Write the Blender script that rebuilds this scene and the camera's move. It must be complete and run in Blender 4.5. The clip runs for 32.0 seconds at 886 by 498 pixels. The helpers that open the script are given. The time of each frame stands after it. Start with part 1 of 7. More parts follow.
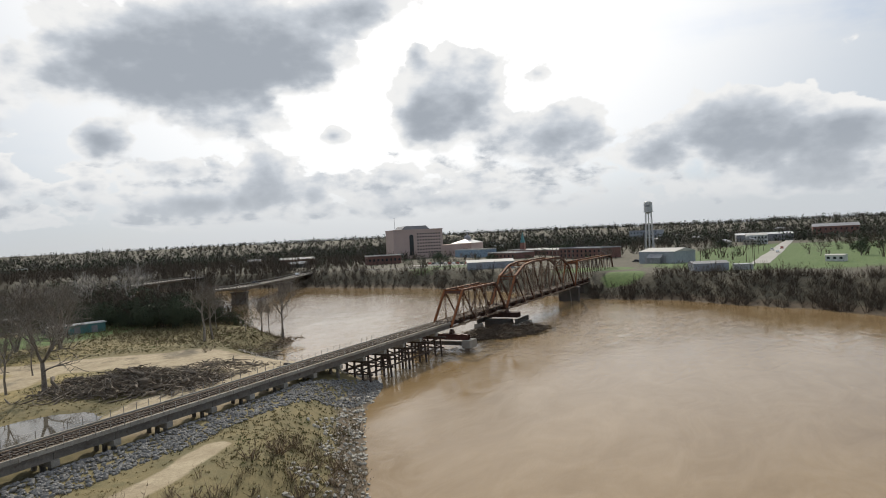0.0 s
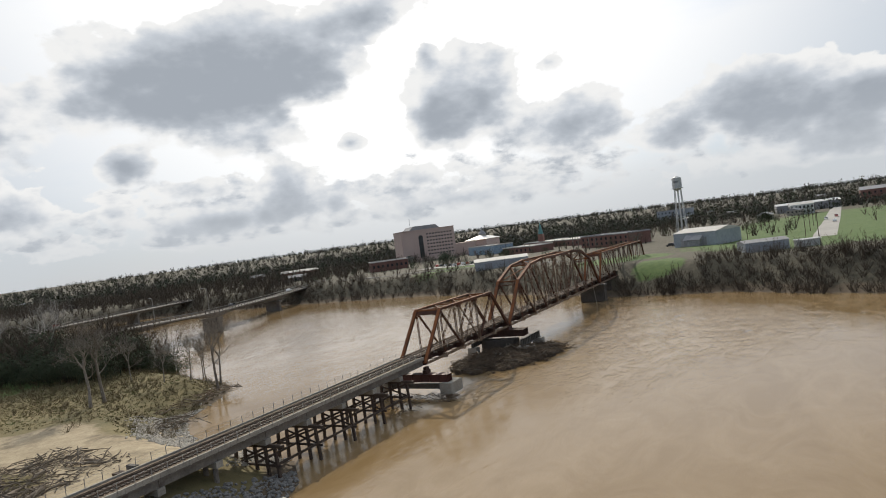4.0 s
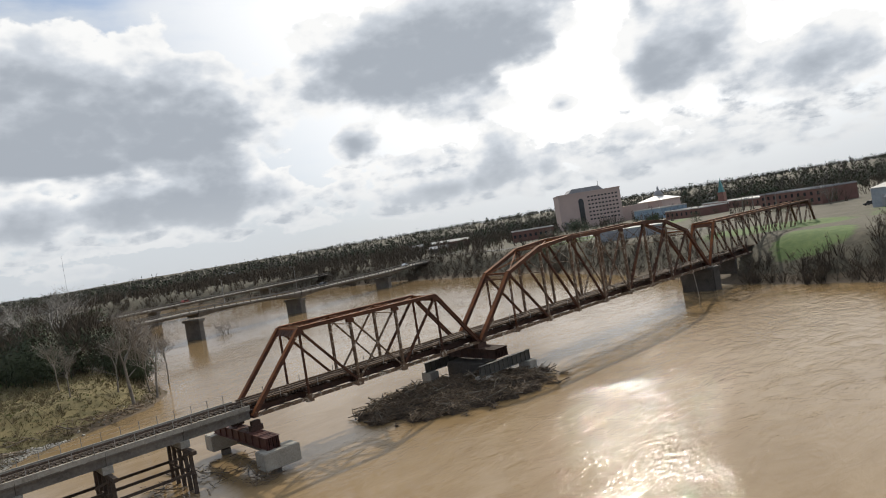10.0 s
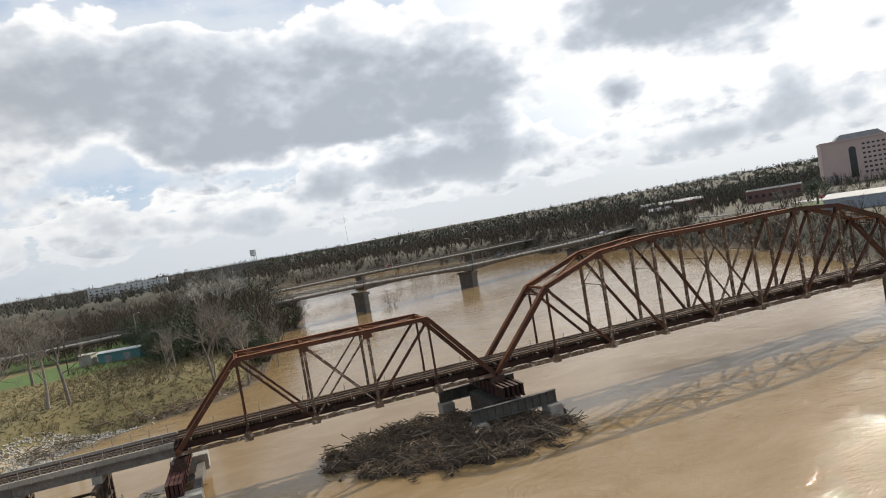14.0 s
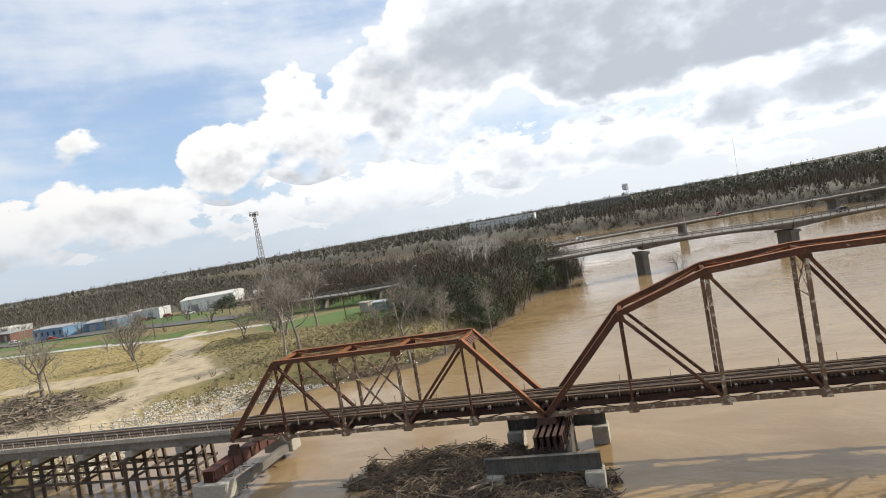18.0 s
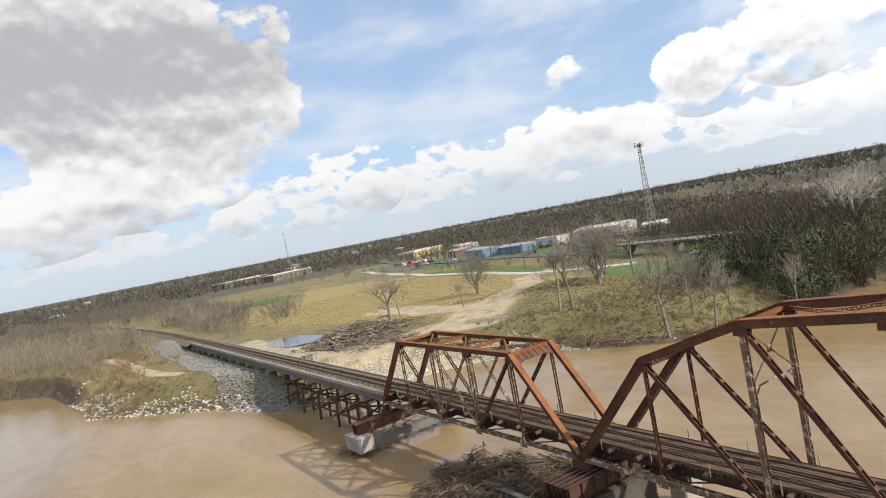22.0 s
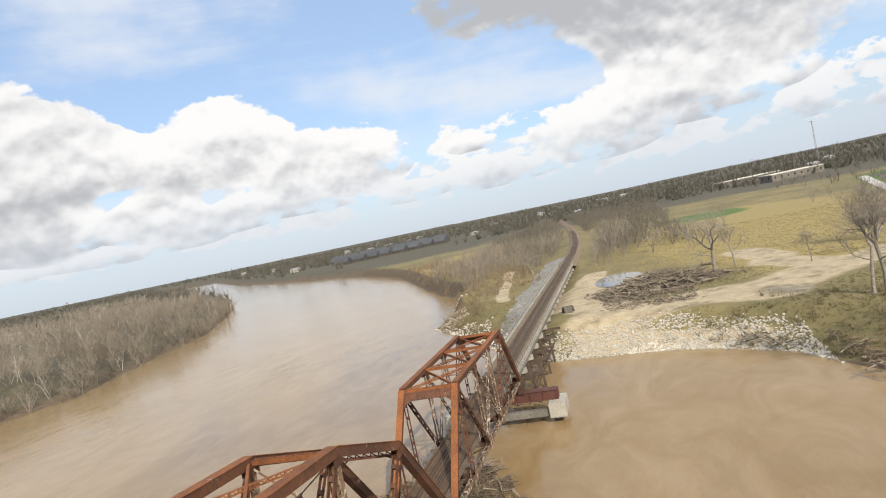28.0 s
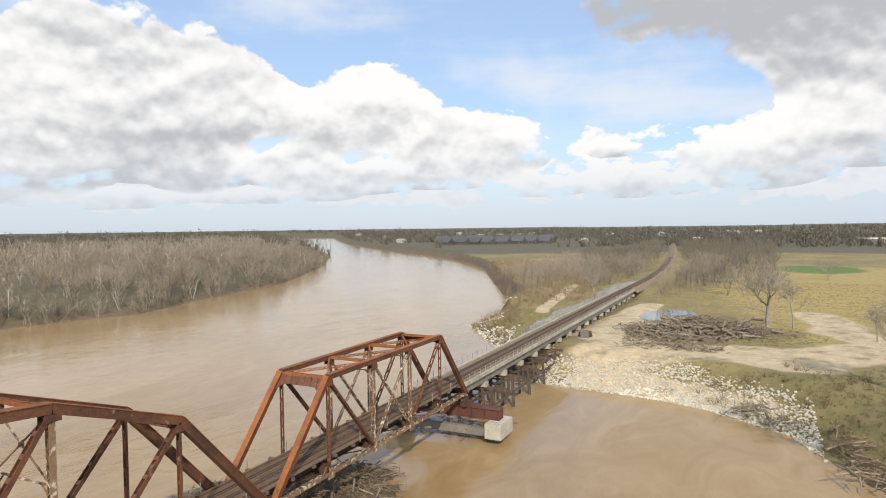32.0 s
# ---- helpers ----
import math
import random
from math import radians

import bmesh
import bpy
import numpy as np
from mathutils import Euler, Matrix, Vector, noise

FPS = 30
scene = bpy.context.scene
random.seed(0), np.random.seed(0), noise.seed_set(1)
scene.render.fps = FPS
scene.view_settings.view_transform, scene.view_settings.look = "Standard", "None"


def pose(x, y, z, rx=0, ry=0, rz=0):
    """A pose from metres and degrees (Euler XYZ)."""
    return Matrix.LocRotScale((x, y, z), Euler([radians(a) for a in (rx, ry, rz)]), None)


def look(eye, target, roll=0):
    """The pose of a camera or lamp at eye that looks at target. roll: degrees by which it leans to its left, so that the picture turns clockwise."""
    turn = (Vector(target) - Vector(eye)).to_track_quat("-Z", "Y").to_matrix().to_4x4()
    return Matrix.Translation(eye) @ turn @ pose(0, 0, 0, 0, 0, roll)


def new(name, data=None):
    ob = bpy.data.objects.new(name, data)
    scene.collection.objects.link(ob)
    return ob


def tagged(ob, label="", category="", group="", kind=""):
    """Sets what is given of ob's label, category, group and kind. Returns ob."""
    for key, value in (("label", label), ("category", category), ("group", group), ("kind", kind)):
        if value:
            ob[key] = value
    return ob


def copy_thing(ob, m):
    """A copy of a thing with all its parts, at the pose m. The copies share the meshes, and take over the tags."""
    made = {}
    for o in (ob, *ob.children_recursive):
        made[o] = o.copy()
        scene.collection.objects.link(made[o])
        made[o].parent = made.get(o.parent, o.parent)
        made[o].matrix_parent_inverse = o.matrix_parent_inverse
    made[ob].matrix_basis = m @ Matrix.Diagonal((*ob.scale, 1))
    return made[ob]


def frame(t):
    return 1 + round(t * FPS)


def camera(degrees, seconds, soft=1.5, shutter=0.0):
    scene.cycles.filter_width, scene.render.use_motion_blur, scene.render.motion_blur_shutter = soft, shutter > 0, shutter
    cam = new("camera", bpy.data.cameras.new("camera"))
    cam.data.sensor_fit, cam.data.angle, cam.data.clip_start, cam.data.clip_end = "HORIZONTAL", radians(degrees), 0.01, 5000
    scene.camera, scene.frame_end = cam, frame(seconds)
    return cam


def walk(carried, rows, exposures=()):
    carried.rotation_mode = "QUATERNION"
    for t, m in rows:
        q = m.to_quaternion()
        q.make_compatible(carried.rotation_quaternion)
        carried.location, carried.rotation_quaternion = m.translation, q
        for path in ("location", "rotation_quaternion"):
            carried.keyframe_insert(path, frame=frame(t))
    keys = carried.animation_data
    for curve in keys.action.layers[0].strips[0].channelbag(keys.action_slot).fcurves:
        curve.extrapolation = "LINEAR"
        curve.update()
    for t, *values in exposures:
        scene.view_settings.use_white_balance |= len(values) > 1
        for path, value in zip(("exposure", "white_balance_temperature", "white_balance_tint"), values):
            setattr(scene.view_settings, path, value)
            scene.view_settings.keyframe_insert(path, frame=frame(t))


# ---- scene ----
EXPOSURES = ((0, -0.62), (6, -0.6), (10, -0.5), (13.5, -0.36), (16, -0.12), (19, 0.0), (24, 0.0), (28, 0.03), (32, 0.05))
cam = camera(69.2, 32.0, 1.0)
# seconds, x, y, z, yaw, pitch, lean
PATH = [
    (0, -140.07, -72.95, 22.01, -62.89, -1.02, -2.76),
    (0.5, -134.16, -70.95, 21.14, -62.84, -0.95, -2.78),
    (1, -128.32, -69.18, 20.51, -62.83, -0.89, -3.17),
    (1.5, -122.55, -67.17, 20.97, -62.86, -0.91, -3.60),
    (2, -116.86, -65.45, 21.08, -62.69, -0.92, -3.73),
    (2.5, -111.13, -64.18, 21.38, -61.67, -0.96, -4.33),
    (4.5, -88.15, -61.58, 21.08, -60.24, -1.00, -8.23),
    (5, -82.69, -62.12, 20.83, -59.59, -1.04, -8.76),
    (5.5, -77.64, -63.21, 20.75, -58.10, -1.12, -8.89),
    (6, -72.55, -64.36, 20.43, -54.35, -1.17, -9.52),
    (6.5, -67.16, -65.70, 19.98, -51.27, -1.20, -9.53),
    (7, -61.88, -67.19, 19.62, -48.26, -1.29, -9.61),
    (7.5, -56.32, -68.29, 19.12, -45.98, -1.35, -9.47),
    (8, -50.82, -69.02, 18.45, -44.91, -1.35, -9.58),
    (8.5, -45.33, -69.62, 18.09, -44.30, -1.40, -9.62),
    (9, -39.95, -70.33, 17.64, -43.88, -1.40, -9.55),
    (9.5, -34.74, -71.17, 17.32, -42.68, -1.45, -8.74),
    (10, -29.71, -72.36, 17.09, -41.56, -1.47, -9.10),
    (10.5, -24.79, -72.81, 16.95, -37.82, -1.59, -9.15),
    (11, -19.84, -73.56, 17.06, -33.41, -1.66, -9.31),
    (11.5, -14.96, -74.17, 17.29, -31.45, -1.70, -9.33),
    (12, -10.22, -74.79, 17.61, -29.54, -1.72, -9.32),
    (12.5, -5.44, -75.23, 17.78, -27.65, -1.71, -9.41),
    (13, -0.86, -75.36, 18.45, -25.04, -1.89, -9.04),
    (13.5, 3.88, -75.53, 18.52, -21.61, -1.78, -9.34),
    (15.5, 23.67, -73.49, 19.47, -7.00, -2.07, -9.96),
    (16, 28.60, -72.60, 19.71, -2.52, -2.07, -9.93),
    (16.5, 33.61, -70.88, 19.96, 2.72, -2.21, -10.19),
    (17, 38.44, -69.36, 20.02, 7.66, -2.05, -10.15),
    (17.5, 43.12, -67.45, 20.13, 11.98, -2.03, -10.03),
    (18, 47.59, -65.26, 20.30, 16.48, -2.05, -9.98),
    (18.5, 51.97, -62.72, 20.36, 21.22, -1.94, -9.93),
    (19, 56.22, -59.90, 20.60, 26.22, -2.00, -10.07),
    (19.5, 59.92, -56.62, 20.50, 31.08, -1.95, -10.31),
    (20, 64.05, -53.59, 20.97, 36.38, -2.06, -10.50),
    (20.5, 67.87, -50.18, 21.21, 41.72, -2.06, -10.64),
    (21, 71.20, -46.63, 21.38, 46.76, -2.05, -10.50),
    (21.5, 74.58, -42.57, 21.56, 52.41, -2.12, -10.72),
    (22, 77.40, -38.30, 21.47, 57.52, -2.02, -10.79),
    (22.5, 79.88, -33.61, 21.61, 62.41, -1.99, -10.77),
    (23, 82.15, -28.83, 21.84, 66.55, -1.98, -10.86),
    (23.5, 84.06, -23.94, 21.98, 70.19, -1.96, -10.81),
    (24, 85.67, -19.16, 22.02, 73.01, -1.92, -10.70),
    (24.5, 87.15, -14.30, 22.08, 77.28, -1.87, -10.77),
    (25, 88.35, -9.38, 22.35, 83.17, -1.95, -10.64),
    (25.5, 88.33, -4.41, 22.43, 89.69, -1.97, -10.60),
    (26, 87.28, 0.52, 22.04, 94.22, -1.91, -10.49),
    (26.5, 86.37, 5.93, 21.92, 98.11, -1.84, -10.57),
    (28.5, 81.51, 22.99, 22.71, 108.38, -2.21, -9.60),
    (29, 79.24, 27.21, 22.47, 110.11, -2.29, -3.80),
    (29.5, 77.40, 30.83, 22.29, 110.48, -2.23, -0.57),
    (30, 75.99, 33.47, 22.12, 111.97, -2.14, -0.64),
    (30.5, 75.03, 35.06, 21.87, 113.42, -2.11, -0.68),
    (31, 74.51, 35.74, 21.64, 114.30, -2.05, -0.80),
    (31.5, 74.33, 35.87, 21.45, 115.22, -2.05, -0.74),
    (32, 74.27, 35.84, 21.32, 115.99, -2.02, -0.74),
]
walk(cam, [(t, pose(x, y, z, 90 + pitch, 0, yaw) @ pose(0, 0, 0, 0, 0, lean)) for t, x, y, z, yaw, pitch, lean in PATH], EXPOSURES)

# ---- world, sun, sky ----
SUN_DIR = Vector((0.735, 0.435, 0.535)).normalized()
sun_data = bpy.data.lights.new("sun", "SUN")
sun_data.energy, sun_data.angle, sun_data.color = 4.9, radians(0.6), (1.0, 0.915, 0.77)
sun = new("sun", sun_data)
sun.matrix_world = look((0, 0, 300), Vector((0, 0, 300)) - SUN_DIR)


def build_world():
    w = bpy.data.worlds.new("sky")
    scene.world = w
    w.use_nodes = True
    nt = w.node_tree
    nt.nodes.clear()
    N, L = nt.nodes.new, nt.links.new

    def math_node(op, a, b=None, clamp=False):
        m = N("ShaderNodeMath")
        m.operation, m.use_clamp = op, clamp
        for i, v in enumerate((a, b)):
            if v is None:
                continue
            if isinstance(v, (int, float)):
                m.inputs[i].default_value = v
            else:
                L(v, m.inputs[i])
        return m.outputs[0]

    def ramp(v, lo, hi):
        m = N("ShaderNodeMapRange")
        m.interpolation_type = "SMOOTHSTEP"
        m.inputs[1].default_value, m.inputs[2].default_value = lo, hi
        L(v, m.inputs[0])
        return m.outputs[0]

    def mix(f, a, b):
        m = N("ShaderNodeMix")
        m.data_type = "RGBA"
        if isinstance(f, (int, float)):
            m.inputs[0].default_value = f
        else:
            L(f, m.inputs[0])
        for k, v in ((6, a), (7, b)):
            if isinstance(v, tuple):
                m.inputs[k].default_value = (*v, 1)
            else:
                L(v, m.inputs[k])
        return m.outputs[2]

    co = N("ShaderNodeTexCoord").outputs["Generated"]
    sky = N("ShaderNodeTexSky")
    sky.sky_type, sky.sun_disc = "NISHITA", False
    sky.sun_elevation = math.asin(SUN_DIR.z)
    sky.sun_rotation = math.atan2(SUN_DIR.x, SUN_DIR.y)
    sky.air_density, sky.dust_density, sky.ozone_density = 1.0, 0.4, 2.0
    sky_mul = N("ShaderNodeVectorMath")
    sky_mul.operation = "SCALE"
    L(sky.outputs[0], sky_mul.inputs[0])
    sky_mul.inputs["Scale"].default_value = 0.16
    sep = N("ShaderNodeSeparateXYZ")
    L(co, sep.inputs[0])
    up = math_node("MAXIMUM", sep.outputs[2], 0.0)
    # glare of thin haze round the sun
    dot = N("ShaderNodeVectorMath")
    dot.operation = "DOT_PRODUCT"
    L(co, dot.inputs[0])
    dot.inputs[1].default_value = SUN_DIR
    near_sun = ramp(dot.outputs["Value"], 0.72, 0.99)
    wide_sun = ramp(dot.outputs["Value"], -0.35, 0.75)

    # each cumulus heap by bearing, height, half width and half height in degrees, and thickness
    bearing = math_node("MULTIPLY", math_node("ARCTAN2", math_node("MULTIPLY", sep.outputs[0], -1.0), sep.outputs[1]), 57.2958)
    height = math_node("MULTIPLY", math_node("ARCSINE", sep.outputs[2]), 57.2958)
    chart = N("ShaderNodeCombineXYZ")
    L(bearing, chart.inputs[0])
    L(height, chart.inputs[1])
    heap = {"sum": 0.0, "level": 0.0, "size": 0.0}

    def add_scaled(v, k, total):
        m = N("ShaderNodeMath")
        m.operation = "MULTIPLY_ADD"
        L(v, m.inputs[0])
        m.inputs[1].default_value = k
        if isinstance(total, float):
            m.inputs[2].default_value = total
        else:
            L(total, m.inputs[2])
        return m.outputs[0]

    def cloud(a, e, w, h, thick=1.0):
        mp = N("ShaderNodeMapping")
        mp.vector_type = "TEXTURE"
        mp.inputs["Location"].default_value = (a, e, 0)
        mp.inputs["Scale"].default_value = (w * 1.36, h * 1.40, 1)
        L(chart.outputs[0], mp.inputs[0])
        g = N("ShaderNodeTexGradient")
        g.gradient_type = "SPHERICAL"
        L(mp.outputs[0], g.inputs[0])
        b = g.outputs["Fac"]
        heap["sum"] = add_scaled(b, thick, heap["sum"])
        heap["level"] = add_scaled(b, thick * e, heap["level"])
        heap["size"] = add_scaled(b, thick * h, heap["size"])

    cloud(-160, 38, 20, 8), cloud(-150, 14, 12, 6), cloud(-122, 9, 13, 5), cloud(-105, 22, 14, 5), cloud(-96.8, 7, 3, 1.5, 0.8), cloud(-95.3, 5.1, 4.8, 2.4)
    cloud(-91.5, 2.9, 7.6, 1.3, 0.8), cloud(-90.5, 7.6, 4.8, 3.1), cloud(-85.7, 7.5, 5.5, 3.1), cloud(-80.1, 5.7, 2.8, 1.4, 0.7), cloud(-73.1, 8.2, 5.3, 2.9)
    cloud(-71.9, 13.7, 1.5, 0.9, 0.5), cloud(-65.8, 11.8, 4.3, 4.3), cloud(-62.4, 3.3, 7.6, 1.1, 0.8), cloud(-61.5, 11, 2.8, 3.3), cloud(-61.3, 16, 1, 1.1, 0.7)
    cloud(-60, 48, 16, 7, 0.8), cloud(-59.7, 5.5, 3, 1.4, 0.7), cloud(-56.7, 19.7, 4.5, 1.8), cloud(-53.7, 9.3, 1.4, 1, 0.8), cloud(-51.5, 4.3, 1.8, 1.6, 0.8)
    cloud(-48.8, 16.5, 7.6, 4), cloud(-47.8, 5.8, 2.6, 2.5), cloud(-45.7, 10.6, 4.8, 1.8, 0.8), cloud(-42.5, 16.7, 11.6, 3.8), cloud(-41.8, 3.8, 6.6, 1.3)
    cloud(-40.6, 6.6, 3.3, 1.4, 0.7), cloud(-38.1, 13.9, 7.1, 2.9), cloud(-35.8, 9.1, 2.8, 1.6, 0.7), cloud(-35.3, 8.8, 2, 1.5, 0.6), cloud(-34, 5.1, 1.9, 1.3, 0.7)
    cloud(-28.5, 5.4, 2.3, 1.8, 0.7), cloud(-24.4, 13.1, 5.3, 3.9), cloud(-23.2, 6.4, 4.3, 2.9), cloud(-22.7, 6.3, 4, 3.1), cloud(-17.9, 11.5, 7.6, 3)
    cloud(-16.1, 5.5, 3.3, 1.9, 0.8), cloud(-15.4, 6.1, 5.5, 2.1, 0.8), cloud(-15.2, 14.4, 8.3, 5.5), cloud(-13.1, 10.6, 4.5, 1.5), cloud(-12.4, 1.3, 4, 1, 0.5)
    cloud(-10.9, 12, 5.5, 3), cloud(-9.2, 6, 3, 1.8, 0.7), cloud(-8.8, 5.2, 3, 2, 0.7), cloud(-5.6, 11.8, 5.5, 3.5), cloud(-4.5, 13.7, 10.6, 5.3)
    cloud(-3.4, 3.1, 3, 1.8, 0.7), cloud(-2.2, 3.1, 3, 1.2, 0.7), cloud(0.1, 13, 6, 5), cloud(1.9, 16.8, 3.5, 2.5), cloud(2.1, 10.7, 4, 2), cloud(2.2, 3.7, 4.3, 1.3, 0.7)
    cloud(8.2, 4.7, 3.8, 1.9, 0.8), cloud(8.5, 16.4, 6, 4.5), cloud(14.5, 14.1, 6, 6.3), cloud(20, 40, 18, 8), cloud(20.3, 12, 3, 4), cloud(21.8, 3.8, 5.8, 1.6, 0.7)
    cloud(26.5, 10.9, 4.3, 3.9), cloud(33.9, 9.1, 3.1, 3.1, 0.85), cloud(34.1, 8.5, 3.1, 2.3, 0.75), cloud(36, 3.1, 3, 0.9, 0.6), cloud(40.1, 3.8, 3, 1.5, 0.8)
    cloud(43.2, 5.8, 5.5, 2.3, 0.9), cloud(44.5, 11.2, 2, 1.8, 0.5), cloud(49.9, 4.3, 3.8, 1.9, 0.8), cloud(56, 3.1, 0.8, 0.5, 0.6), cloud(56.2, 2.9, 0.6, 0.5, 0.5)
    cloud(61, 6.7, 1.8, 0.5, 0.4), cloud(62.9, 4.4, 2.4, 1.7, 0.9), cloud(63, 4.1, 2.1, 1.6, 0.9), cloud(68.7, 12, 1.5, 2, 0.6), cloud(68.9, 2.7, 2.9, 0.7, 0.6)
    cloud(74.8, 3.6, 2.3, 1, 0.8), cloud(74.9, 13.1, 6.6, 4.5), cloud(80.3, 17.4, 11.6, 5.5), cloud(81.6, 11, 6.6, 2.3), cloud(81.8, 7.6, 7.6, 2.6)
    cloud(85.7, 13.5, 5.5, 3), cloud(89.8, 5.8, 5.3, 2.3), cloud(90.9, 19.5, 13.6, 4.8), cloud(98.3, 3.4, 4.3, 0.8, 0.6), cloud(99.9, 4, 4, 1.3, 0.8)
    cloud(101, 6.5, 2, 0.7, 0.6), cloud(107.4, 3.7, 4.5, 0.9, 0.7), cloud(111.4, 7.7, 4.3, 2.8), cloud(116.4, 4.9, 7.1, 1.2, 0.8), cloud(117.1, 8, 3.5, 2.5)
    cloud(121.3, 10.1, 5.8, 3.4), cloud(124.6, 4.6, 6.6, 1.3, 0.8), cloud(126.3, 3.4, 3, 0.8, 0.6), cloud(126.4, 8.8, 4, 2.5), cloud(129.1, 5.5, 3.8, 1.7)
    cloud(130.9, 10.4, 3, 2.1), cloud(132, 2.9, 5.5, 0.6, 0.6), cloud(135.3, 10.9, 5.5, 3.5), cloud(136.8, 5.4, 3.8, 1.8), cloud(138.4, 8.3, 5, 1.5), cloud(140, 40, 22, 9)
    cloud(140.7, 11.8, 8.6, 5.8), cloud(144.5, 2.6, 6, 0.7, 0.6), cloud(146.4, 12.1, 5, 4.5), cloud(147.3, 6.3, 4.5, 2), cloud(150, 9, 8, 5), cloud(172, 9, 14, 5)

    def mapped(stretch, z):
        mp = N("ShaderNodeMapping")
        mp.inputs["Scale"].default_value = (1, 1, stretch)
        mp.inputs["Location"].default_value = (0, 0, z)
        L(co, mp.inputs[0])
        return mp.outputs[0]

    def puffs(scale, detail, stretch, z):
        n = N("ShaderNodeTexNoise")
        n.inputs["Scale"].default_value, n.inputs["Detail"].default_value, n.inputs["Roughness"].default_value = scale, detail, 0.53
        L(mapped(stretch, z), n.inputs["Vector"])
        return n.outputs[0]

    def billows(scale, stretch, z):
        n = N("ShaderNodeTexVoronoi")
        n.feature, n.normalize = "SMOOTH_F1", True
        n.inputs["Scale"].default_value, n.inputs["Detail"].default_value, n.inputs["Roughness"].default_value = scale, 2.0, 0.55
        n.inputs["Smoothness"].default_value = 0.35
        L(mapped(stretch, z), n.inputs["Vector"])
        return n.outputs["Distance"]

    def centred(v, k):
        return math_node("MULTIPLY", math_node("SUBTRACT", v, 0.5), k)

    def plus(*vs):
        out = vs[0]
        for v in vs[1:]:
            out = math_node("ADD", out, v)
        return out

    broad, fluff, small, veil = puffs(5.0, 3, 1.5, 2.2), puffs(13.0, 9, 1.35, 0.3), puffs(24.0, 7, 2.0, 7.7), puffs(2.2, 6, 5.0, 5.7)
    knob, knob_low = billows(21.0, 1.3, 3.1), billows(21.0, 1.3, 3.1 - 0.02)
    fluff_low = puffs(13.0, 9, 1.35, 0.3 - 0.03)
    rough = plus(centred(fluff, 1.7), centred(broad, 0.55), centred(small, 0.55), math_node("MULTIPLY", math_node("SUBTRACT", 0.33, knob), 0.9))
    total = math_node("MINIMUM", heap["sum"], 1.1)
    big = plus(math_node("MULTIPLY", total, 1.5), rough, -0.43)
    # how high a point lies in its own cloud, -1 to 1
    inside = math_node("DIVIDE", math_node("SUBTRACT", math_node("MULTIPLY", height, heap["sum"]), heap["level"]), math_node("MAXIMUM", heap["size"], 0.02))
    # small cumulus stand thick in the lower sky
    band = math_node("MULTIPLY", ramp(up, 0.012, 0.045), math_node("SUBTRACT", 1.0, ramp(up, 0.08, 0.20)))
    low = plus(centred(small, 1.7), centred(fluff, 1.2), centred(broad, 0.8), math_node("MULTIPLY", math_node("SUBTRACT", 0.33, knob), 0.6), math_node("MULTIPLY", band, 0.80), -0.64)
    field = math_node("MAXIMUM", big, low)
    crisp, vague = ramp(field, -0.02, 0.13), ramp(field, -0.14, 0.30)
    topside = ramp(inside, -0.7, 0.2)
    body = math_node("ADD", math_node("MULTIPLY", crisp, topside), math_node("MULTIPLY", vague, math_node("SUBTRACT", 1.0, topside)))
    # light on the upper sides of the billows
    relief = plus(math_node("MULTIPLY", math_node("SUBTRACT", knob_low, knob), 1.5), math_node("MULTIPLY", math_node("SUBTRACT", fluff, fluff_low), 1.3))
    deep = ramp(field, 0.0, 0.9)
    # lit from the front: white heads over grey feet, and grey undersides overhead
    overhead = ramp(height, 10.0, 17.0)
    dim = plus(math_node("MULTIPLY", inside, -0.42), math_node("MULTIPLY", deep, 0.20), math_node("MULTIPLY", relief, -0.75), math_node("MULTIPLY", overhead, 0.56), centred(broad, 0.25), -0.02)
    core_front = ramp(dim, -0.06, 0.80)
    # against the sun: smooth grey bodies with thin bright rims
    shade = plus(field, math_node("MULTIPLY", inside, -0.10), math_node("MULTIPLY", relief, -0.95), centred(small, 0.5))
    core_sun = ramp(shade, 0.0, 0.75)
    dusk = math_node("MULTIPLY", ramp(plus(shade, math_node("MULTIPLY", inside, -0.30)), 0.30, 1.45), 0.9)
    facing = ramp(dot.outputs["Value"], 0.1, 0.5)
    core = math_node("ADD", math_node("MULTIPLY", core_sun, facing), math_node("MULTIPLY", core_front, math_node("SUBTRACT", 1.0, facing)))
    veil_on = math_node("MULTIPLY", ramp(plus(veil, centred(fluff, 0.3), math_node("MULTIPLY", wide_sun, 0.22)), 0.42, 0.74), 0.8)
    clear = mix(veil_on, mix(0.60, sky_mul.outputs[0], (0.46, 0.61, 0.87)), mix(wide_sun, (0.80, 0.84, 0.90), (1.02, 1.07, 1.12)))
    clear = mix(math_node("MULTIPLY", near_sun, 0.95), clear, (1.85, 1.83, 1.80))
    white = mix(wide_sun, (0.97, 0.96, 0.95), (1.36, 1.36, 1.35))
    grey = mix(wide_sun, (0.50, 0.51, 0.535), mix(dusk, (0.92, 0.98, 1.06), (0.53, 0.585, 0.66)))
    col = mix(body, clear, mix(core, white, grey))
    haze = math_node("SUBTRACT", 1.0, ramp(up, 0.0, 0.13))
    haze_col = mix(wide_sun, (0.60, 0.67, 0.76), (0.86, 0.91, 0.96))
    col = mix(math_node("MULTIPLY", haze, 0.7), col, haze_col)
    bg = N("ShaderNodeBackground")
    L(col, bg.inputs[0])
    bg.inputs[1].default_value = 1.0
    out = N("ShaderNodeOutputWorld")
    L(bg.outputs[0], out.inputs[0])


build_world()


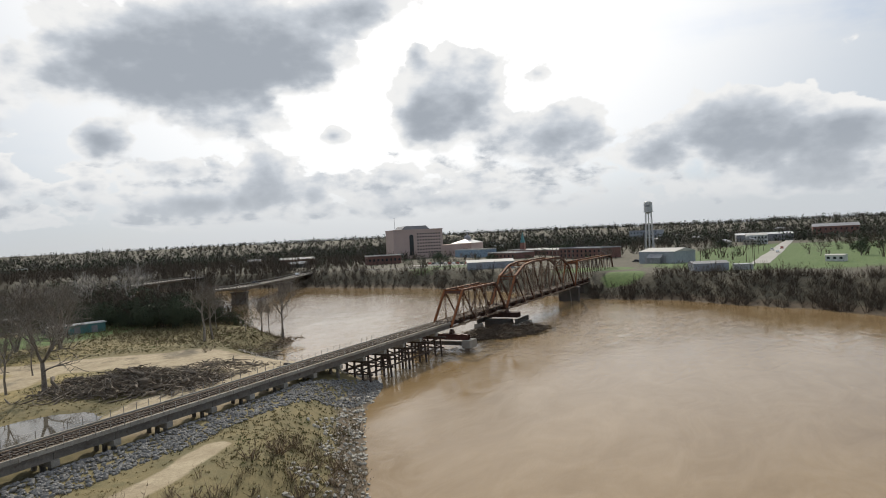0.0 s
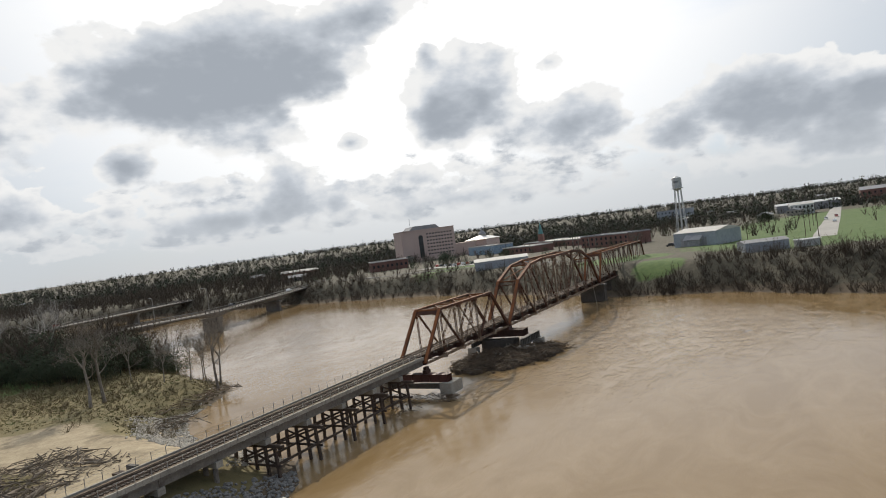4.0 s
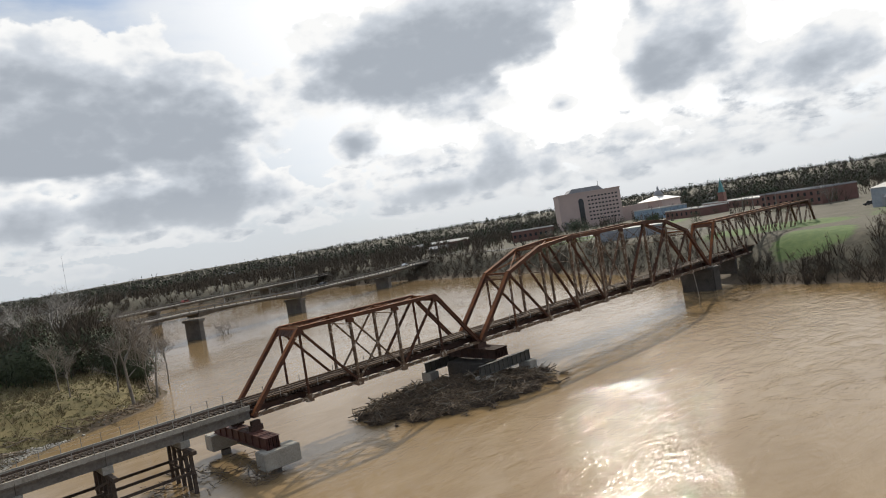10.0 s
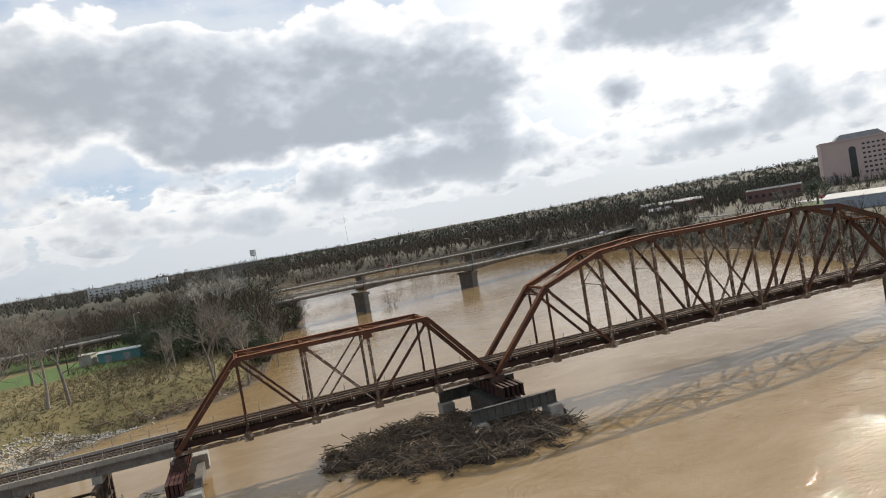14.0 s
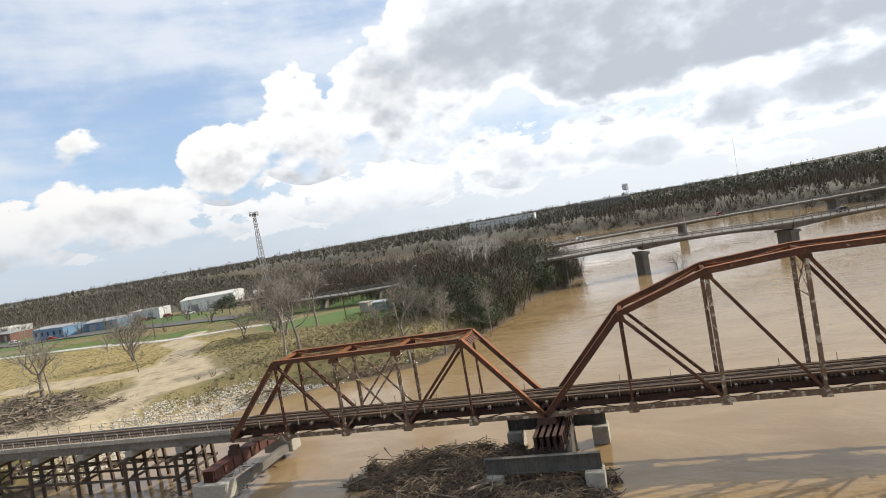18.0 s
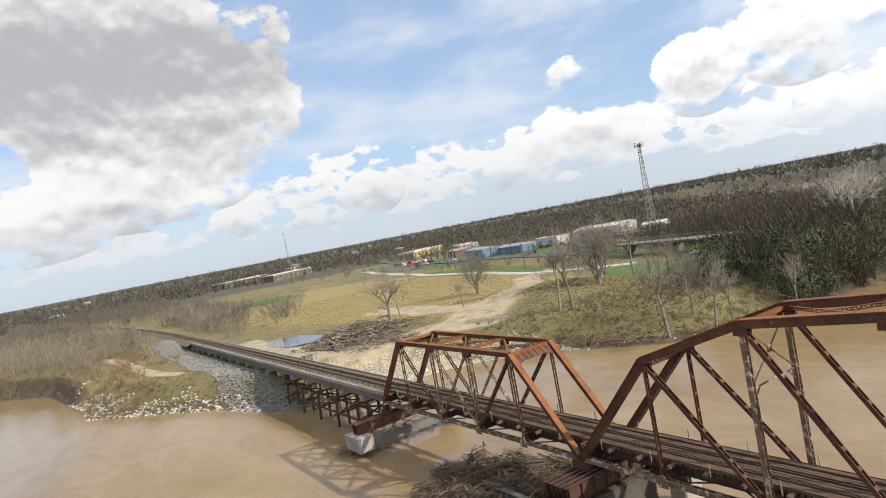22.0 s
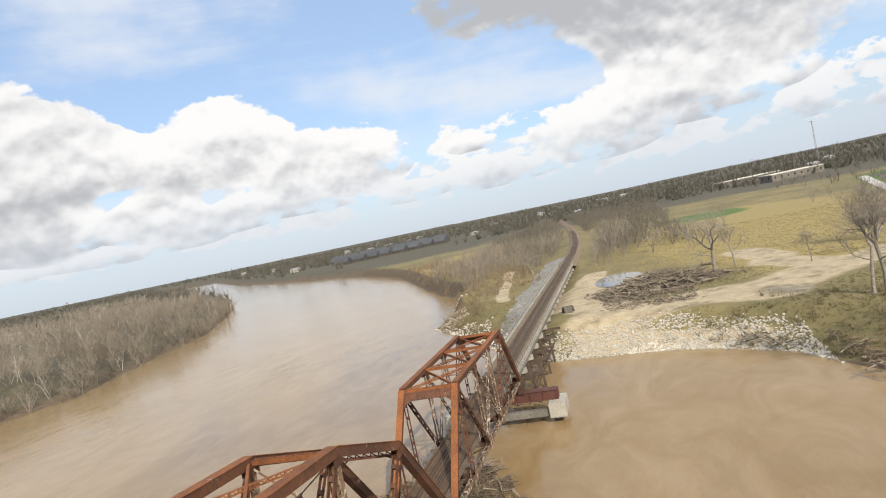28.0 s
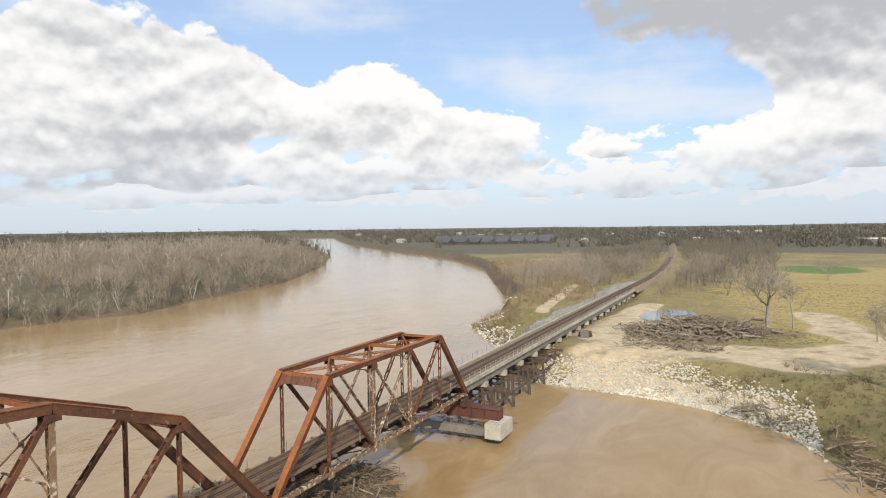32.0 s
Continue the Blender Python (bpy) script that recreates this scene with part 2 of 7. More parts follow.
# ---- materials ----
def material(name, dark, light, scale=1.0, rough=0.8, bump=0.3, metal=0.0, fine=8.0, spots=None, spot_at=0.62, vary=0.12, stretch=(1, 1, 1), bump_scale=None):
    """Two colours mixed by a broad and a fine noise, with stains of a third colour and relief."""
    m = bpy.data.materials.new(name)
    m.use_nodes = True
    nt = m.node_tree
    N, L = nt.nodes.new, nt.links.new
    bsdf = nt.nodes["Principled BSDF"]
    geo = N("ShaderNodeNewGeometry")
    mp = N("ShaderNodeMapping")
    mp.inputs["Scale"].default_value = stretch
    L(geo.outputs["Position"], mp.inputs[0])
    n1, n2 = N("ShaderNodeTexNoise"), N("ShaderNodeTexNoise")
    for n, s, d in ((n1, scale, 4), (n2, scale * fine, 6)):
        n.inputs["Scale"].default_value, n.inputs["Detail"].default_value = s, d
        n.inputs["Roughness"].default_value = 0.62
        L(mp.outputs[0], n.inputs["Vector"])
    add = N("ShaderNodeMath")
    add.operation = "ADD"
    L(n1.outputs[0], add.inputs[0])
    L(n2.outputs[0], add.inputs[1])
    rng = N("ShaderNodeMapRange")
    rng.inputs[1].default_value, rng.inputs[2].default_value = 0.7, 1.3
    L(add.outputs[0], rng.inputs[0])
    mx = N("ShaderNodeMix")
    mx.data_type = "RGBA"
    L(rng.outputs[0], mx.inputs[0])
    mx.inputs[6].default_value, mx.inputs[7].default_value = (*dark, 1), (*light, 1)
    col = mx.outputs[2]
    if spots:
        n3 = N("ShaderNodeTexNoise")
        n3.inputs["Scale"].default_value, n3.inputs["Detail"].default_value = scale * 2.3, 7
        off = N("ShaderNodeVectorMath")
        off.operation = "ADD"
        off.inputs[1].default_value = (31, 17, 5)
        L(mp.outputs[0], off.inputs[0])
        L(off.outputs[0], n3.inputs["Vector"])
        r3 = N("ShaderNodeMapRange")
        r3.inputs[1].default_value, r3.inputs[2].default_value = spot_at, spot_at + 0.08
        L(n3.outputs[0], r3.inputs[0])
        m3 = N("ShaderNodeMix")
        m3.data_type = "RGBA"
        L(r3.outputs[0], m3.inputs[0])
        L(col, m3.inputs[6])
        m3.inputs[7].default_value = (*spots, 1)
        col = m3.outputs[2]
    if vary:
        info = N("ShaderNodeObjectInfo")
        hsv = N("ShaderNodeHueSaturation")
        v = N("ShaderNodeMapRange")
        v.inputs[3].default_value, v.inputs[4].default_value = 1 - vary, 1 + vary
        L(info.outputs["Random"], v.inputs[0])
        L(v.outputs[0], hsv.inputs["Value"])
        L(col, hsv.inputs["Color"])
        col = hsv.outputs[0]
    L(col, bsdf.inputs["Base Color"])
    bsdf.inputs["Roughness"].default_value, bsdf.inputs["Metallic"].default_value = rough, metal
    if bump:
        b = N("ShaderNodeBump")
        b.inputs["Strength"].default_value = bump
        b.inputs["Distance"].default_value = 0.05 if bump_scale is None else bump_scale
        L(n2.outputs[0], b.inputs["Height"])
        L(b.outputs[0], bsdf.inputs["Normal"])
    return m


RUST = material("rust_paint", (0.030, 0.013, 0.009), (0.135, 0.050, 0.020), 0.55, 0.78, 0.25, 0.0, 9, (0.27, 0.20, 0.13), 0.645)
# brighter copy of the rust: sunlight on the top steel put into its colour
RUST_SUNLIT = material("orange_rust", (0.095, 0.033, 0.012), (0.275, 0.090, 0.021), 0.55, 0.8, 0.25, 0.0, 9, (0.30, 0.21, 0.12), 0.68)
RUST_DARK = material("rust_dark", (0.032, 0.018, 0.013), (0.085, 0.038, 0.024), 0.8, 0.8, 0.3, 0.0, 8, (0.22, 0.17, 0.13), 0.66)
RUST_PALE = material("rust_pale", (0.085, 0.045, 0.026), (0.22, 0.145, 0.09), 0.9, 0.8, 0.3, 0.0, 7, (0.42, 0.36, 0.28), 0.545)
RED_STEEL = material("red_girder", (0.060, 0.023, 0.018), (0.115, 0.040, 0.029), 0.6, 0.6, 0.15, 0.0, 10, (0.06, 0.025, 0.02), 0.62)
CONCRETE = material("concrete", (0.235, 0.215, 0.18), (0.40, 0.375, 0.325), 0.5, 0.9, 0.2, 0.0, 10, (0.22, 0.20, 0.17), 0.66)
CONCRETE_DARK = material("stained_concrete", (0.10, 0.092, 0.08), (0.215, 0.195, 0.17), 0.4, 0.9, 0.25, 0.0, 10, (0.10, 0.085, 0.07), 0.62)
RAIL = material("rail_steel", (0.060, 0.038, 0.026), (0.125, 0.082, 0.055), 2.0, 0.75, 0.05, 0.0)
TIE = material("creosoted_timber", (0.045, 0.035, 0.028), (0.13, 0.10, 0.075), 1.5, 0.9, 0.5, 0, 8)
PLANK = material("walkway_plank", (0.060, 0.035, 0.020), (0.140, 0.083, 0.046), 1.2, 0.9, 0.4, 0, 9)
BALLAST = material("ballast", (0.120, 0.088, 0.060), (0.250, 0.185, 0.125), 1.2, 0.95, 1.0, 0, 9, None, 0.6, 0.0, (1, 1, 1), 0.15)
STEEL_POST = material("galvanised_post", (0.22, 0.20, 0.18), (0.40, 0.38, 0.35), 2.0, 0.55, 0.1, 0.4)
WALKWAY = material("weathered_walkway", (0.070, 0.048, 0.032), (0.155, 0.110, 0.075), 1.4, 0.9, 0.3, 0, 9)
TIMBER = material("dark_timber", (0.035, 0.024, 0.018), (0.10, 0.07, 0.05), 0.9, 0.9, 0.5, 0, 8)
RIPRAP = material("pale_riprap", (0.34, 0.31, 0.25), (0.58, 0.54, 0.47), 0.8, 0.9, 0.4, 0, 6, (0.25, 0.22, 0.17), 0.63, 0.22)
RIPRAP_GREY = material("grey_riprap", (0.125, 0.12, 0.112), (0.30, 0.29, 0.27), 0.8, 0.9, 0.4, 0, 6, (0.13, 0.12, 0.11), 0.63, 0.25)
DRIFT = material("driftwood", (0.088, 0.069, 0.050), (0.264, 0.216, 0.160), 1.5, 0.9, 0.3, 0, 5, (0.304, 0.256, 0.200), 0.63, 0.2)
DRIFT_DARK = material("wet_driftwood", (0.085, 0.058, 0.038), (0.25, 0.18, 0.115), 1.5, 0.9, 0.3, 0, 5, (0.28, 0.23, 0.17), 0.64, 0.2)
MATTED = material("matted_debris", (0.040, 0.030, 0.021), (0.125, 0.092, 0.062), 2.2, 0.95, 1.0, 0, 6, (0.16, 0.125, 0.085), 0.63, 0.0, (1, 1, 1), 0.25)
BARK = material("grey_bark", (0.115, 0.098, 0.08), (0.30, 0.265, 0.22), 1.2, 0.95, 0.4, 0, 6, (0.40, 0.37, 0.32), 0.62, 0.2)
BARK_PALE = material("pale_bark", (0.30, 0.27, 0.23), (0.62, 0.58, 0.52), 0.8, 0.9, 0.3, 0, 6, (0.20, 0.17, 0.14), 0.6)
# narrow colour range: the flattening by distance haze is painted into far twigs
TWIGS_FAR = material("far_twigs", (0.070, 0.064, 0.051), (0.112, 0.102, 0.082), 0.012, 1.0, 0.0, 0, 7, None, 0.6, 0.0)
# brown twigs, darker than the frontlit ones: self-shade of backlit crowns in the colour
SCRUB_SHADED = material("brown_scrub", (0.054, 0.042, 0.030), (0.125, 0.098, 0.070), 0.06, 1.0, 0.0, 0, 9, None, 0.6, 0.15)
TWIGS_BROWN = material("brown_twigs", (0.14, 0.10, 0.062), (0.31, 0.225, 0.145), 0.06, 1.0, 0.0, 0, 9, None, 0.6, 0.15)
TWIGS_GREY = material("grey_twigs", (0.070, 0.062, 0.049), (0.170, 0.148, 0.117), 0.05, 1.0, 0.0, 0, 9, None, 0.6, 0.15)
TWIGS = material("bare_twigs", (0.125, 0.105, 0.082), (0.34, 0.29, 0.23), 0.05, 1.0, 0.0, 0, 9, None, 0.6, 0.15)
OAK_LEAF = material("evergreen_leaf", (0.026, 0.038, 0.017), (0.070, 0.086, 0.040), 0.3, 0.8, 0.0, 0, 9, None, 0.6, 0.2)
# evergreen leaf with its contrast lowered, distance haze put into the colour
OAK_HAZED = material("far_evergreen_leaf", (0.036, 0.043, 0.025), (0.060, 0.066, 0.038), 0.02, 0.9, 0.0, 0, 9, None, 0.6, 0.1)
BRUSH = material("dry_brush", (0.077, 0.061, 0.034), (0.207, 0.162, 0.090), 0.25, 1.0, 0.0, 0, 9, (0.108, 0.117, 0.045), 0.6, 0.15)
OLIVE = material("olive_grass", (0.092, 0.084, 0.036), (0.198, 0.169, 0.077), 0.12, 1.0, 0.0, 0, 9, (0.114, 0.132, 0.044), 0.58, 0.1)
STRAW = material("dry_straw", (0.15, 0.115, 0.045), (0.33, 0.26, 0.115), 0.1, 1.0, 0.0, 0, 9, None, 0.6, 0.1)
BRICK_RED = material("red_brick", (0.15, 0.075, 0.06), (0.23, 0.125, 0.10), 0.3, 0.9, 0.1, 0, 20)
BRICK_PINK = material("pink_brick", (0.50, 0.375, 0.325), (0.60, 0.465, 0.405), 0.12, 0.9, 0.1, 0, 14)
METAL_GREY = material("grey_cladding", (0.26, 0.29, 0.32), (0.37, 0.40, 0.43), 0.1, 0.5, 0.05, 0.2, 8)
METAL_WHITE = material("white_cladding", (0.44, 0.45, 0.45), (0.62, 0.62, 0.60), 0.1, 0.5, 0.05, 0, 8)
ROOF_GREY = material("grey_roof", (0.20, 0.20, 0.21), (0.36, 0.36, 0.36), 0.15, 0.8, 0.1, 0, 10)
ROOF_TAN = material("tan_roof", (0.46, 0.44, 0.40), (0.62, 0.60, 0.56), 0.15, 0.8, 0.1, 0, 10)
BLUE_WALL = material("blue_mural_wall", (0.17, 0.27, 0.36), (0.38, 0.46, 0.52), 0.35, 0.8, 0.05, 0, 3)
BLUE_PAINT = material("blue_paint", (0.09, 0.18, 0.30), (0.15, 0.26, 0.38), 0.2, 0.7, 0.05, 0, 6)
YELLOW_PAINT = material("yellow_paint", (0.34, 0.28, 0.12), (0.45, 0.37, 0.17), 0.2, 0.7, 0.05, 0, 6)
TEAL_PAINT = material("teal_paint", (0.06, 0.18, 0.18), (0.11, 0.26, 0.26), 0.4, 0.7, 0.05, 0, 6)
ROOF_DARK = material("slate_roof", (0.045, 0.047, 0.052), (0.085, 0.088, 0.095), 0.15, 0.8, 0.1, 0, 10)
STONE_DARK = material("dark_masonry", (0.055, 0.048, 0.04), (0.115, 0.10, 0.085), 0.5, 0.9, 0.3, 0, 8)
GIRDER_GREY = material("weathered_girder", (0.060, 0.057, 0.050), (0.135, 0.125, 0.105), 0.6, 0.8, 0.2, 0.0, 9, (0.17, 0.12, 0.075), 0.62)
DARK_GLASS = material("dark_glass", (0.02, 0.022, 0.025), (0.05, 0.055, 0.06), 0.2, 0.12, 0.0)
ASPHALT = material("asphalt", (0.075, 0.073, 0.07), (0.13, 0.125, 0.12), 0.2, 0.9, 0.15, 0, 16)
ROAD_PALE = material("pale_road", (0.36, 0.34, 0.31), (0.48, 0.46, 0.42), 0.1, 0.9, 0.1, 0, 16)
CAR_WHITE = material("white_car_paint", (0.72, 0.72, 0.72), (0.80, 0.80, 0.80), 0.5, 0.3, 0.0)
CAR_DARK = material("dark_car_paint", (0.03, 0.03, 0.035), (0.06, 0.06, 0.07), 0.5, 0.3, 0.0)
CAR_RED = material("red_car_paint", (0.28, 0.03, 0.025), (0.36, 0.05, 0.04), 0.5, 0.3, 0.0)
TYRE = material("tyre_rubber", (0.015, 0.015, 0.015), (0.03, 0.03, 0.03), 2, 0.9, 0.0)


def ground_material():
    """Dry grass, green grass, sand and mud, mixed by the zones laid down on the ground sheet."""
    m = bpy.data.materials.new("ground_cover")
    m.use_nodes = True
    nt = m.node_tree
    N, L = nt.nodes.new, nt.links.new
    bsdf = nt.nodes["Principled BSDF"]
    geo = N("ShaderNodeNewGeometry")

    def noise_node(scale, detail=6, rough=0.6):
        n = N("ShaderNodeTexNoise")
        n.inputs["Scale"].default_value, n.inputs["Detail"].default_value = scale, detail
        n.inputs["Roughness"].default_value = rough
        L(geo.outputs["Position"], n.inputs["Vector"])
        return n.outputs[0]

    def ramp(v, lo, hi):
        r = N("ShaderNodeMapRange")
        r.inputs[1].default_value, r.inputs[2].default_value = lo, hi
        L(v, r.inputs[0])
        return r.outputs[0]

    def mix(f, a, b):
        x = N("ShaderNodeMix")
        x.data_type = "RGBA"
        L(f, x.inputs[0])
        for k, v in ((6, a), (7, b)):
            if isinstance(v, tuple):
                x.inputs[k].default_value = (*v, 1)
            else:
                L(v, x.inputs[k])
        return x.outputs[2]

    def zone(name):
        a = N("ShaderNodeAttribute")
        a.attribute_name = name
        j = N("ShaderNodeMath")
        j.operation = "ADD"
        L(a.outputs["Fac"], j.inputs[0])
        k = N("ShaderNodeMath")
        k.operation = "MULTIPLY_ADD"
        L(edge, k.inputs[0])
        k.inputs[1].default_value, k.inputs[2].default_value = 0.9, -0.45
        L(k.outputs[0], j.inputs[1])
        return ramp(j.outputs[0], 0.38, 0.62)

    edge = noise_node(0.22, 8, 0.65)
    broad, fine, grit = noise_node(0.035, 5), noise_node(0.5, 8, 0.7), noise_node(4.0, 6, 0.7)
    dry = mix(ramp(broad, 0.35, 0.65), (0.140, 0.114, 0.048), (0.240, 0.188, 0.082))
    dry = mix(ramp(fine, 0.45, 0.75), dry, (0.095, 0.092, 0.036))
    green = mix(ramp(fine, 0.35, 0.7), (0.052, 0.105, 0.018), (0.105, 0.155, 0.034))
    sand = mix(ramp(fine, 0.35, 0.65), (0.33, 0.262, 0.165), (0.47, 0.385, 0.255))
    sand = mix(ramp(grit, 0.5, 0.8), sand, (0.17, 0.13, 0.08))
    sand = mix(ramp(edge, 0.52, 0.70), sand, (0.16, 0.125, 0.075))
    mud = mix(ramp(fine, 0.35, 0.65), (0.070, 0.051, 0.031), (0.135, 0.097, 0.059))
    wood = mix(ramp(fine, 0.35, 0.65), (0.055, 0.049, 0.031), (0.105, 0.090, 0.058))
    straw = mix(ramp(fine, 0.35, 0.7), (0.32, 0.245, 0.095), (0.20, 0.158, 0.058))
    col = mix(zone("straw"), dry, straw)
    col = mix(zone("wood"), col, wood)
    col = mix(zone("green"), col, green)
    col = mix(zone("mud"), col, mud)
    col = mix(zone("sand"), col, sand)
    L(col, bsdf.inputs["Base Color"])
    bsdf.inputs["Roughness"].default_value = 0.95
    b = N("ShaderNodeBump")
    b.inputs["Strength"].default_value, b.inputs["Distance"].default_value = 0.6, 0.25
    L(fine, b.inputs["Height"])
    L(b.outputs[0], bsdf.inputs["Normal"])
    return m


def water_material():
    m = bpy.data.materials.new("muddy_water")
    m.use_nodes = True
    nt = m.node_tree
    N, L = nt.nodes.new, nt.links.new
    bsdf = nt.nodes["Principled BSDF"]
    geo = N("ShaderNodeNewGeometry")
    mp = N("ShaderNodeMapping")
    mp.inputs["Rotation"].default_value = (0, 0, radians(52))
    mp.inputs["Scale"].default_value = (0.5, 1, 1)
    L(geo.outputs["Position"], mp.inputs[0])

    def noise_node(scale, detail, rough=0.55, dist=0.6):
        n = N("ShaderNodeTexNoise")
        n.inputs["Scale"].default_value, n.inputs["Detail"].default_value = scale, detail
        n.inputs["Roughness"].default_value, n.inputs["Distortion"].default_value = rough, dist
        L(mp.outputs[0], n.inputs["Vector"])
        return n.outputs[0]

    streak, swirl, big_ripple, small_ripple = noise_node(0.03, 5, 0.6, 1.2), noise_node(0.14, 6, 0.6, 1.8), noise_node(0.95, 4, 0.55, 1.2), noise_node(2.5, 3, 0.58, 0.8)
    rip = N("ShaderNodeMath")
    rip.operation = "MULTIPLY_ADD"
    L(small_ripple, rip.inputs[0])
    rip.inputs[1].default_value = 0.42
    L(big_ripple, rip.inputs[2])
    ripple = rip.outputs[0]
    blend = N("ShaderNodeMath")
    blend.operation = "MULTIPLY_ADD"
    L(swirl, blend.inputs[0])
    blend.inputs[1].default_value = 0.8
    L(streak, blend.inputs[2])
    mx = N("ShaderNodeMix")
    mx.data_type = "RGBA"
    r = N("ShaderNodeMapRange")
    r.inputs[1].default_value, r.inputs[2].default_value = 0.7, 1.1
    L(blend.outputs[0], r.inputs[0])
    L(r.outputs[0], mx.inputs[0])
    mx.inputs[6].default_value, mx.inputs[7].default_value = (0.235, 0.155, 0.072, 1), (0.305, 0.215, 0.118, 1)
    L(mx.outputs[2], bsdf.inputs["Base Color"])
    bsdf.inputs["Roughness"].default_value = 0.055
    bsdf.inputs["IOR"].default_value = 1.33
    # calm and broken patches of the current
    calm = N("ShaderNodeMapRange")
    calm.inputs[1].default_value, calm.inputs[2].default_value = 0.42, 0.62
    calm.inputs[3].default_value, calm.inputs[4].default_value = 0.03, 0.20
    L(swirl, calm.inputs[0])
    att = N("ShaderNodeAttribute")
    att.attribute_name = "rapid"
    tot = N("ShaderNodeMath")
    tot.operation = "MULTIPLY_ADD"
    L(att.outputs["Fac"], tot.inputs[0])
    # broken water comes in patches
    chop = N("ShaderNodeMapRange")
    chop.inputs[1].default_value, chop.inputs[2].default_value = 0.40, 0.60
    chop.inputs[3].default_value, chop.inputs[4].default_value = 0.05, 0.58
    L(noise_node(0.33, 5, 0.6, 1.5), chop.inputs[0])
    L(chop.outputs[0], tot.inputs[1])
    tot.inputs[2].default_value = 0.06
    sc = N("ShaderNodeMath")
    sc.operation = "MULTIPLY"
    L(tot.outputs[0], sc.inputs[0])
    L(ripple, sc.inputs[1])
    swell = N("ShaderNodeMath")
    swell.operation = "MULTIPLY"
    L(calm.outputs[0], swell.inputs[0])
    L(ripple, swell.inputs[1])
    both = N("ShaderNodeMath")
    both.operation = "ADD"
    L(swell.outputs[0], both.inputs[0])
    L(sc.outputs[0], both.inputs[1])
    b = N("ShaderNodeBump")
    b.inputs["Strength"].default_value, b.inputs["Distance"].default_value = 0.5, 0.26
    L(both.outputs[0], b.inputs["Height"])
    L(b.outputs[0], bsdf.inputs["Normal"])
    return m


POND = material("pond_water", (0.075, 0.068, 0.055), (0.12, 0.105, 0.082), 0.2, 0.04, 0.02)
GROUND, WATER = ground_material(), water_material()


# ---- building blocks ----
class Geo:
    """Collects plain solids as vertices and faces for one mesh."""

    def __init__(self):
        self.v, self.f = [], []

    def add(self, verts, faces):
        n = len(self.v)
        self.v += [tuple(p) for p in verts]
        self.f += [tuple(i + n for i in f) for f in faces]
        return self

    def box(self, cx, cy, cz, sx, sy, sz, turn=0.0, taper=1.0):
        c, s = math.cos(turn), math.sin(turn)
        pts = []
        for z in (-0.5, 0.5):
            k = taper if z > 0 else 1.0
            for x, y in ((-0.5, -0.5), (0.5, -0.5), (0.5, 0.5), (-0.5, 0.5)):
                px, py = x * sx * k, y * sy * k
                pts.append((cx + c * px - s * py, cy + s * px + c * py, cz + z * sz))
        return self.add(pts, BOX_FACES)

    def beam(self, a, b, w, h, side=(0, 1, 0)):
        """A bar from a to b, w wide along side and h deep across it."""
        a, b = Vector(a), Vector(b)
        d = (b - a).normalized()
        sd = Vector(side)
        sd = (sd - d * sd.dot(d))
        sd = sd.normalized() if sd.length > 1e-4 else d.orthogonal().normalized()
        up = d.cross(sd)
        pts = []
        for p in (a, b):
            for x, y in ((-0.5, -0.5), (0.5, -0.5), (0.5, 0.5), (-0.5, 0.5)):
                pts.append(p + sd * (x * w) + up * (y * h))
        return self.add(pts, BOX_FACES)

    def tube(self, path, radii, n=6, cap=True):
        pts, faces = [], []
        for i, p in enumerate(path):
            p = Vector(p)
            d = (Vector(path[min(i + 1, len(path) - 1)]) - Vector(path[max(i - 1, 0)])).normalized()
            x = d.orthogonal().normalized()
            y = d.cross(x)
            for k in range(n):
                a = 2 * math.pi * k / n
                pts.append(p + (x * math.cos(a) + y * math.sin(a)) * radii[i])
        for i in range(len(path) - 1):
            for k in range(n):
                faces.append((i * n + k, i * n + (k + 1) % n, (i + 1) * n + (k + 1) % n, (i + 1) * n + k))
        if cap:
            faces += [tuple(reversed(range(n))), tuple(range((len(path) - 1) * n, len(path) * n))]
        return self.add(pts, faces)

    def prism(self, outline, z0, z1):
        n = len(outline)
        pts = [(x, y, z0) for x, y in outline] + [(x, y, z1) for x, y in outline]
        return self.add(pts, [tuple(reversed(range(n))), tuple(range(n, 2 * n))] + [(i, (i + 1) % n, n + (i + 1) % n, n + i) for i in range(n)])

    def mesh(self, name):
        me = bpy.data.meshes.new(name)
        me.from_pydata(self.v, [], self.f)
        me.update()
        return me


BOX_FACES = ((0, 3, 2, 1), (4, 5, 6, 7), (0, 1, 5, 4), (1, 2, 6, 5), (2, 3, 7, 6), (3, 0, 4, 7))


def part(name, geo, mat, parent=None, label="", smooth=False):
    me = geo if isinstance(geo, bpy.types.Mesh) else geo.mesh(name)
    if mat and not me.materials:
        me.materials.append(mat)
    if smooth:
        me.shade_smooth()
    ob = new(name, me)
    ob.parent = parent
    return tagged(ob, label)


def thing(name, label, category, group="", kind="", at=(0, 0, 0)):
    ob = tagged(new(name), label, category, group, kind)
    ob.location = at
    return ob


def smooth01(a):
    a = np.clip(a, 0, 1)
    return a * a * (3 - 2 * a)


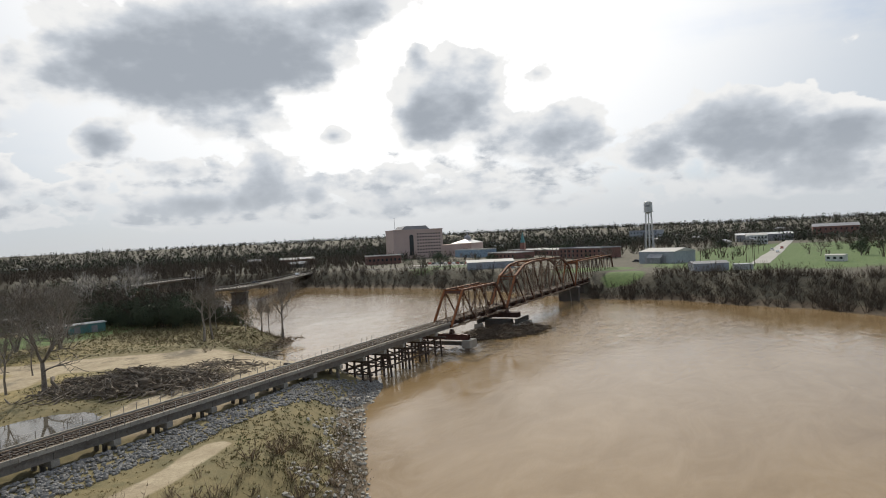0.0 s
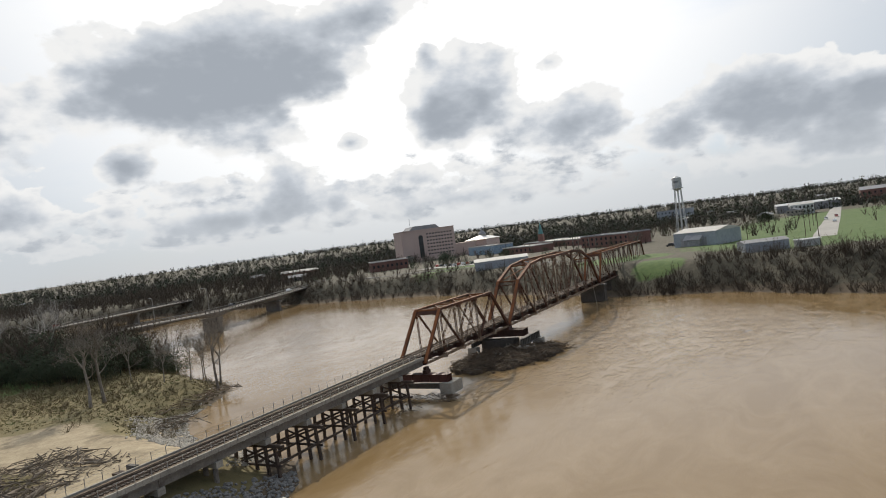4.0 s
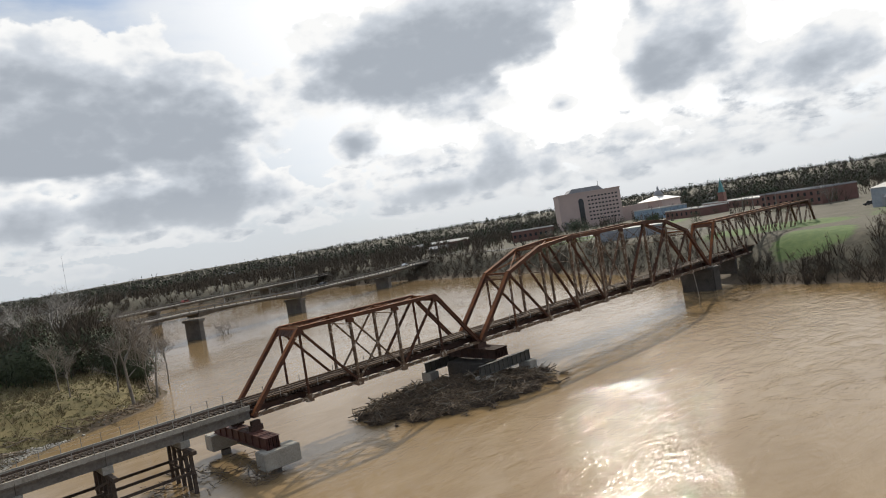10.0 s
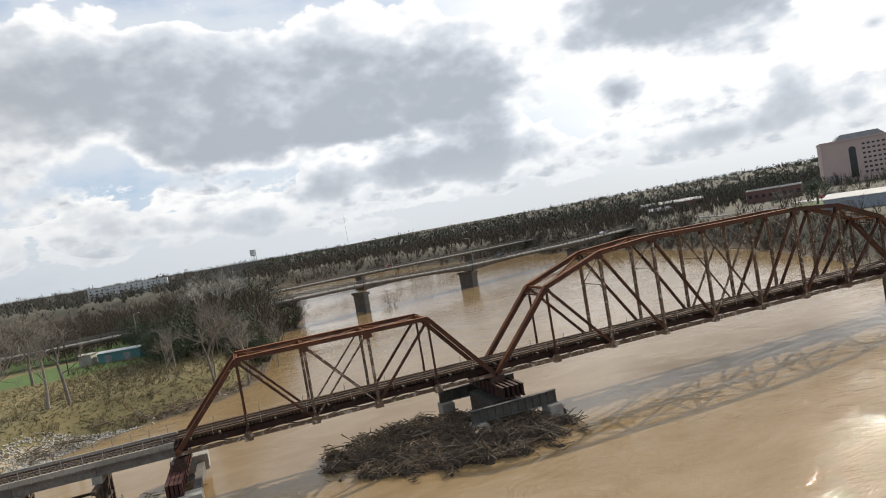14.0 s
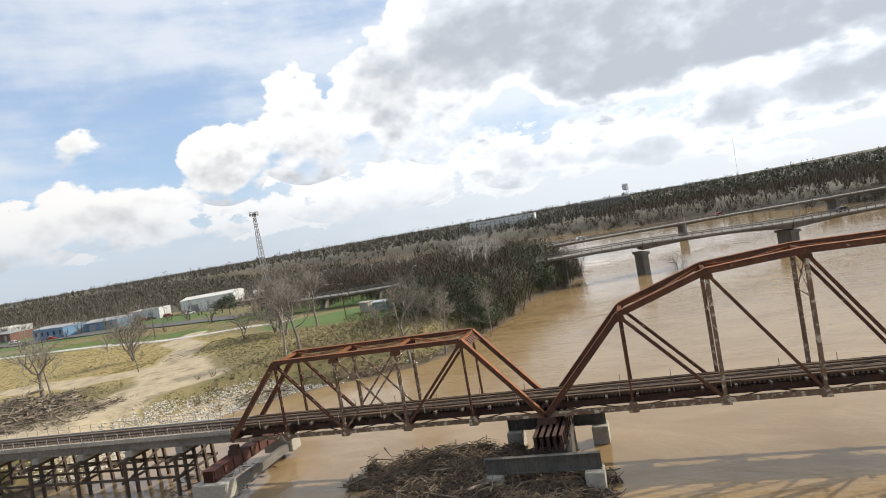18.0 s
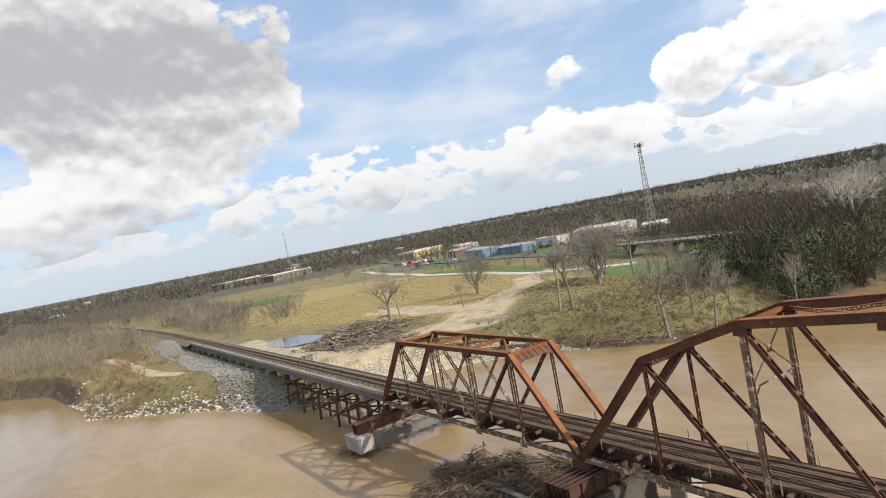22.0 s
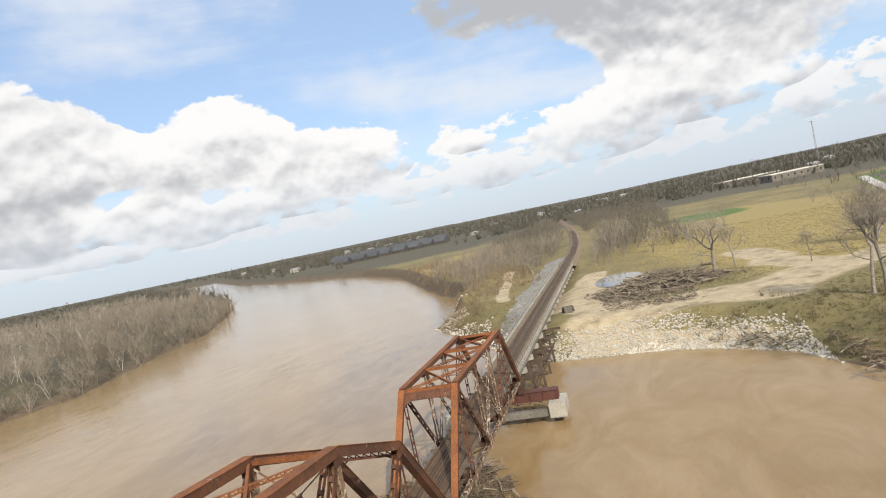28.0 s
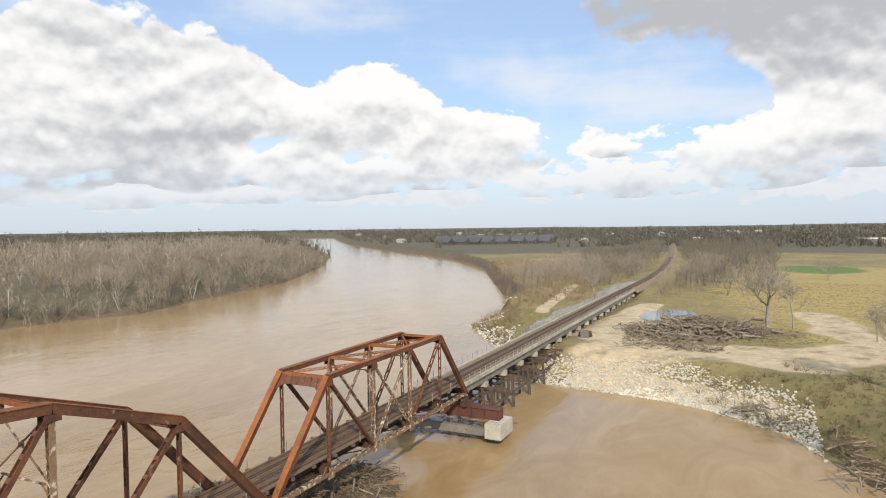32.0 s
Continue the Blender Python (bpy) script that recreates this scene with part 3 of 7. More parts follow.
# ---- the river's banks and the ground sheet ----
WATER_Z = -5.6
LEFT_BANK = [(-1500, -1100), (-800, -560), (-620, -400), (-520, -300), (-435, -212), (-330, -136), (-280, -108), (-163, -54), (-140, -40), (-98, -34),
             (-84, -34), (-75, -28), (-64, -20), (-53, -13), (-38, -7), (-31, 0), (-29, 9), (-28, 17), (-26.5, 24), (-24, 30), (-20, 35), (-16, 40),
             (-7, 43.5), (4, 49.5), (11, 60), (13, 76), (16, 93), (17, 122), (26, 137), (30, 160), (16, 215), (-40, 290), (-200, 420), (-600, 700)]
RIGHT_BANK = [(-1500, -1300), (-740, -640), (-560, -450), (-467, -358), (-302, -241), (-180, -175), (-125, -160), (-68, -142), (-35, -152), (40, -128),
              (73, -100), (87, -85), (98, -61), (112, -41), (114, -20), (118, -3), (128, 12), (145, 40), (162, 75), (171, 100), (176, 150), (182, 205),
              (170, 300), (90, 420), (-120, 560), (-560, 900)]


def bank_distance(px, py, line):
    best = np.full(px.shape, 1e9)
    for (ax, ay), (bx, by) in zip(line, line[1:]):
        dx, dy = bx - ax, by - ay
        k = np.clip(((px - ax) * dx + (py - ay) * dy) / (dx * dx + dy * dy), 0, 1)
        best = np.minimum(best, np.hypot(px - ax - k * dx, py - ay - k * dy))
    return best


def in_river(px, py):
    ring = LEFT_BANK + RIGHT_BANK[::-1]
    inside = np.zeros(px.shape, bool)
    for (ax, ay), (bx, by) in zip(ring, ring[1:] + ring[:1]):
        if ay == by:
            continue
        inside ^= ((ay > py) != (by > py)) & (px < (bx - ax) * (py - ay) / (by - ay) + ax)
    return inside


def wobble(px, py, size, seed=0.0):
    """Cheap smooth unevenness between -1 and 1."""
    a, b = px / size + seed, py / size - seed
    return (np.sin(a + 1.7 * np.sin(b * 0.9 + seed)) + np.sin(b * 1.3 - 1.1 * np.sin(a * 1.2)) + 0.5 * np.sin(2.7 * a + 1.9 * b)) / 2.5


RAIL_CURVE = [(-1900, -190), (-800, -62), (-427, -19), (-300, -7), (-220, -1.5), (-170, 0), (-100, 0)]


def ground_z(px, py):
    px, py = np.asarray(px, float), np.asarray(py, float)
    dl, dr = bank_distance(px, py, LEFT_BANK), bank_distance(px, py, RIGHT_BANK)
    wet, left = in_river(px, py), dl < dr
    d = np.minimum(dl, dr)
    top = np.where(left, -1.0 + 0.5 * smooth01((-px - 100) / 80), 3.2)
    far = smooth01((np.hypot(px, py) - 500) / 1500)
    top = top + far * 2.0
    # the town climbs away from the river; the north rises a little
    top = top + 19.0 * smooth01((px - 560) / 1000) + 8.0 * smooth01((np.hypot(px, py) - 650) / 1000) * smooth01(py / 500) * 0.55
    run = np.where(left, 13.0 + 6 * wobble(px, py, 23.0), 24.0)
    # the cut bank upstream is steep
    run = np.where(left & (px < -110) & (py < 0), 4.0, run)
    rise = smooth01(d / run)
    z = WATER_Z + (top - WATER_Z) * rise + (0.25 * wobble(px, py, 9.0) + 0.35 * wobble(px, py, 31.0, 2.0)) * smooth01(d / 8)
    # railway embankment
    dt = bank_distance(px, py, RAIL_CURVE)
    emb = smooth01(1 - (dt - 3.0) / 7.0) * smooth01((-px - 128) / 20)
    z = z * (1 - emb) + 0.35 * emb
    # riprap shoulder under the trestle's river side
    sh = smooth01(1 - np.abs(py + 4.0) / 6.0) * smooth01((-px - 42) / 14) * smooth01((px + 175) / 20)
    z = np.maximum(z, -5.6 + 4.6 * sh)
    gul = smooth01(1 - np.abs(py - 0.5) / 4.5) * smooth01((-px - 45) / 10) * smooth01((px + 150) / 30)
    z = z - 0.9 * gul
    # hollow of the pond
    z = z - 1.0 * smooth01(1.35 - np.hypot((px + 90) / 13, (py - 17) / 7.0))
    # debris bar in the river stays under water
    return np.where(wet, WATER_Z - np.minimum(3.0, 0.05 + 0.22 * d), z)


def spread(stops):
    out = []
    for (a, b, n) in stops:
        out += list(np.linspace(a, b, n, endpoint=False))
    return np.array(out + [stops[-1][1]])


def ground_height(x, y):
    return float(ground_z(np.array([x]), np.array([y]))[0])


SAND_PATHS = [([(-98, 118), (-92, 100), (-76, 88), (-68, 72), (-60, 60)], 5.5), ([(-60, 60), (-48, 46), (-42, 40)], 10.5),
              ([(-62, 58), (-75, 50), (-82, 52), (-100, 48)], 6.5), ([(-48, 36), (-44, 18), (-58, 7), (-84, 8)], 8.5), ([(-64, 14), (-92, 8), (-110, 10)], 4.5),
              ([(-33, 10), (-31, 20), (-28, 28), (-24, 36)], 4.0), ([(-40, 12), (-46, 30), (-40, 42)], 9.0), ([(-52, 8), (-76, 8), (-100, 9)], 5.5), ([(-86, -14), (-96, -16.5), (-108, -18), (-128, -20), (-156, -23)], 2.5)]


def build_ground():
    xs = spread([(-4800, -1200, 14), (-1200, -400, 32), (-400, -160, 60), (-160, 40, 160), (40, 240, 80), (240, 700, 40), (700, 4800, 24)])
    ys = spread([(-4800, -1200, 14), (-1200, -300, 40), (-300, -70, 60), (-70, 130, 160), (130, 330, 60), (330, 1000, 40), (1000, 4800, 22)])
    gx, gy = np.meshgrid(xs, ys)
    px, py = gx.ravel(), gy.ravel()
    pz = ground_z(px, py)
    nx, ny = len(xs), len(ys)
    idx = np.arange(nx * ny).reshape(ny, nx)
    faces = np.stack([idx[:-1, :-1], idx[:-1, 1:], idx[1:, 1:], idx[1:, :-1]], -1).reshape(-1, 4)
    me = bpy.data.meshes.new("ground")
    me.from_pydata(np.stack([px, py, pz], -1).tolist(), [], faces.tolist())
    me.shade_smooth()
    dl, dr = bank_distance(px, py, LEFT_BANK), bank_distance(px, py, RIGHT_BANK)
    left = dl < dr
    d = np.minimum(dl, dr)
    sand = np.zeros(px.shape)
    for line, width in SAND_PATHS:
        sand = np.maximum(sand, smooth01(1.25 - bank_distance(px, py, line) / (width * 1.0)))
    mud = np.where(in_river(px, py), 1.0, smooth01(1.2 - d / np.where(left, 6.0, 9.0)))
    mud = np.where(left & (py > 0) & (py < 46) & (px > -60), mud * 0.55, mud)
    green = np.zeros(px.shape)
    for cx, cy, rx, ry in ((-32, 108, 34, 16), (-60, 150, 60, 18), (-250, 175, 120, 34), (-150, 122, 60, 10), (205, -75, 60, 60), (330, -110, 160, 90), (136, -17, 10, 9), (168, 4, 18, 20), (250, 110, 60, 20), (-260, 60, 26, 20)):
        green = np.maximum(green, smooth01(1.5 - np.hypot((px - cx) / rx, (py - cy) / ry)) * 0.95)
    wood = np.maximum(smooth01((np.hypot(px + 40, py - 40) - 330) / 120) * 0.9, np.where(~left, 0.85, 0))
    wood = np.maximum(wood, np.where(left & (py < -30) & (px < -100), 0.25, 0))
    straw = smooth01(1.6 - np.hypot((px + 165) / 105, (py - 72) / 44)) * 0.95
    straw = np.maximum(straw, smooth01(1.5 - np.hypot((px + 265) / 80, (py + 78) / 26)) * 0.9)
    wood = np.maximum(wood, np.where(left & (py > 165 - 0.3 * px), 0.85, 0))
    for name, a in (("straw", straw), ("sand", sand), ("mud", mud), ("green", green), ("wood", wood)):
        at = me.attributes.new(name, "FLOAT", "POINT")
        at.data.foreach_set("value", a.astype(np.float32))
    ob = part("ground", me, GROUND)
    return tagged(ob, "dry winter grass, sand and mud river banks", "ground", kind="structure")


def build_water():
    xs = spread([(-1500, -200, 40), (-200, 220, 140), (220, 400, 10)])
    ys = spread([(-1300, -200, 30), (-200, 220, 140), (220, 1000, 20)])
    gx, gy = np.meshgrid(xs, ys)
    px, py = gx.ravel(), gy.ravel()
    nx, ny = len(xs), len(ys)
    idx = np.arange(nx * ny).reshape(ny, nx)
    faces = np.stack([idx[:-1, :-1], idx[:-1, 1:], idx[1:, 1:], idx[1:, :-1]], -1).reshape(-1, 4)
    me = bpy.data.meshes.new("water")
    # wakes behind the piers, and rough water in the current between them
    wake = np.zeros(px.shape)
    for cx, cy, rx, ry in ((34, -34, 40, 20), (74, -26, 44, 18), (8, -12, 14, 8), (110, -18, 16, 14), (52, -42, 42, 22), (20, -24, 18, 10)):
        wake = np.maximum(wake, smooth01(1.3 - np.hypot((px - cx) / rx, (py - cy) / ry)))
    for cx, cy, rx, ry in ((60, 30, 60, 26), (90, 80, 60, 50), (100, 130, 40, 40)):
        wake = np.maximum(wake, 0.35 * smooth01(1.3 - np.hypot((px - cx) / rx, (py - cy) / ry)))
    pz = WATER_Z + 0.05 * np.minimum(wake, 1.0) * wobble(px, py, 2.1) + 0.02 * wobble(px, py, 5.0, 1.0)
    me.from_pydata(np.stack([px, py, pz], -1).tolist(), [], faces.tolist())
    me.shade_smooth()
    at = me.attributes.new("rapid", "FLOAT", "POINT")
    at.data.foreach_set("value", wake.astype(np.float32))
    return tagged(part("water", me, WATER), "muddy brown river in flood with rippled surface", "water", kind="structure")


build_ground()
build_water()

# ---- truss bridge ----
HALF = 2.55


def member(kind, a, b, w, h, side=(0, 1, 0)):
    """A riveted bar from a to b: box, laced, batten or rod. w runs along side, h across it in the truss's plane."""
    g = Geo()
    a, b = Vector(a), Vector(b)
    d = b - a
    n = d.normalized()
    sd = Vector(side)
    sd = (sd - n * sd.dot(n)).normalized()
    up = n.cross(sd)
    if kind == "box":
        g.beam(a, b, w, h, side)
        for k in (-0.5, 0.5):
            g.beam(a + sd * (w * k) + up * (h * 0.5), b + sd * (w * k) + up * (h * 0.5), 0.07, 0.05, side)
    elif kind == "rod":
        g.beam(a, b, w, h, side)
    else:
        for k in (-0.5, 0.5):
            o = sd * (w * k)
            g.beam(a + o, b + o, 0.03, h, side)
            for e in (-0.5, 0.5):
                q = o * 0.86 + up * (h * e)
                g.beam(a + q, b + q, w * 0.14, 0.03, side)
        length = d.length
        for e in (-0.5, 0.5):
            if kind == "laced":
                count = max(2, int(length / (w * 1.1)))
                for i in range(count):
                    p, q = a + d * (i / count), a + d * ((i + 1) / count)
                    s = 1 if i % 2 else -1
                    o = up * (h * e)
                    g.beam(p + sd * (w * 0.5 * s) + o, q - sd * (w * 0.5 * s) + o, 0.05, 0.015, side)
            else:
                count = max(2, int(length / 1.15))
                for i in range(count + 1):
                    p = a + d * (i / count)
                    g.beam(p - n * 0.14 + up * (h * e), p + n * 0.14 + up * (h * e), w * 1.04, 0.02, side)
    return g


def gusset(x, y, z, sx, sz):
    g = Geo()
    for k in (-1, 1):
        pts = [(-0.5, -0.5), (0.5, -0.5), (0.5, 0.1), (0.22, 0.5), (-0.22, 0.5), (-0.5, 0.1)]
        n = len(pts)
        v = [(x + p * sx, y + k * 0.235 + t, z + q * sz) for t in (-0.012, 0.012) for p, q in pts]
        g.add(v, [tuple(range(n)), tuple(reversed(range(n, 2 * n)))] + [(i, n + i, n + (i + 1) % n, (i + 1) % n) for i in range(n)])
    return g


def build_truss(name, label, x0, xs, hs, middle, heavy, pale):
    """A riveted through truss. xs: panel points; hs: height of the upper chord at each (0 at both ends); middle: panels with crossed bars."""
    t = thing(name, label, "bridge span", "spans of the railway bridge", at=(x0, 0, 0))
    n = len(xs) - 1
    c = 0.46 * heavy
    for y in (-HALF, HALF):
        s = 1 if y > 0 else -1
        for i in range(n):
            part("lower_chord", member("batten", (xs[i], y, 0), (xs[i + 1], y, 0), 0.40, 0.34 * heavy), RUST_PALE, t)
        for i in range(n):
            post = i in (0, n - 1)
            part("end_post" if post else "upper_chord", member("box", (xs[i], y, hs[i]), (xs[i + 1], y, hs[i + 1]), c, c * 0.95), RUST, t)
            # plate over each upper chord, its sunlit top face painted as brighter orange
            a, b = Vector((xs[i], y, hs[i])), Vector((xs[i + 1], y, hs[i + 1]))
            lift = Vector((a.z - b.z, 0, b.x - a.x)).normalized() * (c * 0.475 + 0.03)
            part("cover_plate", Geo().beam(a + lift, b + lift, c + 0.12, 0.035), RUST_SUNLIT, t, "rusted cover plate, sunlit orange painted in")
        for i in range(1, n):
            if i in (1, n - 1):
                part("hanger", member("batten", (xs[i], y, 0), (xs[i], y, hs[i] - 0.2), 0.30, 0.16), RUST, t)
            else:
                part("upright", member("laced", (xs[i], y, 0), (xs[i], y, hs[i] - 0.2), 0.36, 0.26 * heavy), pale, t)
        for i in range(1, n - 1):
            falling, rising = ((xs[i], y, hs[i] - 0.2), (xs[i + 1], y, 0.1)), ((xs[i], y, 0.1), (xs[i + 1], y, hs[i + 1] - 0.2))
            if i in middle:
                part("counter_brace", member("batten", *falling, 0.26, 0.13), pale, t)
                part("counter_brace", member("batten", *rising, 0.30, 0.13), pale, t)
            elif i < n / 2 - 0.5:
                part("diagonal", member("batten", *falling, 0.36, 0.22 * heavy), RUST, t)
            else:
                part("diagonal", member("batten", *rising, 0.36, 0.22 * heavy), RUST, t)
        for i in range(1, n):
            part("gusset_plate", gusset(xs[i], y, 0.05, 0.95, 1.0), pale, t)
            part("gusset_plate", gusset(xs[i], y, hs[i] - 0.42, 1.0, 0.6), RUST, t)
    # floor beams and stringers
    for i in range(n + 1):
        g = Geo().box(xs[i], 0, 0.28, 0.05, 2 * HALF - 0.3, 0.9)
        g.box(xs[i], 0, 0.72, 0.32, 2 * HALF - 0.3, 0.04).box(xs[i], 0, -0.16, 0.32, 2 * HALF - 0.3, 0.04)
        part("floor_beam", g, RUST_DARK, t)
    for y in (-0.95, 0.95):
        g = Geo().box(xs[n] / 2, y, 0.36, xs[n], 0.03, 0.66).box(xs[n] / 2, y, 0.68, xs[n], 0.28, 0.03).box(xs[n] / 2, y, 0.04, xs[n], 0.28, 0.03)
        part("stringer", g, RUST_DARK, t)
    for i in range(n):
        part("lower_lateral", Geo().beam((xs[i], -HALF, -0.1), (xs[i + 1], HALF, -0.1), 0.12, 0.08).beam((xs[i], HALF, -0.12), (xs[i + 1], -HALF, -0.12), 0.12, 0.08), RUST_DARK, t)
    # upper struts, laterals, sway frames and portals
    for i in range(1, n):
        z = hs[i] + 0.05
        part("top_strut", member("laced", (xs[i], -HALF, z - 0.1), (xs[i], HALF, z - 0.1), 0.30, 0.24, (1, 0, 0)), RUST_SUNLIT, t)
        if 1 < i < n - 1:
            if heavy < 1.05:
                g = Geo().beam((xs[i], -HALF, z - 1.0), (xs[i], HALF, z - 1.0), 0.10, 0.10, (1, 0, 0))
                for s in (-1, 1):
                    g.beam((xs[i], s * HALF, z - 1.9), (xs[i], s * (HALF - 0.9), z - 1.0), 0.07, 0.07, (1, 0, 0))
            else:
                low = z - 4.2
                g = Geo().beam((xs[i], -HALF, low), (xs[i], HALF, low), 0.10, 0.10, (1, 0, 0))
                for s in (-1, 1):
                    g.beam((xs[i] + 0.03 * s, -s * HALF, z - 0.3), (xs[i] + 0.03 * s, s * HALF, low), 0.08, 0.08, (1, 0, 0))
                    g.beam((xs[i], s * HALF, low - 0.9), (xs[i], s * (HALF - 0.9), low), 0.07, 0.07, (1, 0, 0))
                g.box(xs[i], 0, (z - 0.3 + low) / 2, 0.09, 0.42, 0.42)
            part("sway_frame", g, RUST_PALE, t)
    for i in range(1, n - 1):
        for s in (-1, 1):
            part("top_lateral", member("laced", (xs[i], -s * HALF, hs[i] - 0.1), (xs[i + 1], s * HALF, hs[i + 1] - 0.1), 0.22, 0.14, (0, 0, 1)), RUST_SUNLIT, t)
    for i, e, k in ((1, 0, 1), (n - 1, n, -1)):
        # portal: a plate with a rounded opening between the end posts
        top, foot = Vector((xs[i], 0, hs[i])), Vector((xs[e], 0, 0))
        down = (foot - top).normalized()
        g = Geo()
        depth = 1.05 if heavy < 1.05 else 0.9
        outline = [(-HALF, 0.0), (HALF, 0.0), (HALF, 2.3)]
        for j in range(7):
            a = math.pi / 2 * j / 6
            outline.append((HALF - 0.16 - 1.15 * (1 - math.cos(a)) * 0.95, 2.25 - (2.25 - depth) * math.sin(a)))
        outline += [(-x, q) for x, q in reversed(outline[3:])] + [(-HALF, 2.3)]
        nn = len(outline)
        across = down.cross(Vector((0, 1, 0)))
        v = [tuple(top + down * q + Vector((0, p, 0)) + across * o) for o in (-0.02, 0.02) for p, q in outline]
        g.add(v, [tuple(reversed(range(nn))), tuple(range(nn, 2 * nn))] + [(m, (m + 1) % nn, nn + (m + 1) % nn, nn + m) for m in range(nn)])
        for j in range(6):
            y = -1.75 + 0.7 * j
            p, q = top + down * 0.08 + Vector((0, y - 0.12, 0)), top + down * (depth - 0.05) + Vector((0, y + 0.12, 0))
            if heavy < 1.05:
                for o in (-0.05, 0.05):
                    part("portal_bar", Geo().beam(p + across * o, q + across * o, 0.07, 0.06, (0, 1, 0)), RUST, t)
        if heavy < 1.05:
            part("portal", g, RUST, t)
        else:
            for z in (0.1, 1.15):
                part("portal_strut", Geo().beam(top + down * z + Vector((0, -HALF, 0)), top + down * z + Vector((0, HALF, 0)), 0.22, 0.14, (1, 0, 0)), RUST, t)
            for j in range(9):
                y = -HALF + j * 0.56
                a, b = top + down * 0.1 + Vector((0, y, 0)), top + down * 1.15 + Vector((0, y + 0.56, 0))
                part("portal_bar", Geo().beam(a, b, 0.06, 0.05, (1, 0, 0)), RUST, t)
                part("portal_bar", Geo().beam(top + down * 1.15 + Vector((0, y, 0)), top + down * 0.1 + Vector((0, y + 0.56, 0)), 0.06, 0.05, (1, 0, 0)), RUST, t)
            for s in (-1, 1):
                part("portal_knee", Geo().beam(top + down * 2.4 + Vector((0, s * HALF, 0)), top + down * 1.15 + Vector((0, s * (HALF - 1.2), 0)), 0.14, 0.1, (1, 0, 0)), RUST, t)
    return t


P1 = 7.28
P2 = 8.28
X2 = 36.8
X3 = X2 + 9 * P2 + 0.4
P3 = 7.6
build_truss("short_truss_span", "short rust-red riveted through truss with a flat top chord", 0.0, [P1 * i for i in range(6)], [0, 8.4, 8.4, 8.4, 8.4, 0], (2,), 1.0, RUST_PALE)
build_truss("long_truss_span", "long rust-red riveted truss with a curved upper chord", X2, [P2 * i for i in range(10)], [0, 9.1, 12.05, 12.7, 12.6, 12.6, 12.7, 12.05, 9.1, 0], (4,), 1.25, RUST_PALE)
build_truss("far_truss_span", "dark rusty through truss running into the far bank", X3, [5.0 + P3 * (i - 1) if 0 < i < 10 else (0 if i == 0 else 8 * P3 + 10) for i in range(11)], [0] + [9.5] * 9 + [0], (4, 5), 1.0, RUST_DARK)

# ---- track ----
RAIL_TOP = 1.42
DECK_W = -128.0


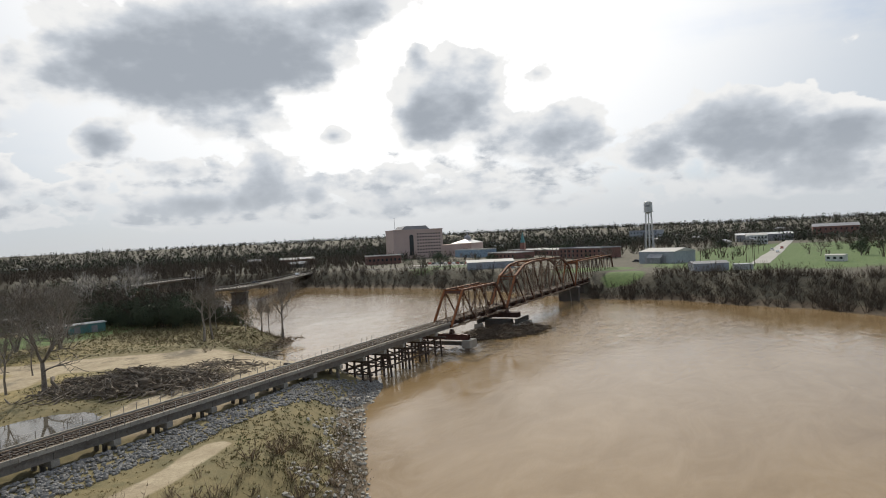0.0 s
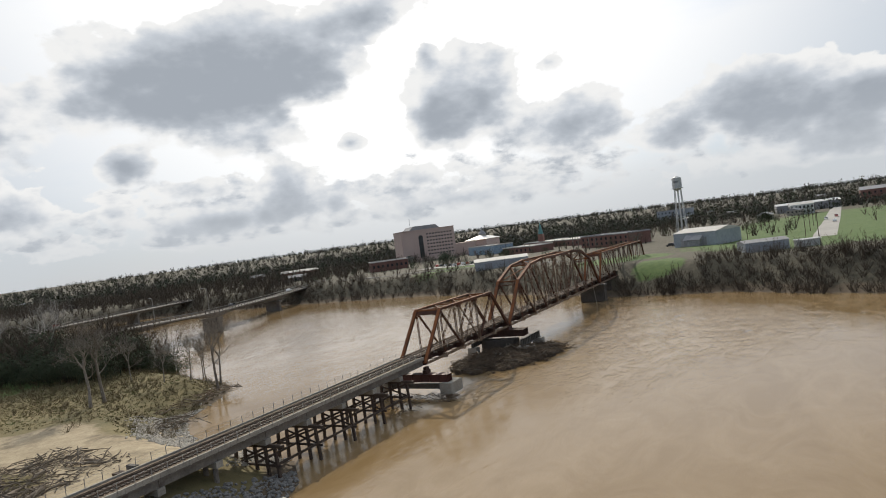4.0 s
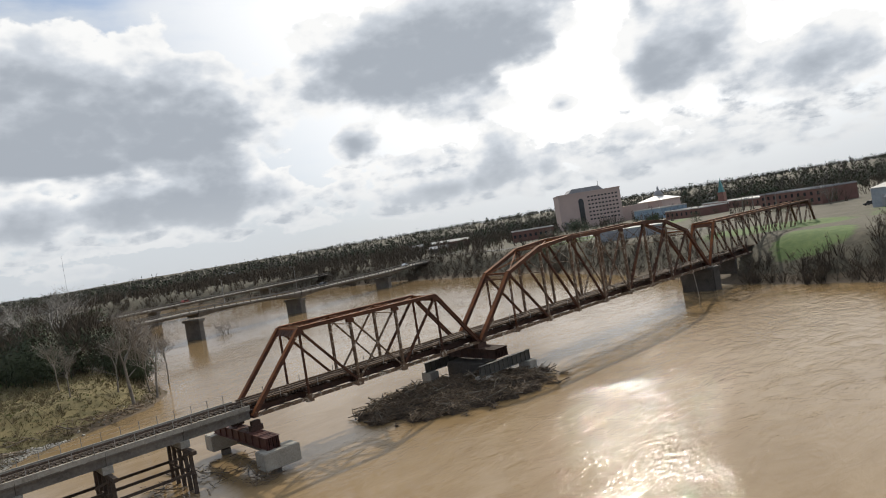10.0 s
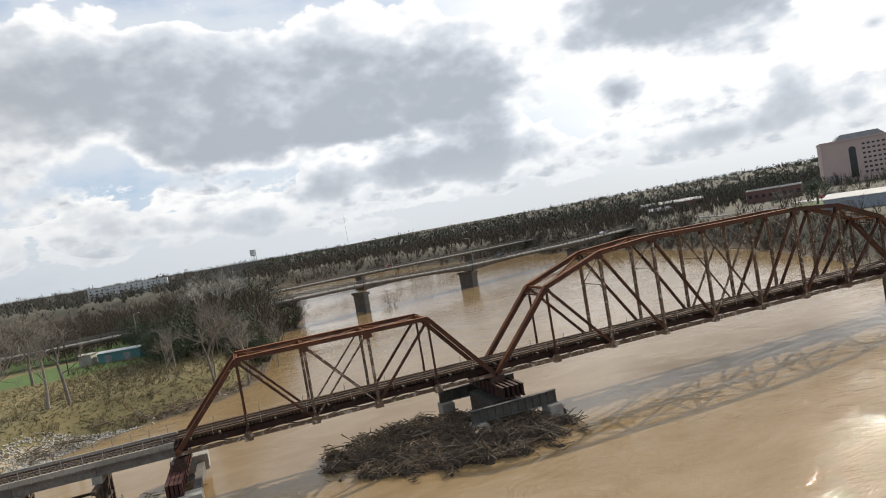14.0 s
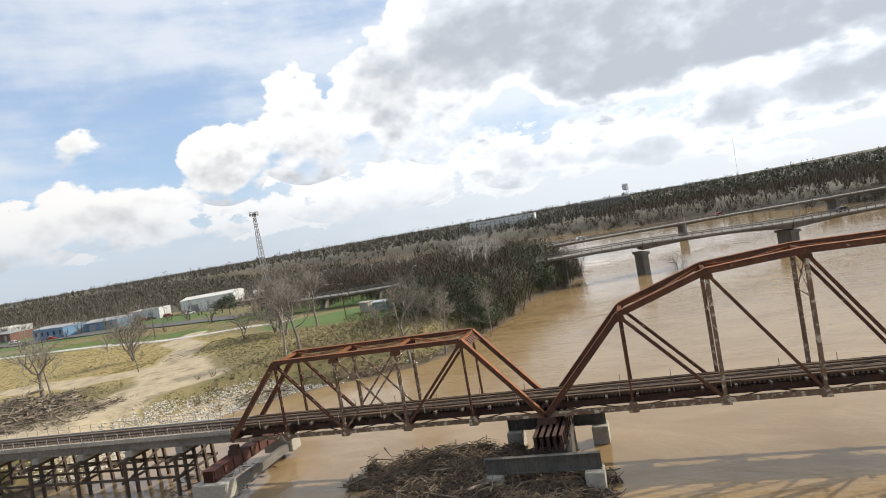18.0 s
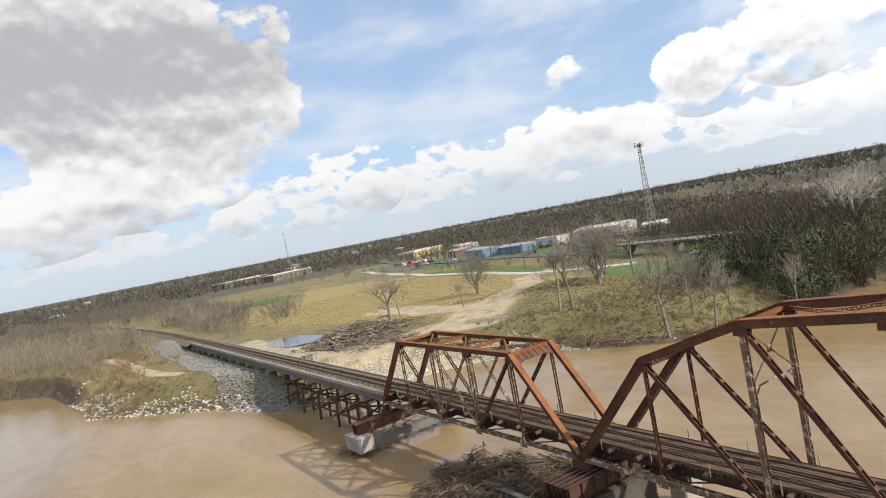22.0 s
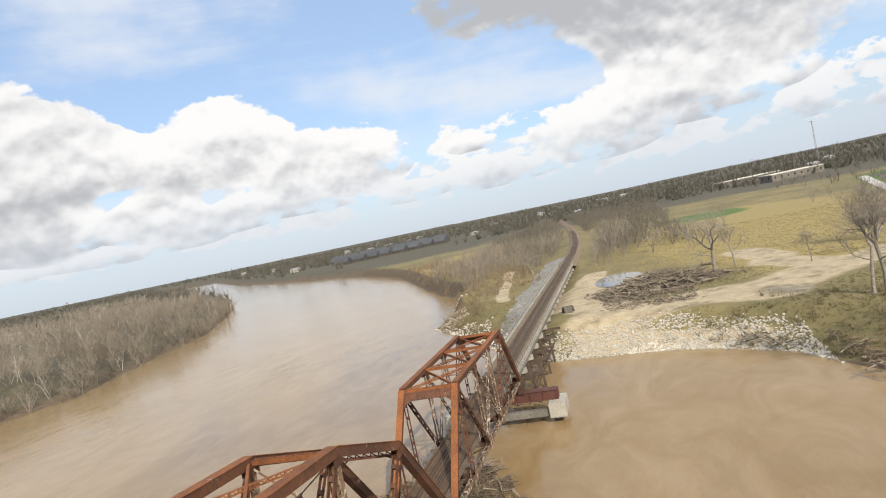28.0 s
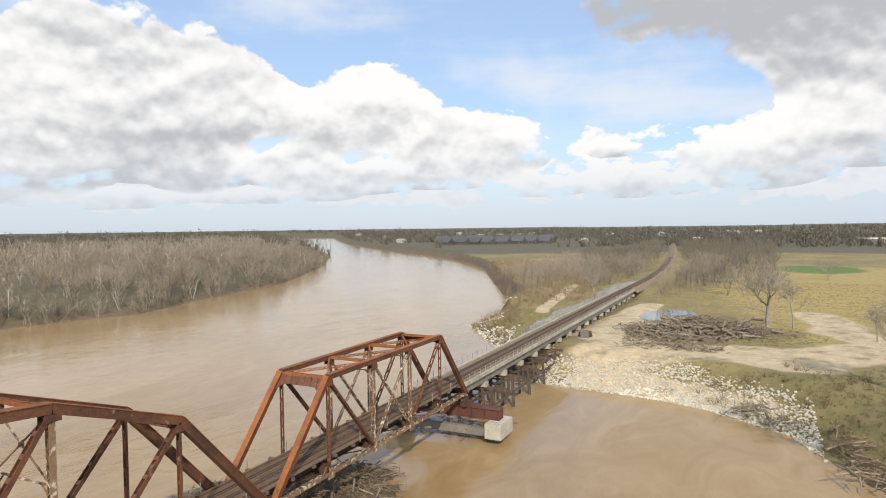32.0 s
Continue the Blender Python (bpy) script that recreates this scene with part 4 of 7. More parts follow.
def build_track():
    t = thing("railway_track", "single railway track with guard rails on the bridge", "track", kind="structure")
    x_end = X3 + 10 * P3 + 20
    for y in (-0.76, 0.76, -0.5, 0.5):
        h = 0.17 if abs(y) > 0.6 else 0.14
        g = Geo()
        z = RAIL_TOP - (0.0 if abs(y) > 0.6 else 0.03)
        x0, x1 = -168.0, x_end
        if abs(y) < 0.6:
            x0 = -132.0
        mid, run = (x0 + x1) / 2, x1 - x0
        g.box(mid, y, z - 0.02, run, 0.07, 0.04).box(mid, y, z - 0.085, run, 0.018, 0.1).box(mid, y, z - h + 0.01, run, 0.14, 0.02)
        part("rail" if abs(y) > 0.6 else "guard_rail", g, RAIL, t)
    # rails of the embankment follow its bend
    for s in (-0.76, 0.76):
        g = Geo()
        pts = [Vector((x, y + s, 1.36)) for x, y in RAIL_CURVE[::-1] if x <= -168]
        pts = [Vector((-168, s, 1.36))] + pts
        for a, b in zip(pts, pts[1:]):
            g.beam(a, b, 0.08, 0.12)
        part("rail", g, RAIL, t)
    for y in (-1.62, 1.62):
        part("timber_guard", Geo().box((x_end - 0) / 2, y, 1.36, x_end, 0.2, 0.18), PLANK, t)
    board = Geo().box(0, 0, 0, 5.0, 0.24, 0.07).mesh("deck_board")
    board.materials.append(PLANK)
    grate = Geo().box(0, 0, 0, 5.0, 0.5, 0.05).box(0, 0.24, 0.02, 5.0, 0.05, 0.12).mesh("walkway")
    grate.materials.append(WALKWAY)
    stake = Geo().box(0, 0, 0.5, 0.06, 0.06, 1.0).mesh("walkway_post")
    stake.materials.append(STEEL_POST)
    for k in range(23):
        cx = 2.6 + 5.02 * k
        for y in (-1.28, -1.02, -0.16, 0.16, 1.02, 1.28):
            ob = new("deck_board", board)
            ob.parent, ob.location = t, (cx, y + 0.015 * math.sin(k * 5.1 + y), 1.30 + 0.006 * math.sin(k * 3.3 + y * 4))
        ob = new("walkway", grate)
        ob.parent, ob.location = t, (cx, 2.02, 1.285)
        for s in (-1, 1):
            ob = new("walkway_post", stake)
            ob.parent, ob.location = t, (cx + 1.2, 2.3 * s, 1.1)
    me = Geo().box(0, 0, 0, 0.23, 3.3, 0.24).mesh("tie")
    me.materials.append(TIE)
    long_me = Geo().box(0, 0, 0, 0.23, 5.0, 0.24).mesh("tie")
    long_me.materials.append(TIE)
    rest = Geo()
    x, i = 0.25, 0
    while x < x_end:
        big = i % 7 == 3
        if i < 290:
            ob = new("tie", long_me if big else me)
            ob.parent, ob.location = t, (x, 0.05 * math.sin(i * 2.3), 1.14)
        else:
            rest.box(x, 0, 1.14, 0.23, 3.3, 0.24)
        x += 0.42
        i += 1
    tagged(part("far_ties", rest, TIE, t), "dark timber ties", kind="stuff")
    ties = Geo()
    x = -0.3
    while x > -330:
        cy = float(np.interp(x, [p[0] for p in RAIL_CURVE], [p[1] for p in RAIL_CURVE]))
        ties.box(x, cy, 1.17, 0.24, 2.6, 0.16)
        x -= 0.55
    tagged(part("ballasted_ties", ties, TIE, t), "dark timber ties in ballast", kind="stuff")
    bed = Geo()
    pts = [(x, y) for x, y in RAIL_CURVE[::-1] if x < -128]
    pts = [(-128, 0)] + pts
    for (ax, ay), (bx, by) in zip(pts, pts[1:]):
        bed.add([(ax, ay - 3.4, 0.1), (ax, ay - 1.7, 1.16), (ax, ay + 1.7, 1.16), (ax, ay + 3.4, 0.1), (bx, by - 3.4, 0.1), (bx, by - 1.7, 1.16), (bx, by + 1.7, 1.16), (bx, by + 3.4, 0.1)],
                [(0, 1, 5, 4), (1, 2, 6, 5), (2, 3, 7, 6)])
    part("ballast_bed", bed, BALLAST, t)
    return t


build_track()


# ---- trestle approach ----
def build_trestle():
    t = thing("trestle_approach", "concrete deck railway trestle with pale side walls and posts", "trestle")
    span = 7.5
    count = 17
    wall_me = Geo().box(0, 0, 0, span - 0.03, 0.22, 0.5).box(0, 0, -0.02, 0.25, 0.32, 0.56).box(-span / 4, 0, -0.02, 0.2, 0.3, 0.56).box(span / 4, 0, -0.02, 0.2, 0.3, 0.56).mesh("curb_wall")
    wall_me.materials.append(CONCRETE)
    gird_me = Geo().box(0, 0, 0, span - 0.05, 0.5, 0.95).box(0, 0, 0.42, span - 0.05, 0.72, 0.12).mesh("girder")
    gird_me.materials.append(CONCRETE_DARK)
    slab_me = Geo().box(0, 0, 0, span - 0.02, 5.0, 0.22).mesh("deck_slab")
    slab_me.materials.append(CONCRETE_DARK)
    post_me = Geo().box(0, 0, 0.55, 0.06, 0.06, 1.1).box(0, 0, 0.02, 0.16, 0.12, 0.03).mesh("railing_post")
    post_me.materials.append(STEEL_POST)
    for i in range(count):
        x = -(i + 0.5) * span - 0.2

        def put(name, me, loc):
            ob = new(name, me)
            ob.parent, ob.location = t, loc

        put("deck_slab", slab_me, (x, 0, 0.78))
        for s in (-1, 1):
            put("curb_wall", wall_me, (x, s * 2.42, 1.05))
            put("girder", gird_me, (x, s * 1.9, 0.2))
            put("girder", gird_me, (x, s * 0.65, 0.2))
            for k in (-0.375, -0.125, 0.125, 0.375):
                put("railing_post", post_me, (x + k * span, s * 2.6, 1.1))
    for s in (-1, 1):
        for z in (1.75, 2.15):
            part("railing_cable", Geo().box(-count * span / 2, s * 2.6, z, count * span, 0.02, 0.02), STEEL_POST, t)
    part("ballast", Geo().box(-count * span / 2 - 0.2, 0, 1.0, count * span, 4.4, 0.24), BALLAST, t)
    # bents
    for i in range(count + 1):
        x = -i * span - 0.2
        if i == 0:
            continue
        cap = Geo().box(x, 0, -0.62, 0.95, 4.9, 0.72)
        part("bent_cap", cap, CONCRETE, t, "pale concrete pier cap")
        base = ground_height(x, 0) - 0.8
        if i <= 5:
            # old steel tower legs under the new caps
            for k, y in enumerate((-3.6, -1.9, 0.0, 1.9, 3.6)):
                part("trestle_leg", Geo().beam((x, y * 0.92, -1.0), (x, y * 1.05, min(base, -6.5)), 0.34, 0.34), TIMBER, t)
            part("timber_cap", Geo().box(x, 0, -1.16, 0.42, 9.6, 0.4), TIMBER, t)
            g = Geo().box(x, 0, -3.6, 0.16, 8.4, 0.28).beam((x + 0.2, -3.6, -3.6), (x + 0.2, 3.4, -1.4), 0.1, 0.25, (1, 0, 0)).beam((x - 0.2, 3.6, -3.6), (x - 0.2, -3.4, -1.4), 0.1, 0.25, (1, 0, 0))
            part("cross_brace", g, TIMBER, t)
            if i > 1:
                for y in (-3.5, 0, 3.5):
                    part("longitudinal_brace", Geo().beam((x, y, -3.4), (x + span, y, -3.4), 0.14, 0.3), TIMBER, t)
        else:
            for y in (-1.6, 0, 1.6):
                part("trestle_leg", Geo().tube([(x, y, -0.9), (x, y, base)], [0.3, 0.3], 10), CONCRETE_DARK, t)
    return t


build_trestle()


# ---- piers in the river ----
def bevel_box(cx, cy, cz, sx, sy, sz, b=0.06):
    bm = bmesh.new()
    bmesh.ops.create_cube(bm, size=1.0, matrix=Matrix.Translation((cx, cy, cz)) @ Matrix.Diagonal((sx, sy, sz, 1)))
    bmesh.ops.bevel(bm, geom=bm.edges[:], offset=b, segments=2, affect="EDGES")
    me = bpy.data.meshes.new("block")
    bm.to_mesh(me)
    bm.free()
    return me


def girder_bundle(parent, x, z, y0, y1, n, mat, gap=0.42, deep=1.25, name="pier_girder"):
    for k in range(n):
        cx = x + (k - (n - 1) / 2) * gap
        g = Geo().box(cx, (y0 + y1) / 2, z, 0.03, y1 - y0, deep).box(cx, (y0 + y1) / 2, z + deep / 2, 0.36, y1 - y0, 0.04).box(cx, (y0 + y1) / 2, z - deep / 2, 0.36, y1 - y0, 0.04)
        for j in range(9):
            g.box(cx, y0 + 0.2 + (y1 - y0 - 0.4) * j / 8, z, 0.3, 0.03, deep)
        part(name, g, mat, parent)


def build_pier_one():
    t = thing("west_pier", "red steel girders across two pale concrete pier blocks", "bridge pier")
    for s in (-1, 1):
        part("pier_block", bevel_box(0.1, s * 7.1, -3.85, 4.2, 2.2, 1.9, 0.08), CONCRETE, t, "pale concrete pier block with water stains")
        part("pier_shaft", Geo().tube([(-0.2, s * 6.7, -5.0), (-0.2, s * 6.7, -8.5)], [0.6, 0.6], 14), CONCRETE_DARK, t)
    girder_bundle(t, -0.3, -2.25, -7.3, 7.3, 4, RED_STEEL)
    part("concrete_beam", Geo().box(1.35, 0, -4.15, 0.8, 11.6, 0.9), CONCRETE_DARK, t)
    for s in (-1, 1):
        g = Geo().box(0.1, s * HALF, -0.75, 1.0, 0.6, 0.5).box(0.1, s * HALF, -1.3, 1.4, 0.8, 0.6)
        part("bearing", g, RUST_DARK, t)
    return t


def build_pier_two():
    t = thing("middle_pier", "rusty girder cradle and concrete footings of the middle pier", "bridge pier")
    x = X2 - 0.2
    girder_bundle(t, x + 0.4, -1.60, -6.3, 5.6, 5, RUST_DARK, 0.62, 1.4)
    for dy in (-7.4, 4.4):
        part("cross_girder", Geo().box(x - 0.3, dy, -2.95, 10.8, 0.06, 1.4).box(x - 0.3, dy, -2.23, 10.8, 0.55, 0.06).box(x - 0.3, dy, -3.67, 10.8, 0.55, 0.06), GIRDER_GREY, t, "weathered grey plate girder")
        for j in range(12):
            for k in (-1, 1):
                part("stiffener", Geo().box(x - 5.5 + 10.4 * j / 11, dy + 0.12 * k, -2.95, 0.06, 0.18, 1.34), GIRDER_GREY, t)
        for k in (-4.9, 4.4):
            part("footing", bevel_box(x + k, dy, -4.75, 1.7, 2.2, 2.1, 0.08), CONCRETE, t, "pale concrete footing block")
    part("pier_body", bevel_box(x, 0, -4.6, 3.4, 8.0, 3.2, 0.15), STONE_DARK, t)
    for s in (-1, 1):
        part("bearing", Geo().box(x, s * HALF, -0.55, 1.8, 0.7, 0.7), RUST_DARK, t)
    return t


def build_pier_three():
    t = thing("east_pier", "dark masonry pier at the far bank", "bridge pier")
    x = X3 - 0.2
    part("pier_body", bevel_box(x, 0, -3.6, 3.4, 8.0, 6.0, 0.3), STONE_DARK, t)
    part("pier_cap", bevel_box(x, 0, -0.5, 3.9, 8.6, 0.6, 0.1), STONE_DARK, t)
    part("depth_pole", Geo().beam((x - 8, -2.6, 0), (x - 7.4, -3.0, -7), 0.12, 0.12), STEEL_POST, t)
    for k in range(6):
        part("far_bent", Geo().box(x + 14 + 11 * k, 0, -2.2, 0.9, 4.6, 3.6), STONE_DARK, t)
    return t


build_pier_one()
build_pier_two()
build_pier_three()


# ---- vegetation ----
def grow(rng, g, base, way, length, radius, level, sides, out, spread, droop=0.0):
    """A limb with its side branches; the thin ones go into out."""
    pts, p, d = [Vector(base)], Vector(base), Vector(way).normalized()
    steps = 4 if level > 1 else 2
    for _ in range(steps):
        d = (d + Vector((rng.uniform(-1, 1), rng.uniform(-1, 1), rng.uniform(-0.7, 0.85) - droop)) * 0.36).normalized()
        p = p + d * (length / steps)
        pts.append(p.copy())
    radii = [radius * (1 - 0.62 * i / steps) for i in range(steps + 1)]
    (g if level > 1 else out).tube(pts, radii, sides if level > 1 else 3, cap=False)
    if level <= 0:
        return
    count = {4: 6, 3: 6, 2: 6, 1: 5}.get(level, 4)
    for i in range(count):
        k = 0.35 + 0.65 * (i + rng.random()) / count
        j = min(int(k * steps), steps - 1)
        start = pts[j].lerp(pts[j + 1], k * steps - j)
        side = d.orthogonal().normalized()
        side.rotate(Matrix.Rotation(rng.uniform(0, 2 * math.pi), 3, d))
        w = (d * rng.uniform(0.3, 0.8) + side * spread * rng.uniform(0.6, 1.2) + Vector((0, 0, 0.12))).normalized()
        grow(rng, g, start, w, length * rng.uniform(0.5, 0.75), radii[j] * 0.52 + 0.006, level - 1, max(4, sides - 2), out, spread, droop)


def bare_tree(seed, height, trunk_share=0.35, spread=0.8, stems=1, lean=0.08, thick=0.035, mat=None, levels=4):
    rng = random.Random(seed)
    t = thing("bare_tree", "leafless grey winter tree with spreading branches", "tree")
    g, out = Geo(), Geo()
    for s in range(stems):
        a = rng.uniform(0, 6.28)
        way = Vector((math.cos(a) * (lean + 0.25 * (stems > 1)), math.sin(a) * (lean + 0.25 * (stems > 1)), 1))
        base = Vector((0, 0, -0.3))
        top = way.normalized() * (height * trunk_share)
        r = height * thick * (0.8 if stems > 1 else 1)
        bend = Vector((rng.uniform(-0.2, 0.2), rng.uniform(-0.2, 0.2), 0))
        path = [base, base + top * 0.08 + Vector((0, 0, 0.15)), base + top * 0.5 + bend, base + top]
        g.tube(path, [r * 1.5, r * 1.05, r * 0.85, r * 0.7], 8, cap=False)
        for k in range(3):
            b = a + 2.1 * k + rng.uniform(-0.5, 0.5)
            w = Vector((math.cos(b) * spread * 0.75, math.sin(b) * spread * 0.75, 1.0))
            grow(rng, g, base + top, w, height * (1 - trunk_share) * rng.uniform(0.5, 0.66), r * 0.62, levels - 1, 6, out, spread)
        grow(rng, g, base + top * 0.72, Vector((math.cos(a + 3), math.sin(a + 3), 0.6)), height * 0.33, r * 0.4, levels - 2, 5, out, spread)
    part("trunk", g, mat or BARK, t, smooth=True)
    part("crown", out, mat or TWIGS, t)
    return t


def evergreen(seed, height, width):
    rng = random.Random(seed)
    t = thing("evergreen_oak", "dark green live oak with a broad dense crown", "tree")
    g, lv = Geo(), Geo()
    g.tube([(0, 0, -0.3), (0.1, 0, height * 0.2), (0.2, 0.1, height * 0.42)], [height * 0.05, height * 0.04, height * 0.03], 8, cap=False)
    lumps = []
    for _ in range(16):
        a, r = rng.uniform(0, 6.28), width * 0.5 * math.sqrt(rng.random()) * 0.8
        z = height * (0.42 + 0.42 * rng.random() * (1 - (r / (width * 0.5)) ** 2 * 0.6))
        lumps.append((Vector((r * math.cos(a), r * math.sin(a), z)), width * rng.uniform(0.13, 0.24)))
        limb = Geo().tube([(0.1, 0, height * 0.3), (r * math.cos(a) * 0.5, r * math.sin(a) * 0.5, z * 0.8), (r * math.cos(a), r * math.sin(a), z)], [height * 0.018, height * 0.012, height * 0.005], 4, cap=False)
        part("limb", limb, BARK, t, smooth=True)
    for c, r in lumps:
        for _ in range(110):
            d = Vector((rng.gauss(0, 1), rng.gauss(0, 1), rng.gauss(0, 0.8)))
            p = c + d.normalized() * r * rng.uniform(0.55, 1.12)
            s = rng.uniform(0.16, 0.36) * height / 9
            u = Vector((rng.gauss(0, 1), rng.gauss(0, 1), rng.gauss(0, 1))).normalized()
            v = u.orthogonal().normalized()
            lv.add([p - u * s, p + v * s * 0.7, p + u * s, p - v * s * 0.7], [(0, 1, 2, 3)])
    part("trunk", g, BARK, t, smooth=True)
    part("crown", lv, OAK_LEAF, t)
    return t


def plant(source, spots, group="", label=""):
    """The source tree goes to the first spot, copies of it to the others: x, y, scale, turn."""
    for i, (x, y, s, a) in enumerate(spots):
        m = Matrix.Translation((x, y, ground_height(x, y))) @ Matrix.Rotation(a, 4, "Z")
        if i == 0:
            source.matrix_basis = m
            source.scale = (s, s, s)
            ob = source
        else:
            ob = copy_thing(source, m)
            ob.scale = (s, s, s)
        tagged(ob, label, group=group)


def sliver_tree(seed, n, height, width, thick, trunk=True, low=0.15, ball=False):
    """A light tree for woods: a stem and many thin twigs, as triangles."""
    rng = random.Random(seed)
    tris = []
    if trunk:
        for k in range(3):
            a, b = 2.09 * k, 2.09 * (k + 1)
            r = 0.016 * height
            tris.append([(r * math.cos(a), r * math.sin(a), -0.5), (r * math.cos(b), r * math.sin(b), -0.5), (0, 0, height * 0.85)])
    for _ in range(n):
        a = rng.uniform(0, 6.28)
        z0 = height * (low + (0.9 - low) * rng.random())
        top = 1 - abs(z0 / height - 0.55) * 1.1
        r0 = width * 0.5 * rng.random() * 0.55 * top
        if ball:
            p = Vector((r0 * 1.7 * math.cos(a), r0 * 1.7 * math.sin(a), z0))
            face = Vector((math.cos(a), math.sin(a), 1.6 * (z0 / height - 0.45) + rng.uniform(-0.2, 0.5))).normalized()
            r0 = width * 0.29 * max(0.25, top) * rng.uniform(0.6, 1.05)
            p = Vector((r0 * 1.7 * math.cos(a), r0 * 1.7 * math.sin(a), z0))
            u = face.orthogonal().normalized() * thick
            u.rotate(Matrix.Rotation(rng.uniform(0, 6.28), 3, face))
            v = face.cross(u)
            tris.append([tuple(p - u), tuple(p + u * 0.6 + v), tuple(p + u * 0.6 - v)])
            continue
        p = Vector((r0 * math.cos(a), r0 * math.sin(a), z0))
        d = Vector((math.cos(a + rng.uniform(-0.9, 0.9)) * 0.75, math.sin(a + rng.uniform(-0.9, 0.9)) * 0.75, rng.uniform(0.35, 1.5))).normalized()
        q = p + d * height * rng.uniform(0.12, 0.26)
        s = d.orthogonal().normalized() * thick
        s.rotate(Matrix.Rotation(rng.uniform(0, 6.28), 3, d))
        tris.append([tuple(p - s), tuple(p + s), tuple(q)])
    return np.array(tris, np.float32).reshape(-1, 3)


def vase_tree(seed, limbs, twigs, height, spread, thick, low=0.3):
    """A light bare tree or shrub: limbs fanning from the base, with thin twigs along them, as triangles."""
    rng = random.Random(seed)
    tris, axes = [], []
    for k in range(limbs):
        a = 6.283 * (k + rng.random()) / limbs
        tilt = rng.uniform(0.08, 0.75) * spread
        d = Vector((math.cos(a) * tilt, math.sin(a) * tilt, 1.0)).normalized()
        p = Vector((rng.gauss(0, 0.06) * height, rng.gauss(0, 0.06) * height, -0.3))
        length = height * rng.uniform(0.55, 1.0)
        axes.append((p, d, length))
        s = d.orthogonal().normalized() * thick * 1.6
        s.rotate(Matrix.Rotation(rng.uniform(0, 6.28), 3, d))
        tris.append([tuple(p - s), tuple(p + s), tuple(p + d * length)])
    for _ in range(twigs):
        p, d, length = rng.choice(axes)
        t = low + (1 - low) * rng.random() ** 0.8
        a = rng.uniform(0, 6.28)
        e = (d * 0.8 + Vector((math.cos(a), math.sin(a), rng.uniform(-0.1, 0.7))) * rng.uniform(0.4, 1.1)).normalized()
        q = p + d * length * t
        s = e.orthogonal().normalized() * thick * rng.uniform(0.7, 1.2)
        s.rotate(Matrix.Rotation(rng.uniform(0, 6.28), 3, e))
        tris.append([tuple(q - s), tuple(q + s), tuple(q + e * height * rng.uniform(0.10, 0.26))])
    return np.array(tris, np.float32).reshape(-1, 3)


def scatter(name, label, category, mat, templates, spots, rng):
    """Joins copies of the templates at spots (x, y, z, scale) into one object of kind stuff."""
    spots = np.asarray(spots, np.float32)
    pick = rng.integers(0, len(templates), len(spots))
    ang = rng.uniform(0, 2 * np.pi, len(spots))
    blocks = []
    for k, tv in enumerate(templates):
        sel = pick == k
        if not sel.any():
            continue
        c, s, sp = np.cos(ang[sel])[:, None], np.sin(ang[sel])[:, None], spots[sel]
        stretch = rng.uniform(0.85, 1.2, len(sp))[:, None]
        x = (tv[None, :, 0] * c - tv[None, :, 1] * s) * sp[:, 3:4] + sp[:, 0:1]
        y = (tv[None, :, 0] * s + tv[None, :, 1] * c) * sp[:, 3:4] + sp[:, 1:2]
        z = tv[None, :, 2] * sp[:, 3:4] * stretch + sp[:, 2:3]
        blocks.append(np.stack([x, y, z], -1).reshape(-1, 3))
    v = np.concatenate(blocks)
    n = len(v) // 3
    me = bpy.data.meshes.new(name)
    me.vertices.add(len(v))
    me.vertices.foreach_set("co", v.astype(np.float32).ravel())
    me.loops.add(len(v))
    me.loops.foreach_set("vertex_index", np.arange(len(v), dtype=np.int32))
    me.polygons.add(n)
    me.polygons.foreach_set("loop_start", np.arange(0, len(v), 3, dtype=np.int32))
    me.update(calc_edges=True)
    ob = part(name, me, mat)
    return tagged(ob, label, category, kind="stuff")


RNG = np.random.default_rng(7)


def region(count, x0, x1, y0, y1, keep, lo=0.8, hi=1.2, shore=1.0):
    """Random spots in a rectangle, off the water and where keep(x, y) holds."""
    x, y = RNG.uniform(x0, x1, count), RNG.uniform(y0, y1, count)
    d = np.minimum(bank_distance(x, y, LEFT_BANK), bank_distance(x, y, RIGHT_BANK))
    ok = ~in_river(x, y) & (d > shore) & keep(x, y)
    x, y = x[ok], y[ok]
    return np.stack([x, y, ground_z(x, y), RNG.uniform(lo, hi, len(x))], -1)


def uneven(spots):
    """Taller and lower patches of a wood, with a few trees standing out."""
    k = 0.85 + 0.35 * wobble(spots[:, 0], spots[:, 1], 9.0)
    spots[:, 3] *= k * np.where(RNG.random(len(spots)) < 0.04, 1.45, 1.0)
    return spots


def right_side(x, y):
    return bank_distance(x, y, RIGHT_BANK) < bank_distance(x, y, LEFT_BANK)


BARE_NEAR = [vase_tree(s, 5 + s % 3, 80, 11.5, 0.6 + 0.1 * (s % 4), 0.055, 0.22) for s in range(8)]
BARE_WIDE = [vase_tree(s + 500, 5 + s % 3, 80, 11.5, 1.1 + 0.2 * (s % 4), 0.055, 0.2) for s in range(8)]
CROWN = [vase_tree(s + 600, 7 + s % 3, 165, 10.5, 1.0 + 0.15 * (s % 4), 0.055, 0.42) for s in range(7)]
THICKET = [vase_tree(s + 200, 12, 62, 4.6, 1.3, 0.05, 0.1) for s in range(6)]
BARE_MID = [vase_tree(s + 20, 6, 34, 10.5, 0.95, 0.17, 0.15) for s in range(6)]
BARE_FAR = [vase_tree(s + 40, 5, 17, 9.5, 1.7, 0.42, 0.1) for s in range(6)]
